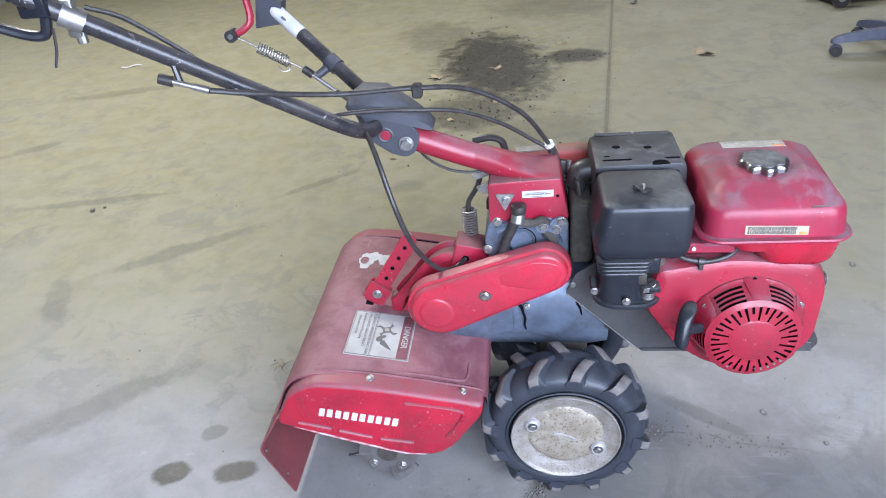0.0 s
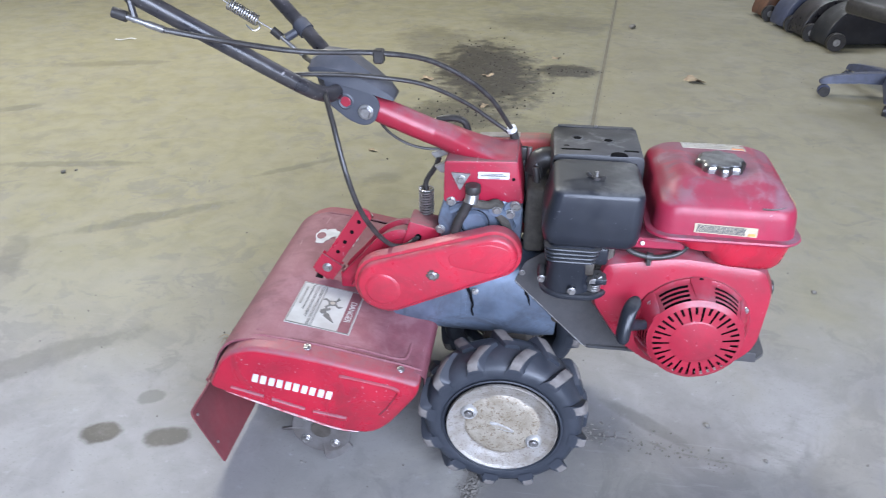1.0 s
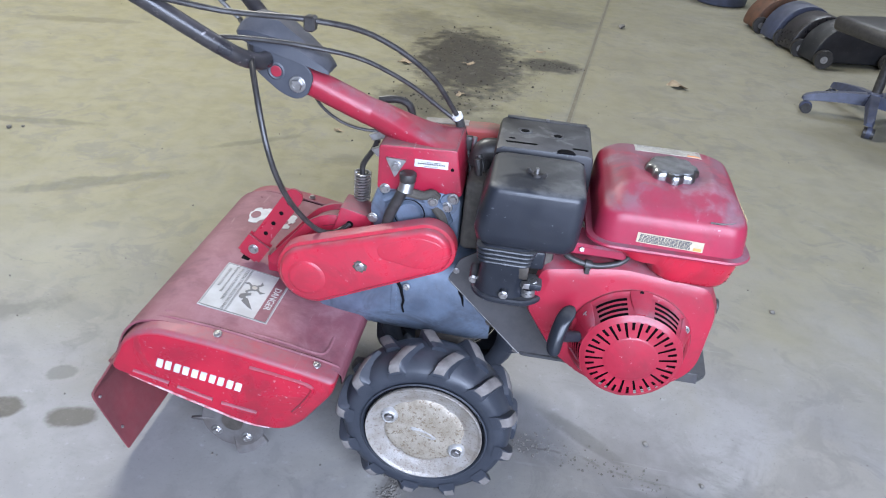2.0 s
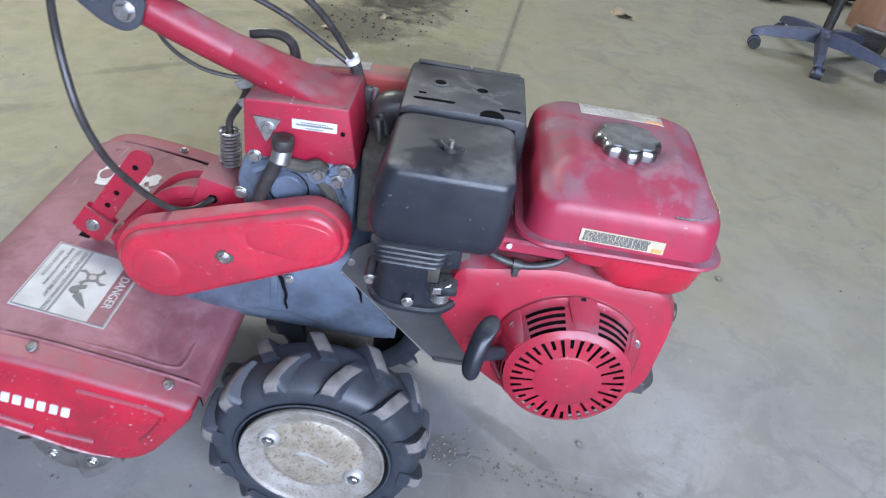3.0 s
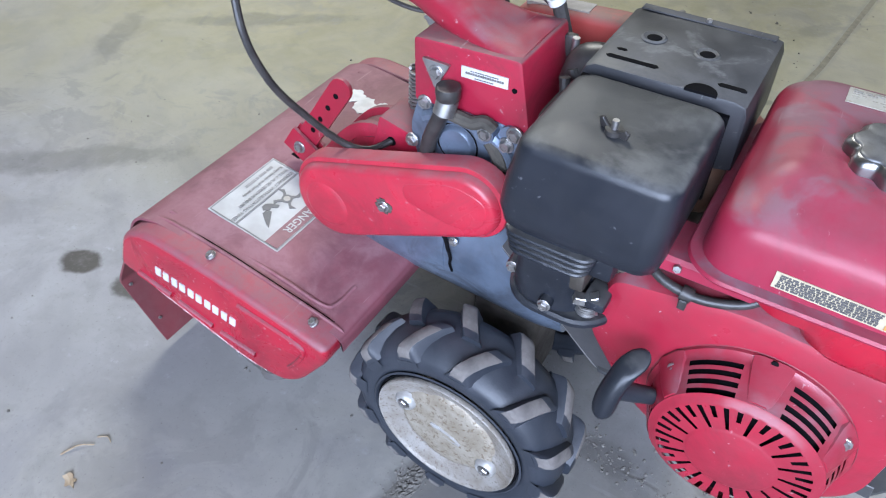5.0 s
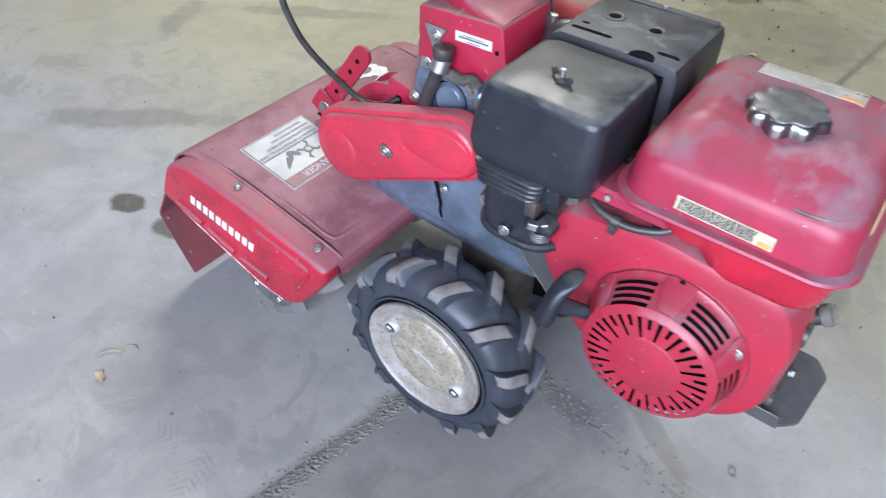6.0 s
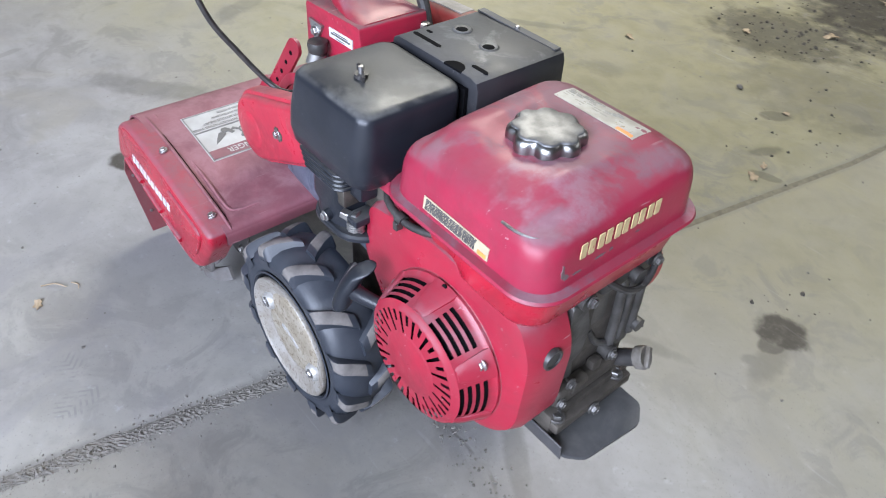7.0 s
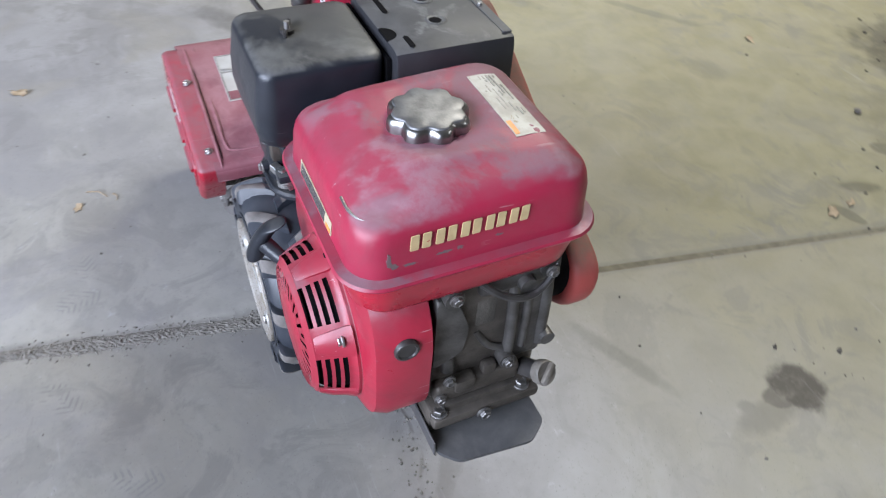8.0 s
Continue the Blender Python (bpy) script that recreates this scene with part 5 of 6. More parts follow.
def build_tank():
    """The rounded fuel tank with its seam flange, chrome cap and labels."""
    x0, x1, y0, y1 = 0.237, 0.480, -0.186, 0.081
    cx, cy = 0.357, -0.063
    def ring(z, d, r, dl=0.0, n=160):
        """A rounded rectangle sampled evenly by angle round the filler."""
        out = []
        a0, a1, b0, b1 = x0 + d + dl, x1 - d, y0 + d, y1 - d
        mx, my = (x0 + x1) / 2, (y0 + y1) / 2
        for k in range(n):
            t = 2 * math.pi * (k + 0.5) / n
            ux, uy = math.cos(t), math.sin(t)
            lo, hi = 0.0, 0.4
            for _ in range(26):
                m = (lo + hi) / 2
                px, py = mx + ux * m, my + uy * m
                qx, qy = max(a0 + r - px, px - a1 + r, 0), max(b0 + r - py, py - b1 + r, 0)
                if math.hypot(qx, qy) <= r:
                    lo = m
                else:
                    hi = m
            out.append((mx + ux * lo, my + uy * lo, z))
        return out
    sm = lambda e0, e1, v: (lambda f: f * f * (3 - 2 * f))(min(1, max(0, (v - e0) / (e1 - e0))))
    lift = lambda y: 0.0125 * sm(y0, y1 - 0.04, y)
    def crown(x, y):
        """Height of the top: hipped up from the shoulder on all sides to a shallow plateau, with the filler dish and folds."""
        gaps = ((y - y0 - 0.012, 0.085), (y1 - y - 0.012, 0.040), (x1 - x - 0.012, 0.060), (x - x0 - 0.012, 0.045))
        h = max(0.0, 1 - math.sqrt(sum((1 - min(1.0, max(0.0, d / w))) ** 2 for d, w in gaps)))
        base = 0.6905 + lift(y)
        z = base + (0.7190 - base) * (0.45 * h + 0.55 * h * (2 - h))
        z -= 0.0050 * (1 - sm(0.036, 0.070, math.hypot(x - cx, y - cy)))
        fold = math.exp(-((y + 0.125 + 0.12 * (x - 0.30)) / 0.010) ** 2) * sm(0.255, 0.275, x) * (1 - sm(0.325, 0.345, x))
        fold += math.exp(-((y + 0.112 + 0.10 * (x - 0.30)) / 0.008) ** 2) * sm(0.262, 0.282, x) * (1 - sm(0.300, 0.325, x)) * 0.7
        z += 0.0022 * fold
        return z + 0.0030 * math.exp(-((x - 0.422 - 0.10 * (y + 0.07)) / 0.008) ** 2) * sm(-0.14, -0.11, y) * (1 - sm(-0.04, 0.0, y))
    rings = [ring(0.566, 0.060, 0.02, 0.070), ring(0.567, 0.022, 0.030, 0.098), ring(0.571, 0.013, 0.034, 0.100), ring(0.580, 0.008, 0.036, 0.094), ring(0.604, 0.004, 0.036, 0.050), ring(0.620, 0.002, 0.036, 0.012), ring(0.6270, 0.001, 0.036),
             ring(0.6275, -0.0090, 0.044), ring(0.6305, -0.0105, 0.044), ring(0.6335, -0.0090, 0.044), ring(0.6345, 0.001, 0.036),
             ring(0.652, 0.0025, 0.035), ring(0.668, 0.0040, 0.034), ring(0.6775, 0.0060, 0.034), ring(0.6835, 0.0090, 0.033), ring(0.6875, 0.0130, 0.032), ring(0.6900, 0.0180, 0.031)]
    rings = [[(x, y, z + lift(y) * max(0.0, z - 0.6345) / 0.055) for x, y, z in row] for row in rings]
    rings[-1] = [(x, y, 0.5 * (z + crown(x, y))) for x, y, z in rings[-1]]
    for k in range(1, 21):
        rings.append([(x, y, crown(x, y)) for x, y, z in ring(0.0, 0.018 + 0.100 * k / 20, max(0.031 - 0.0015 * k, 0.0005))])
    tank = part("fuel_tank", loft(rings), TANKRED, tiller, "crimson metal fuel tank, dusty with worn patches", 38)
    tank.data.materials.append(PANRED)
    for f in tank.data.polygons:
        if f.center.z < 0.6268:
            f.material_index = 1
    part("filler_neck", lathe([(0.036, 0.7060), (0.033, 0.7105), (0.032, 0.7150)], (cx, cy, 0), "z", 36), TANKRED, tank)
    cap = bmesh.new()
    rings = []
    for z, r, k in ((0.7090, 0.0390, 0.6), (0.7105, 0.0440, 1.0), (0.7195, 0.0442, 1.0), (0.7240, 0.0430, 0.95), (0.7270, 0.0400, 0.8), (0.7285, 0.0360, 0.5), (0.7290, 0.0320, 0.25), (0.7286, 0.0290, 0.1)):
        row = []
        for i in range(128):
            a = 2 * math.pi * i / 128
            q = (0.5 - 0.5 * math.cos(8 * a)) ** 1.6
            row.append((cx + (r - 0.0066 * k * q) * math.cos(a), cy + (r - 0.0066 * k * q) * math.sin(a), z))
        rings.append(row)
    loft(rings, cap)
    cap_ = part("fuel_cap", cap, CHROME, tank, "chrome scalloped fuel cap", 40)
    top = []
    for z, r, k in ((0.7272, 0.0392, 0.78), (0.7288, 0.0385, 0.76), (0.7296, 0.0368, 0.70), (0.7300, 0.0200, 0.1), (0.7301, 0.0010, 0.0)):
        top.append([(cx + (r - 0.0066 * k * q) * math.cos(a), cy + (r - 0.0066 * k * q) * math.sin(a), z) for a in [2 * math.pi * i / 96 for i in range(96)] for q in [(0.5 - 0.5 * math.cos(8 * a)) ** 1.6]])
    part("cap_top", loft(top), CAPTOP, cap_, "dull scuffed metal top", 50)
    # caution label on the near face
    u, v = Vector((1, 0, -0.03)), Vector((0, 0.11, 1))
    o = Vector((0.304, -0.1845, 0.6415))
    lab = strip("caution_label", tank, LABELGOLD, o, u, v, [(0, 0.104, 0, 0.0165)], 0.0012, "pale gold caution label with fine print")
    rnd = random.Random(2)
    rows = []
    for k in range(6):
        a = 0.0025 + 0.002 * rnd.random()
        while a < 0.083:
            b = a + rnd.uniform(0.0015, 0.006)
            rows.append((a, min(b, 0.087), 0.0131 - 0.0023 * k, 0.0148 - 0.0023 * k))
            a = b + rnd.uniform(0.0006, 0.0014)
    strip("fine_print", lab, INK, o, u, v, rows, 0.0018)
    strip("orange_mark", lab, ORANGE, o, u, v, [(0.089, 0.1015, 0.0015, 0.006)], 0.0018)
    # warning label on top, lying on the crown
    def laid(name, rects, height, material, owner, label=""):
        bm = bmesh.new()
        for a, b, c_, d in rects:
            n = max(1, round((b - a) / 0.008))
            rings = []
            for i in range(n + 1):
                x = 0.302 + a + (b - a) * i / n
                y_ = 0.006
                rings.append([(x, y_ + q, crown(x, y_ + q) + h_) for q, h_ in ((c_, -0.001), (d, -0.001), (d, height), ((c_ + d) / 2, height), (c_, height))])
            loft(rings, bm)
        return part(name, bm, material, owner, label)
    lab = laid("top_label", [(0, 0.115, 0, 0.034)], 0.0008, CREAM, tank, "worn cream warning label")
    rows = []
    for k in range(6):
        a = 0.004
        while a < 0.086:
            b = a + rnd.uniform(0.003, 0.011)
            if rnd.random() < 0.6:
                rows.append((a, min(b, 0.089), 0.029 - 0.0045 * k, 0.0305 - 0.0045 * k))
            a = b + 0.002
    laid("fine_print", rows, 0.0011, PALEINK, lab)
    laid("orange_mark", [(0.090, 0.112, 0.001, 0.006)], 0.0011, ORANGE, lab)
    worn = bmesh.new()
    tube([(0.410, -0.1735, 0.6868), (0.430, -0.1730, 0.6870), (0.4465, -0.1675, 0.6876), (0.4585, -0.1540, 0.6878), (0.4635, -0.1370, 0.6878), (0.4640, -0.1180, 0.6880)], 0.0018, worn, 6, 5)
    part("worn_edge", worn, DULLBOLT, tank, "edge chipped to pale bare metal")
    rnd = random.Random(8)
    for y, z, ry, rz in ((-0.151, 0.657, 0.0035, 0.009), (-0.146, 0.648, 0.004, 0.004), (-0.131, 0.6465, 0.008, 0.0022), (-0.096, 0.6500, 0.009, 0.0020), (-0.078, 0.6510, 0.004, 0.0025), (-0.036, 0.655, 0.005, 0.003)):
        ring_ = [(y + ry * (0.45 + 0.8 * rnd.random()) * math.cos(a), z + rz * (0.45 + 0.8 * rnd.random()) * math.sin(a)) for a in [2 * math.pi * k / 18 for k in range(18)]]
        face = lambda q: x1 - 0.001 - 0.0015 * (q - 0.6345) / 0.0175
        part("bare_scuff", loft([[(face(q) - 0.001, p, q) for p, q in ring_], [(face(q) + 0.00025, p, q) for p, q in ring_]]), SCUFF, tank, "paint rubbed to grey metal")
    # maker's mark on the end face as plain bars
    mark_shapes("maker_mark", tank, GOLD, (0.4790, -0.131, 0.664), (0, 1, 0.02), (-0.11, 0, 1), 0.0258, 0.0222, 0.0165, 0.0003)
    return tank


build_tank()


def build_air_cleaner():
    """The black air cleaner cover on its elbow, with the wing nut; the muffler guard behind."""
    R = rrect
    rings = [R(0.060, 0.206, -0.198, -0.062, 0.604, 0.020), R(0.051, 0.212, -0.206, -0.056, 0.612, 0.022), R(0.0465, 0.2155, -0.2085, -0.053, 0.630, 0.023), R(0.0500, 0.2165, -0.2075, -0.052, 0.660, 0.023), R(0.0565, 0.2165, -0.2035, -0.052, 0.688, 0.021), R(0.0590, 0.2162, -0.2022, -0.0522, 0.699, 0.020), R(0.0608, 0.2148, -0.2008, -0.0535, 0.7045, 0.020), R(0.0645, 0.2115, -0.1972, -0.0565, 0.7085, 0.018), R(0.0710, 0.2055, -0.1905, -0.0625, 0.7108, 0.016), R(0.100, 0.175, -0.150, -0.090, 0.7125, 0.012)]
    air = part("air_cleaner_cover", loft(rings), BLACK, tiller, "black plastic air cleaner cover, dusty on top", 40)
    part("stud", rod((0.134, -0.147, 0.711), (0.134, -0.147, 0.726), 0.0032, None, 12), STEEL, air)
    wing = rod((0.134, -0.147, 0.711), (0.134, -0.147, 0.717), 0.0085, None, 14)
    for s in (-1, 1):
        out = [(0.004, 0.712), (0.016, 0.713), (0.0185, 0.7205), (0.014, 0.7225), (0.008, 0.718), (0.004, 0.7170)]
        w = prism([(s * a, b) for a, b in out], -0.0022, 0.0022, 0.0008, 1)
        join(wing, turned(w, Matrix.Translation((0.134, -0.147, 0)) @ Matrix.Rotation(radians(-24), 4, "Z")))
    part("wing_nut", wing, CABLE, air)
    # muffler guard: bent sheet with slots and dimples
    guard = bmesh.new()
    prof = [(0.058, 0.600), (0.058, 0.698), (0.062, 0.709), (0.072, 0.7145), (0.214, 0.7165), (0.226, 0.713), (0.2295, 0.703), (0.231, 0.640)]
    prism(prof, -0.046, 0.108, 0.0035, 2, bm=guard)
    g = part("muffler_guard", guard, GUARD, tiller, "black sheet-metal muffler guard with slots")
    def slot(a, b, y, w=0.0035):
        z = lambda x: 0.7145 + 0.002 * (x - 0.072) / 0.142
        out = [(a, y - w), (b, y - w), (b + w, y), (b, y + w), (a, y + w), (a - w, y)]
        s = bmesh.new()
        # flush plate on the sheet, the slot's shade in its colour
        loft([[(p, q, z(p) - 0.003) for p, q in out], [(p, q, z(p) + 0.0004) for p, q in out]], s)
        part("slot", s, DARK, g)
    slot(0.078, 0.128, -0.022)
    slot(0.194, 0.216, -0.022)
    slot(0.082, 0.089, -0.004, 0.0025)
    notch = bmesh.new()
    out = [(0.181 + 0.016 * math.cos(radians(a)), -0.0455 + 0.016 * math.sin(radians(a))) for a in range(0, 181, 15)]
    loft([[(p, q, 0.710) for p, q in out], [(p, q, 0.7166) for p, q in out]], notch)
    part("slot", notch, DARK, g)
    for x, y in ((0.106, 0.036), (0.165, 0.030)):
        part("dimple", lathe([(0.0140, 0.7160), (0.0115, 0.7172), (0.0090, 0.7166), (0.0005, 0.7164)], (x, y, 0), "z", 22), GUARD, g)
        part("dimple_pit", lathe([(0.0085, 0.7164), (0.0070, 0.7171), (0.0005, 0.7171)], (x + 0.001, y - 0.002, 0), "z", 18), DARK, g)
    part("edge_flange", box(0.070, 0.220, 0.094, 0.1075, 0.7152, 0.7172, 0.0010, 1), GUARD, g)
    # near-black strip painting the shade in the gap behind the air cleaner
    part("gap_shade_strip", box(0.062, 0.214, -0.0525, -0.0470, 0.60, 0.702), DARK, g)
    bolt(g, (0.146, 0.099, 0.7172), (0, 0, 1), 0.0035, False, "rivet")
    muff = part("muffler", box(0.070, 0.225, -0.040, 0.102, 0.56, 0.700, 0.02, 3), RUST, tiller, "rusty muffler body")
    out = bmesh.new()
    for y, x in ((0.010, 0.040), (0.028, 0.036), (-0.012, 0.034)):
        tube([(0.030, y, 0.668), (x, y - 0.004, 0.645), (x + 0.004, y - 0.008, 0.600), (x, y - 0.010, 0.540)], 0.0065, out, 10, 5)
    part("lever_tip", rod((0.0165, 0.042, 0.660), (0.0170, 0.042, 0.688), 0.0045), STEEL, muff, "bare-metal lever tip")
    part("cable_bracket", out, CABLE, muff, "dark cables held by a bracket")
    # added block, coloured dark to give the shade in the gap by the duct
    part("gap_backing", box(0.016, 0.060, -0.052, 0.095, 0.50, 0.640, 0.010, 3), OILSOIL, muff, "dark backing block added to close the gap beside the muffler")
    pipe = bmesh.new()
    tube([(0.074, 0.030, 0.672), (0.048, 0.030, 0.672), (0.036, 0.030, 0.664), (0.030, 0.028, 0.640)], 0.0225, pipe, 22, 5)
    part("heat_pipe", pipe, CABLE, muff, "dark grey heat duct")
    # elbow and base under the cleaner
    elbow = loft([R(0.060, 0.150, -0.192, -0.09, 0.600, 0.02), R(0.062, 0.146, -0.192, -0.09, 0.575, 0.02), R(0.066, 0.140, -0.188, -0.09, 0.560, 0.018), R(0.064, 0.140, -0.190, -0.09, 0.530, 0.02), R(0.060, 0.146, -0.186, -0.09, 0.514, 0.03), R(0.056, 0.152, -0.188, -0.09, 0.506, 0.04), R(0.056, 0.152, -0.188, -0.09, 0.496, 0.04), R(0.062, 0.148, -0.184, -0.09, 0.493, 0.04)])
    base = part("intake_elbow", elbow, BLACK, tiller, "ribbed black plastic intake elbow", 40)
    for k in range(4):
        z = 0.596 - 0.0085 * k
        part("rib", loft([R(0.0545 + 0.0012 * k, 0.1540 - 0.002 * k, -0.1985 + 0.001 * k, -0.1, z, 0.016), R(0.0535 + 0.0012 * k, 0.1550 - 0.002 * k, -0.1995 + 0.001 * k, -0.1, z - 0.002, 0.016), R(0.0545 + 0.0012 * k, 0.1540 - 0.002 * k, -0.1985 + 0.001 * k, -0.1, z - 0.0042, 0.016)]), BLACK, base)
    part("elbow_base", loft([R(0.054, 0.176, -0.191, -0.10, 0.487, 0.045), R(0.051, 0.179, -0.194, -0.10, 0.490, 0.047), R(0.051, 0.179, -0.194, -0.10, 0.495, 0.047), R(0.054, 0.176, -0.191, -0.10, 0.498, 0.045)]), BLACK, base)
    for x, y, z in ((0.055, -0.158, 0.510), (0.110, -0.190, 0.508)):
        part("screw_boss", rod((x, y + 0.03, z + 0.006), (x, y - 0.004, z), 0.0080), BLACK, base)
        bolt(base, (x, y - 0.0045, z), r=0.0058)
    choke = bmesh.new()
    box(0.146, 0.172, -0.186, -0.150, 0.520, 0.532, 0.003, bm=choke)
    box(0.130, 0.178, -0.150, -0.110, 0.498, 0.560, 0.006, bm=choke)
    rod((0.151, -0.172, 0.498), (0.151, -0.172, 0.520), 0.006, choke)
    box(0.140, 0.170, -0.176, -0.120, 0.555, 0.590, 0.006, bm=choke)
    ck = part("choke_bracket", choke, BLACK, base)
    lever = turned(prism([(-0.014, 0.0), (0.006, -0.005), (0.014, 0.004), (0.012, 0.012), (0.002, 0.007), (-0.012, 0.009)], -0.006, 0.006, 0.001, 1), Matrix.Translation((0.150, -0.180, 0.524)) @ Matrix.Rotation(radians(25), 4, "Z"))
    part("choke_link", lever, STEEL, ck, "bright bent choke lever")
    part("rust_plate", box(0.127, 0.146, -0.186, -0.150, 0.538, 0.566, 0.003, 2), CASTALU, ck)
    sp = bmesh.new()
    tube([(0.151 + 0.0115 * math.cos(k * 0.6), -0.172 + 0.0115 * math.sin(k * 0.6), 0.501 + k * 0.00035) for k in range(48)], 0.0016, sp, 6, smooth=False)
    part("choke_spring", sp, STEEL, ck)
    hose = bmesh.new()
    tube([(0.188, -0.140, 0.592), (0.200, -0.156, 0.586), (0.216, -0.164, 0.580), (0.246, -0.166, 0.575), (0.272, -0.162, 0.576), (0.295, -0.155, 0.582), (0.310, -0.144, 0.592)], 0.0050, hose, 12)
    h = part("fuel_hose", hose, CABLE, tiller, "black rubber fuel hose")
    part("hose_collar", rod((0.236, -0.166, 0.5765), (0.247, -0.166, 0.575), 0.0078), CABLE, h)
    part("collar_tab", box(0.237, 0.245, -0.176, -0.165, 0.5615, 0.574, 0.001, 1), CABLE, h)
    rail = box(0.168, 0.300, -0.165, -0.100, 0.590, 0.6105, 0.004, 1)
    t_ = part("tank_stay", rail, TANKRED, tiller)
    bolt(t_, (0.226, -0.166, 0.603), (0, -1, 0.3), 0.0045, False)
    part("carburettor", box(0.135, 0.185, -0.150, -0.08, 0.49, 0.60, 0.01, 2), CASTALU, tiller, "carburettor behind the elbow")


build_air_cleaner()


def build_far_cover():
    """The big main drive cover on the far side."""
    out = rounded([(-0.125, 0.600), (-0.105, 0.668), (0.055, 0.678), (0.110, 0.656), (0.360, 0.512), (0.430, 0.480), (0.420, 0.404), (0.345, 0.360), (-0.06, 0.46)], [0.05, 0.04, 0.02, 0.03, 0.04, 0.05, 0.05, 0.05, 0.05], 5)
    c = part("drive_cover", prism(out, 0.126, 0.168, 0.012, 3), FARRED, tiller, "dusty red main drive cover", 40)
    inner = rounded([(0.20, 0.41), (0.27, 0.53), (0.36, 0.512), (0.415, 0.478), (0.404, 0.414), (0.33, 0.372)], 0.035, 4)
    # solid near-black block painting the shade of the opening
    part("pulley_opening", prism(inner, 0.070, 0.1265), DARK, c)
    strip("cover_label", c, GREYPALE, (-0.080, 0.136, 0.6660), (1, 0, 0.0625), (0, 1, 0), [(-0.012, 0.075, -0.002, 0.024)], 0.0045, "pale worn label")


build_far_cover()


def build_handlebar():
    """Steering column, pivot bracket, plastic cowl, two bars with levers, springs and cables."""
    col = bmesh.new()
    axis = [(-0.120, 0.004, 0.7045), (-0.150, 0.004, 0.7160), (-0.200, 0.002, 0.735), (-0.300, 0.0, 0.775), (-0.365, 0.0, 0.803)]
    tube(axis, 0.0250, col, 24, 6)
    column = part("steering_column", col, RED, tiller, "red steering column tube")
    collar = loft([[(x, 0.004 + w_ * math.copysign(abs(math.cos(a)) ** e, math.cos(a)), zc + h * math.copysign(abs(math.sin(a)) ** e, math.sin(a))) for a in [2 * math.pi * k / 32 for k in range(32)]]
                   for x, w_, zc, h, e in ((-0.175, 0.0249, 0.7255, 0.0249, 1.0), (-0.145, 0.0290, 0.7145, 0.0285, 0.95), (-0.115, 0.0345, 0.7040, 0.0270, 0.85), (-0.080, 0.0440, 0.6945, 0.0215, 0.7), (-0.045, 0.0530, 0.6890, 0.0140, 0.55), (-0.008, 0.0580, 0.6860, 0.0118, 0.4))])
    part("column_boot", collar, RED, column, "", 50)
    out = rounded([(-0.382, 0.838), (-0.337, 0.834), (-0.277, 0.803), (-0.268, 0.786), (-0.279, 0.752), (-0.300, 0.743), (-0.328, 0.752), (-0.376, 0.790)], [0.015, 0.01, 0.012, 0.015, 0.02, 0.014, 0.02, 0.02], 4)
    for s in (-1, 1):
        br = part("pivot_bracket", prism(out, s * 0.030, s * 0.036, 0.001, 1), GREYPL, tiller, "dark painted pivot bracket")
        part("lock_hole", lathe([(0.0005, s * 0.0372), (0.009, s * 0.0372), (0.010, s * 0.0365)], (-0.334, 0, 0.790), "y", 24), RED, br)
        part("hole_rim", lathe([(0.0095, s * 0.0365), (0.013, s * 0.038), (0.016, s * 0.0365)], (-0.334, 0, 0.790), "y", 28, caps=False), GREYPL, br)
        bolt(br, (-0.296, s * 0.037, 0.772), (0, s, 0), 0.0110, name="pivot_bolt")
    cowl = bmesh.new()
    rings = []
    for x, z0, z1, w in ((-0.405, 0.846, 0.852, 0.028), (-0.398, 0.840, 0.866, 0.038), (-0.376, 0.832, 0.880, 0.042), (-0.330, 0.820, 0.876, 0.040), (-0.290, 0.808, 0.848, 0.036), (-0.254, 0.796, 0.818, 0.032), (-0.244, 0.792, 0.802, 0.026)):
        rings.append([(x, -w, z0), (x, -w * 0.98, z0 + (z1 - z0) * 0.5), (x, -w * 0.6, z1 - 0.003), (x, 0, z1), (x, w * 0.6, z1 - 0.003), (x, w * 0.98, z0 + (z1 - z0) * 0.5), (x, w, z0)])
    loft(rings, cowl)
    part("column_cowl", cowl, GREYPL, tiller, "dark blue-grey plastic column cowl", 30)
    P = lambda k, s: Vector((-0.359 - k, s * (0.074 + 0.56 * k), 0.806 + 0.788 * k))
    bars = {}
    for s in (-1, 1):
        bm = bmesh.new()
        tube([(-0.350, s * 0.034, 0.808), (-0.362, s * 0.058, 0.810), P(0.035, s), P(0.15, s), P(0.35, s), P(0.47, s), P(0.56, s) + Vector((-0.02, 0, -0.02)), P(0.66, s) + Vector((-0.08, -s * 0.03, -0.06))], 0.0145, bm, 18, 6)
        bars[s] = part("handlebar", bm, BARBLACK, tiller, "scuffed black steel handlebar tube")
        g = bmesh.new()
        tube([P(0.60, s) + Vector((-0.045, -s * 0.012, -0.037)), P(0.66, s) + Vector((-0.08, -s * 0.03, -0.06)), P(0.72, s) + Vector((-0.13, -s * 0.055, -0.10))], 0.018, g, 16)
        part("grip", g, CABLE, bars[s], "black rubber grip")
    d = (P(1, -1) - P(0, -1)).normalized()
    # cable clamp and adjuster on the near bar
    c = P(0.262, -1)
    tab = bmesh.new()
    rod(c + Vector((0, 0, 0.01)), c + Vector((0.012, -0.01, -0.044)), 0.0055, tab, 8)
    cl = part("cable_stay", tab, BARBLACK, bars[-1])
    adj = bmesh.new()
    q = c + Vector((0.012, -0.012, -0.040))
    e = Vector((0.93, 0.12, -0.34)).normalized()
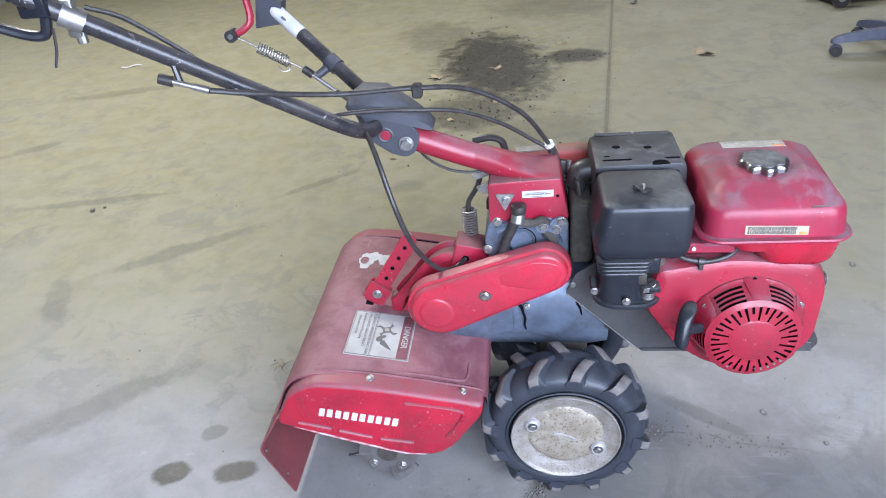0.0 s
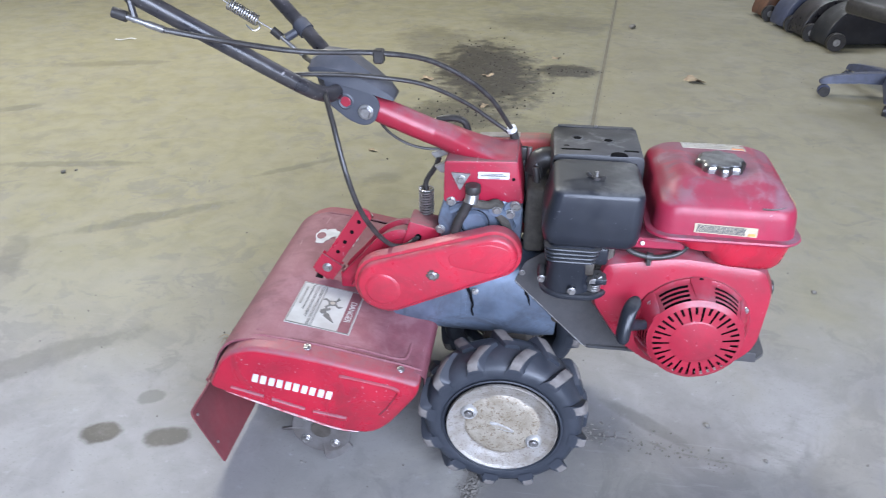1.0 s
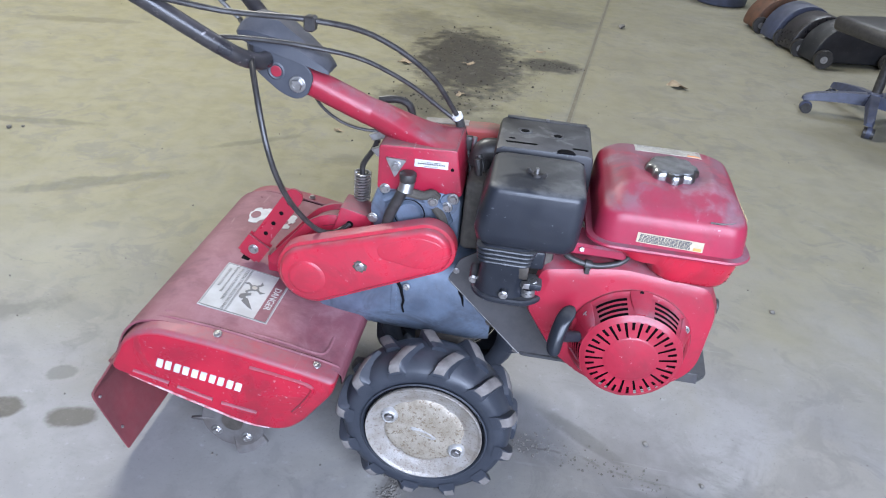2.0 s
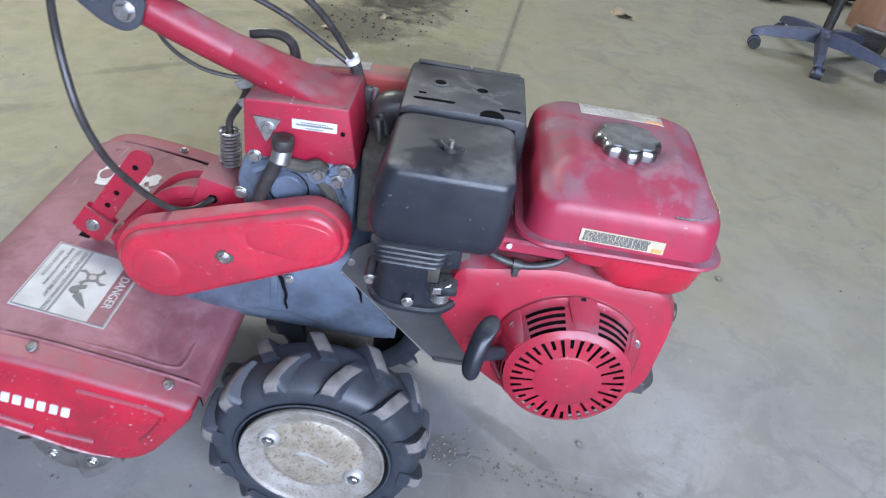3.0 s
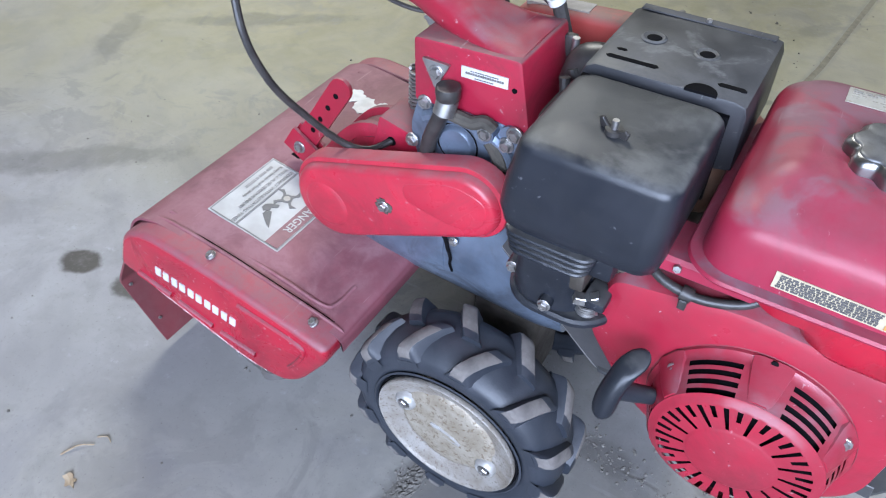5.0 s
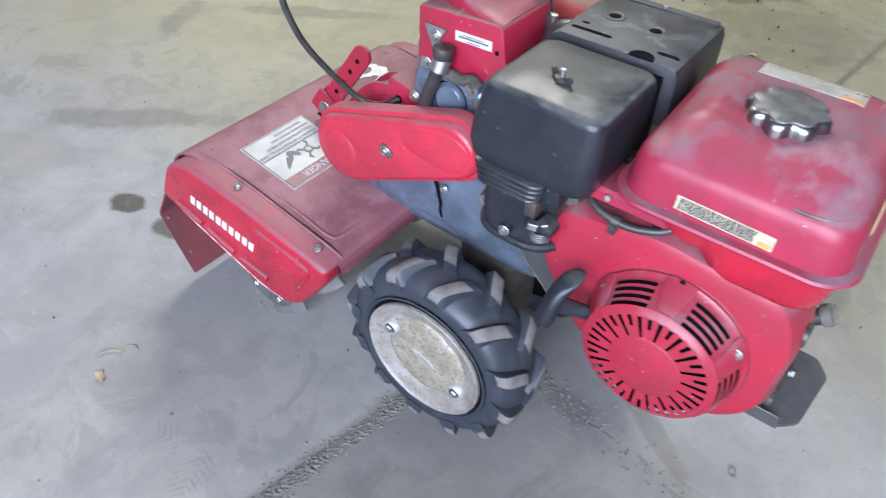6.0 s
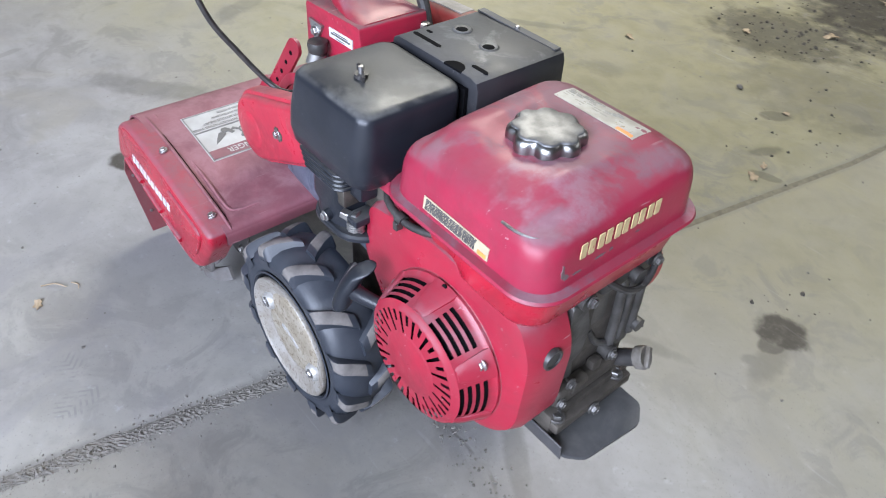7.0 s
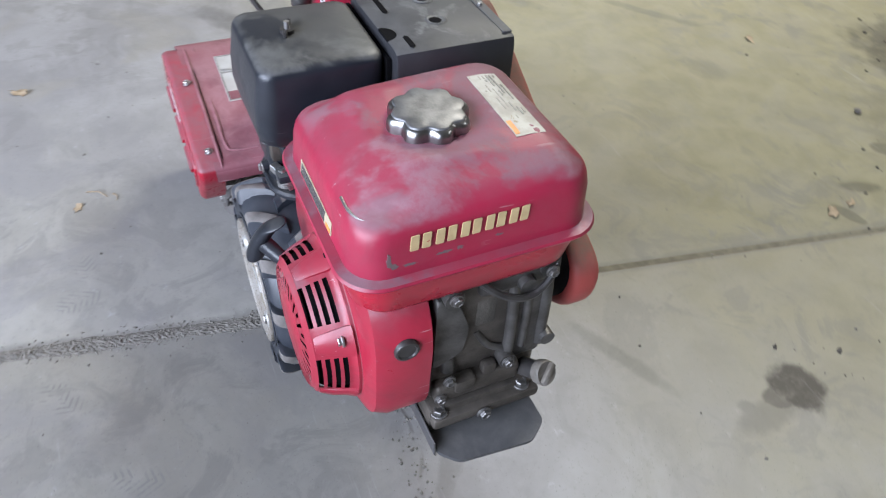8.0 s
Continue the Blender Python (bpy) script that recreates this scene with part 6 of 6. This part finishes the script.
    rod(q - e * 0.012, q + e * 0.045, 0.0045, adj)
    rod(q + e * 0.018, q + e * 0.045, 0.0058, adj)
    part("cable_adjuster", adj, STEEL, cl)
    bt = bmesh.new()
    rod(q - e * 0.034, q - e * 0.012, 0.0088, bt, 12)
    part("rubber_boot", bt, CABLE, cl)
    n1 = q + e * 0.045
    # metal band and lever on the upper near bar
    band = bmesh.new()
    rod(P(0.352, -1), P(0.376, -1), 0.0185, band, 20)
    rod(P(0.36, -1) + Vector((0, 0, -0.034)), P(0.36, -1), 0.008, band, 10)
    part("clamp_band", band, STEEL, bars[-1])
    lev = bmesh.new()
    tube([P(0.39, -1) + Vector((0, -0.004, -0.012)), P(0.405, -1) + Vector((0.0, 0, -0.05)), P(0.44, -1) + Vector((-0.02, 0, -0.055)), P(0.55, -1) + Vector((-0.02, 0, -0.065))], 0.008, lev, 10)
    box(*sum([[P(0.40, -1)[i] - h, P(0.40, -1)[i] + h] for i, h in enumerate((0.022, 0.012, 0.02))], []), 0.004, bm=lev)
    part("throttle_lever", lev, BLACK, bars[-1])
    wire = bmesh.new()
    tube([P(0.352, -1) + Vector((0, 0.012, 0.020)), P(0.315, -1) + Vector((0, 0.022, 0.024)), P(0.265, -1) + Vector((0, 0.024, 0.012)), P(0.215, -1) + Vector((0, 0.020, 0.0)), P(0.12, -1) + Vector((0, 0.018, -0.004))], 0.0040, wire, 8, 6)
    part("throttle_cable", wire, CABLE, bars[-1])
    ears = bmesh.new()
    box(*sum([[P(0.364, -1)[i] - h, P(0.364, -1)[i] + h] for i, h in enumerate((0.010, 0.0075, 0.027))], []), 0.003, bm=ears)
    part("clamp_ears", ears, STEEL, bars[-1])
    wire = bmesh.new()
    a = P(0.392, -1) + Vector((0.01, -0.01, -0.03))
    tube([a, a + Vector((-0.006, 0, -0.03)), a + Vector((-0.014, -0.004, -0.055))], 0.0022, wire, 6)
    part("loose_wire", wire, CABLE, bars[-1])
    # far bar: decal sleeve, cable stay, clutch lever with spring
    dec = part("decal", rod(P(0.168, 1), P(0.226, 1), 0.0150, seg=20), WHITE, bars[1], "white printed sleeve")
    part("print_band", box(-0.006, 0.006, -0.004, 0.004, -0.002, 0.002, 0.0008, 1), GREYINK, dec).matrix_basis = Matrix.Translation(P(0.197, 1) + Vector((-0.004, -0.011, 0.0095))) @ Matrix.Rotation(radians(38), 4, "Y")
    c = P(0.100, 1)
    tab = bmesh.new()
    rod(c, c + Vector((-0.034, -0.012, -0.020)), 0.0085, tab, 10)
    rod(c - (P(1, 1) - P(0, 1)).normalized() * 0.012, c + (P(1, 1) - P(0, 1)).normalized() * 0.012, 0.0175, tab, 18)
    cl = part("cable_stay", tab, GREYPL, bars[1])
    q = c + Vector((-0.036, -0.014, -0.024))
    e = Vector((0.80, -0.15, -0.58)).normalized()
    adj = rod(q - e * 0.012, q + e * 0.050, 0.0042)
    part("cable_adjuster", adj, STEEL, cl)
    part("rubber_boot", rod(q - e * 0.032, q - e * 0.010, 0.0085, seg=12), CABLE, cl)
    f1 = q + e * 0.05
    k0, k1 = Vector((-0.656, 0.121, 0.956)), q - e * 0.034
    ax = k1 - k0
    wr = bmesh.new()
    rod(k0, k1, 0.0016, wr, 8)
    part("clutch_wire", wr, STEEL, cl)
    sp = bmesh.new()
    s0, s1 = k0 + ax * 0.36, k0 + ax * 0.80
    axn = (s1 - s0)
    u = axn.orthogonal().normalized()
    v = axn.normalized().cross(u)
    tube([s0 + axn * (k / 130) + (u * math.cos(k * 0.62) + v * math.sin(k * 0.62)) * 0.0105 for k in range(131)], 0.0017, sp, 6, smooth=False)
    tube([s1, s1 + axn * 0.12 - u * 0.01, s1 + axn * 0.02 - u * 0.022, s1 - axn * 0.25 - u * 0.020], 0.0016, sp, 6)
    part("return_spring", sp, STEEL, cl)
    lev = bmesh.new()
    tube([k0, k0 + Vector((0.026, 0.006, 0.010)), k0 + Vector((0.040, 0.014, 0.030)), k0 + Vector((0.030, 0.03, 0.085)), k0 + Vector((0.02, 0.05, 0.12))], 0.0075, lev, 10)
    lever = part("clutch_lever", lev, RED, bars[1], "red bent clutch lever")
    kb = bmesh.new()
    rod(k0 + Vector((0, -0.012, 0)), k0 + Vector((0, 0.012, 0)), 0.0125, kb, 20)
    roll = part("lever_roller", kb, CABLE, lever)
    part("roller_hub", rod(k0 + Vector((0, -0.0135, 0)), k0 + Vector((0, 0.0135, 0)), 0.0055, seg=14), STEEL, roll)
    hs = loft([[P(0.235, 1) + Vector((x, y, z)) for x, y, z in ((-0.035, -0.018, -0.04), (0.02, -0.018, -0.035), (0.03, -0.018, 0.01), (-0.02, -0.018, 0.035))], [P(0.235, 1) + Vector((x, y, z)) for x, y, z in ((-0.035, 0.018, -0.04), (0.02, 0.018, -0.035), (0.03, 0.018, 0.01), (-0.02, 0.018, 0.035))]])
    bev(hs, 0.006, 2)
    part("lever_housing", hs, GREYPL, bars[1])
    # cables
    tie = Vector((-0.020, 0.066, 0.712))
    for i, pts in enumerate((
        [n1, n1 + Vector((0.06, 0.03, -0.018)), (-0.395, -0.110, 0.901), (-0.256, -0.085, 0.897), (-0.165, -0.025, 0.868), (-0.075, 0.025, 0.800), tie],
        [(-0.440, -0.066, 0.842), (-0.400, -0.060, 0.846), (-0.340, -0.052, 0.846), (-0.270, -0.045, 0.842), (-0.190, -0.010, 0.822), (-0.115, 0.030, 0.778), (-0.058, 0.056, 0.732), tie + Vector((-0.004, 0, -0.006))],
    )):
        cb = bmesh.new()
        tube(pts, 0.0048 if i == 0 else 0.0042, cb, 10, 8)
        part("control_cable", cb, CABLE, tiller, "black sheathed control cable")
    part("cable_clip", box(-0.265, -0.247, -0.096, -0.074, 0.880, 0.904, 0.003, 1), CABLE, tiller)
    cb = bmesh.new()
    tube([f1, (-0.400, 0.010, 0.836), (-0.345, -0.110, 0.800), (-0.310, -0.160, 0.710), (-0.292, -0.150, 0.632), (-0.276, -0.112, 0.564), (-0.250, -0.077, 0.511), (-0.222, -0.058, 0.499), (-0.199, -0.034, 0.508)], 0.0050, cb, 10, 8)
    part("control_cable", cb, CABLE, tiller, "black cable looping down to the hitch box")
    cb = bmesh.new()
    tube([(-0.300, 0.03, 0.752), (-0.262, 0.0, 0.722), (-0.222, -0.005, 0.700), (-0.180, 0.0, 0.690), (-0.140, 0.01, 0.690)], 0.0028, cb, 8, 8)
    part("thin_wire", cb, CABLE, tiller)
    cb = bmesh.new()
    tube([(-0.180, 0.105, 0.712), (-0.145, 0.105, 0.718), (-0.120, 0.105, 0.708), (-0.110, 0.105, 0.672)], 0.0075, cb, 10, 8)
    part("breather_pipe", cb, CABLE, tiller)
    part("cable_tie", rod(tie + Vector((-0.0045, -0.002, 0.007)), tie + Vector((-0.001, 0, -0.001)), 0.0105, seg=16), WHITE, tiller, "white cable sleeve")
    low = bmesh.new()
    tube([tie, tie + Vector((0.010, 0.002, -0.030)), (0.015, 0.060, 0.62), (0.022, 0.04, 0.52)], 0.009, low, 10, 6)
    part("cable_bundle", low, CABLE, tiller)
    part("cable_bracket", box(-0.002, 0.014, 0.050, 0.062, 0.655, 0.684, 0.004, 2), CABLE, tiller)


build_handlebar()


# ---- things lying and standing about ----
def build_chair():
    """A five-armed swivel base on twin castors, chair column above."""
    cx, cy = 1.93, 2.76
    chair = tagged(new("office_chair"), "blue-grey office chair base with five castors on the concrete", "chair")
    chair.location = (cx, cy, 0)
    part("hub", lathe([(0.030, 0.075), (0.042, 0.085), (0.045, 0.125), (0.036, 0.150), (0.026, 0.156)], (0, 0, 0), "z", 28), BLUEGREY, chair)
    part("gas_column", rod((0, 0, 0.15), (0, 0, 0.42), 0.025), CABLE, chair)
    part("seat", turned(box(-0.23, 0.23, -0.23, 0.23, 0.42, 0.50, 0.03, 3), Matrix.Rotation(0.4, 4, "Z")), CABLE, chair, "dark padded seat")
    for k in range(5):
        a = radians(177 + 72 * k)
        d, n = Vector((math.cos(a), math.sin(a), 0)), Vector((-math.sin(a), math.cos(a), 0))
        rings = []
        for r, z, w, h in ((0.035, 0.113, 0.033, 0.030), (0.15, 0.109, 0.029, 0.026), (0.29, 0.093, 0.025, 0.020), (0.335, 0.083, 0.023, 0.016), (0.352, 0.076, 0.015, 0.009)):
            c = d * r + Vector((0, 0, z))
            rings.append([c - n * w - Vector((0, 0, h)), c - n * w * 0.7 + Vector((0, 0, h)), c + n * w * 0.7 + Vector((0, 0, h)), c + n * w - Vector((0, 0, h))])
        arm = part("arm", loft(rings), BLUEGREY, chair, "", 40)
        c = d * 0.325 + n * 0.012
        for s in (-1, 1):
            w = rod(c + n * 0.008 * s + Vector((0, 0, 0.027)), c + n * 0.026 * s + Vector((0, 0, 0.027)), 0.027, seg=20)
            part("castor_wheel", w, CABLE, arm)
        hood_ = lathe([(0.0315, -0.011), (0.0315, 0.011)], (0, 0, 0), "y", 20)
        turned(hood_, Matrix.Translation(c + Vector((0, 0, 0.032))) @ Matrix.Rotation(a, 4, "Z"))
        part("castor_hood", hood_, BLUEGREY, arm)


build_chair()


def build_junk():
    """Dark rounded castings leaning in a row by the wall, a carton and a black motor."""
    for i, (x, y, r, m, lab) in enumerate(((2.15, 3.98, 0.24, GUARD, "dark dusty rounded cast cover lying on the floor"), (2.07, 4.24, 0.23, BARBLACK, "black rounded cast cover lying on the floor"), (2.02, 4.50, 0.24, BLUEGREY, "pale blue rounded cover lying on the floor"), (1.95, 4.85, 0.22, RUST, "brown rounded cover lying on the floor"))):
        th = tagged(new("mower_deck"), lab, "mower deck", "mower decks in a row")
        th.location = (x, y, 0)
        out = rounded([(-r, 0.02)] + arc(0, 0.04, r, 172, 30, 10) + [(r * 2.0, 0.12), (r * 2.1, 0.02)], 0.02, 2)
        sh = turned(prism(out, -0.10, 0.10, 0.02, 2), Matrix.Rotation(radians(14), 4, "Z"))
        part("shell", sh, m, th)
        for dx in (-0.16, 0.30):
            w = lathe([(0.015, -0.02), (0.058, -0.02), (0.062, 0), (0.058, 0.02), (0.015, 0.02)], (dx, -0.17 + 0.25 * dx, 0.062), "y", 24)
            wh = part("wheel", w, CABLE, th)
            part("hub_cap", lathe([(0.0005, -0.024), (0.022, -0.024), (0.024, -0.018)], (dx, -0.17 + 0.25 * dx, 0.062), "y", 16), STEEL, wh)
    ct = tagged(new("cardboard_box"), "plain brown cardboard carton on the floor", "box")
    ct.location = (2.62, 3.35, 0)
    part("carton", box(-0.22, 0.25, -0.16, 0.2, 0, 0.34, 0.006, 2), CARD, ct)
    part("flap", box(-0.22, 0.25, -0.164, -0.02, 0.341, 0.346), CARD, ct)
    mo = tagged(new("electric_motor"), "small black motor with a bright round end lying on the floor", "motor")
    mo.location = (2.28, 3.00, 0)
    b = part("body", rod((-0.06, 0.06, 0.065), (0.07, -0.05, 0.065), 0.065, seg=28), CABLE, mo)
    part("end_cap", rod((-0.066, 0.065, 0.065), (-0.06, 0.06, 0.065), 0.030, seg=20), STEEL, b)
    bin_ = tagged(new("plastic_tub"), "low dark purple-grey plastic tub on the floor", "tub")
    bin_.location = (1.70, 5.75, 0)
    part("tub", lathe([(0.20, 0), (0.22, 0.01), (0.25, 0.20), (0.262, 0.205), (0.262, 0.215), (0.24, 0.215), (0.21, 0.03)], (0, 0, 0), "z", 36), BLUEGREY, bin_)


build_junk()


def leaf(x, y, size, seed, material=LEAFTAN, label="dry tan fallen leaf curled on the concrete"):
    rnd = random.Random(seed)
    bm = bmesh.new()
    size *= 0.85
    n, ring = 18, []
    for k in range(n):
        a = 2 * math.pi * k / n
        q = size * (0.45 + 0.55 * abs(math.cos(2.5 * a + rnd.random() * 0.6))) * (0.8 + 0.4 * rnd.random())
        ring.append(Vector((q * math.cos(a), 0.6 * q * math.sin(a), 0.15 * size * (1 + math.sin(2 * a + seed)) + 0.001)))
    top = [p + Vector((0, 0, 0.0015)) for p in ring]
    c0, c1 = Vector((0, 0, 0.0012 + 0.08 * size)), Vector((0, 0, 0.0027 + 0.08 * size))
    vs, vt = [bm.verts.new(p) for p in ring], [bm.verts.new(p) for p in top]
    a, b = bm.verts.new(c0), bm.verts.new(c1)
    for k in range(n):
        bm.faces.new((vs[k], a, vs[(k + 1) % n]))
        bm.faces.new((vt[k], vt[(k + 1) % n], b))
        bm.faces.new((vs[k], vs[(k + 1) % n], vt[(k + 1) % n], vt[k]))
    ob = tagged(finish("fallen_leaf", bm, material), label, "leaf", "fallen leaves")
    ob.matrix_basis = Matrix.Translation((x, y, 0)) @ Matrix.Rotation(rnd.random() * 6.28, 4, "Z")
    low = min((ob.matrix_basis @ v.co).z for v in ob.data.vertices)
    ob.location.z = -low
    return ob


for i, (x, y, s) in enumerate(((0.944, 2.925, 0.090), (-0.60, 2.716, 0.065), (-0.23, 2.296, 0.045), (0.113, 1.188, 0.03), (-1.08, -0.63, 0.035), (-0.532, -0.522, 0.020), (-0.45, 2.05, 0.03), (-0.679, 1.614, 0.03), (-0.02, 1.594, 0.02), (-0.209, 1.623, 0.015), (0.104, 1.26, 0.022), (-0.253, 2.85, 0.05), (0.15, 3.30, 0.04))):
    leaf(x, y, s, i + 3)


def twig(pts, radius, label):
    """A bent sliver of dry stalk lying on the slab."""
    bm = bmesh.new()
    tube(pts, radius, bm, 6, 5, taper=lambda f: 1.0 - 0.5 * f)
    return tagged(finish("twig", bm, LEAFTAN), label, "twig", "dry bits on the floor")


twig([(-0.585, -0.500, 0.0020), (-0.572, -0.474, 0.0050), (-0.552, -0.458, 0.0020)], 0.0018, "bent dry stalk lying on the concrete")
twig([(-0.560, -0.445, 0.0016), (-0.545, -0.436, 0.0024), (-0.532, -0.440, 0.0016)], 0.0014, "short dry stalk lying on the concrete")
for k in range(5):
    a = 0.5 + 1.1 * k
    twig([(-0.775, 0.205, 0.0018), (-0.775 + 0.016 * math.cos(a), 0.205 + 0.016 * math.sin(a), 0.010), (-0.775 + 0.036 * math.cos(a + 0.4), 0.205 + 0.036 * math.sin(a + 0.4), 0.0016)], 0.0015, "dry grass blade in a small tuft")
scrap = bmesh.new()
bmesh.ops.create_grid(scrap, x_segments=6, y_segments=2, size=0.5)
for v in scrap.verts:
    v.co = Vector((v.co.x * 0.13, v.co.y * 0.03 + 0.012 * math.sin(v.co.x * 5), 0.004 + 0.003 * math.sin(v.co.x * 9)))
bmesh.ops.solidify(scrap, geom=scrap.faces[:], thickness=0.0012)
ob = tagged(finish("paper_scrap", scrap, WHITE), "narrow white paper scrap on the concrete", "paper")
ob.location = (-2.79, 3.32, 0)
ob.rotation_euler.z = 0.25
ob.location.z = -min(v.co.z for v in ob.data.vertices)


def crumbs(name, label, spots, lo, hi, seed, material):
    """Loose grit, scattered as one stuff object."""
    rnd = random.Random(seed)
    vs, fs = [], []
    for x, y in spots:
        r = lo + (hi - lo) * rnd.random() ** 3
        b = len(vs)
        a0 = rnd.random() * 6.28
        for k in range(5):
            a = a0 + 1.2566 * k
            q = r * rnd.uniform(0.7, 1.2)
            vs.append((x + q * math.cos(a), y + q * math.sin(a), 0.0))
        for k in range(5):
            px, py, _ = vs[b + k]
            vs.append((x + (px - x) * 0.6, y + (py - y) * 0.6, r * rnd.uniform(0.6, 1.0)))
        for k in range(5):
            fs.append((b + k, b + (k + 1) % 5, b + 5 + (k + 1) % 5, b + 5 + k))
        fs += [tuple(range(b + 5, b + 10)), tuple(range(b + 4, b - 1, -1))]
    me = bpy.data.meshes.new(name)
    me.from_pydata(vs, [], fs)
    me.materials.append(material)
    return tagged(new(name, me), label, "grit", kind="stuff")


rnd = random.Random(11)
line = []
for k in range(3600):
    y = rnd.uniform(-1.4, 0.3) if k < 3420 else rnd.uniform(0.3, 6)
    line.append((JOINT(y) + rnd.gauss(0.006 if y < 0 else 0, 0.015 if y < 0.3 else 0.007), y))
crumbs("joint_grit", "dry soil crumbs filling the floor joint", line, 0.0007, 0.0030, 1, DIRT)
loose = [(rnd.uniform(-1.6, 1.6), rnd.uniform(-1.2, 1.6)) for _ in range(420)] + [(rnd.uniform(-3, 3), rnd.uniform(1.5, 6)) for _ in range(500)]
loose += [(rnd.gauss(-0.1, 0.3), rnd.gauss(2.9, 0.5)) for _ in range(900)] + [(x, 0.02 - 0.19 * x + rnd.gauss(0, 0.02)) for x in [0.12 + 0.4 * rnd.random() ** 2 for _ in range(420)]]
clods = [(rnd.gauss(-0.26, 0.16), rnd.gauss(2.9, 0.42)) for _ in range(420)] + [(rnd.gauss(0.21, 0.10), rnd.gauss(3.02, 0.05)) for _ in range(90)] + [(rnd.gauss(-0.34, 0.12), rnd.gauss(2.15, 0.10)) for _ in range(120)]
crumbs("spilled_soil", "dark oily soil clods spilled on the stain", clods, 0.0015, 0.0085, 5, OILSOIL)
flakes = [(rnd.gauss(0.08, 0.12), rnd.gauss(1.45, 0.22)) for _ in range(42)] + [(rnd.gauss(0.42, 0.05), rnd.gauss(0.80, 0.05)) for _ in range(10)]
crumbs("dark_debris", "dark flakes of dried mud on the concrete", flakes, 0.0012, 0.0075, 9, OILSOIL)
crumbs("loose_grit", "scattered soil crumbs and grit on the floor", loose, 0.0007, 0.0038, 2, SOIL)
def joint_soil():
    """A crumbly ribbon of soil packed in and over the joint, ragged at its edges."""
    vs, fs, cols = [], [], 15
    ys = []
    y = -1.5
    while y < 0.16:
        ys.append(y)
        y += 0.0045
    for y in ys:
        half = (0.017 + 0.012 * noise.noise(Vector((y * 9, 1.3, 0))) + 0.006 * noise.noise(Vector((y * 40, 7.7, 0)))) * min(1.0, (0.17 - y) * 4.0)
        half = max(half, 0.005)
        mid = JOINT(y) + 0.006 * noise.noise(Vector((y * 14, 4.1, 0))) + (0.008 if y < 0 else 0.0)
        for k in range(cols):
            f = 2 * k / (cols - 1) - 1
            x = mid + f * half
            h = 0.0034 * (1 - f * f) * (0.55 + 1.3 * noise.noise(Vector((x * 210, y * 210, 0))) + 0.7 * noise.noise(Vector((x * 520, y * 520, 3))))
            vs.append((x, y, -0.004 if abs(f) == 1 else max(h, -0.001) - 0.0004))
    for i in range(len(ys) - 1):
        for k in range(cols - 1):
            a = i * cols + k
            fs.append((a, a + 1, a + cols + 1, a + cols))
    me = bpy.data.meshes.new("joint_soil")
    me.from_pydata(vs, [], fs)
    me.materials.append(SOIL)
    return tagged(new("joint_soil", me), "dry crumbly soil packed along the floor joint", "soil", kind="stuff")


joint_soil()
for ends, filling, words in (((Y0, 0.22), SOIL, "dry brown soil packed in the floor joint"), ((0.22, 1.5, Y1), DUSTFILL, "pale dust trodden level in the floor joint")):
    bed = loft([[(JOINT(y) - 0.003, y, -0.02), (JOINT(y) + 0.003, y, -0.02), (JOINT(y) + 0.0115, y, -0.0008), (JOINT(y) + 0.006, y, 0.0005), (JOINT(y) - 0.006, y, 0.0005), (JOINT(y) - 0.0115, y, -0.0008)] for y in ends])
    tagged(finish("joint_filling", bed, filling), words, "joint", kind="structure")
for x, y, r in ((0.716, 4.234, 0.033), (0.930, 0.681, 0.011), (0.487, 0.038, 0.008), (0.60, -0.06, 0.006), (-1.90, 1.190, 0.014), (-1.86, 1.215, 0.009), (-0.21, 1.62, 0.014)):
    st = bmesh.new()
    bmesh.ops.create_icosphere(st, subdivisions=2, radius=r)
    for v in st.verts:
        v.co *= 0.75 + 0.4 * noise.noise(v.co * 40 + Vector((x, y, 0)))
        v.co.z *= 0.6
    low = min(v.co.z for v in st.verts)
    ob = tagged(finish("pebble", st, DIRT), "small dark clod of dried soil on concrete", "pebble", "clods on the floor")
    ob.location = (x, y, -low)
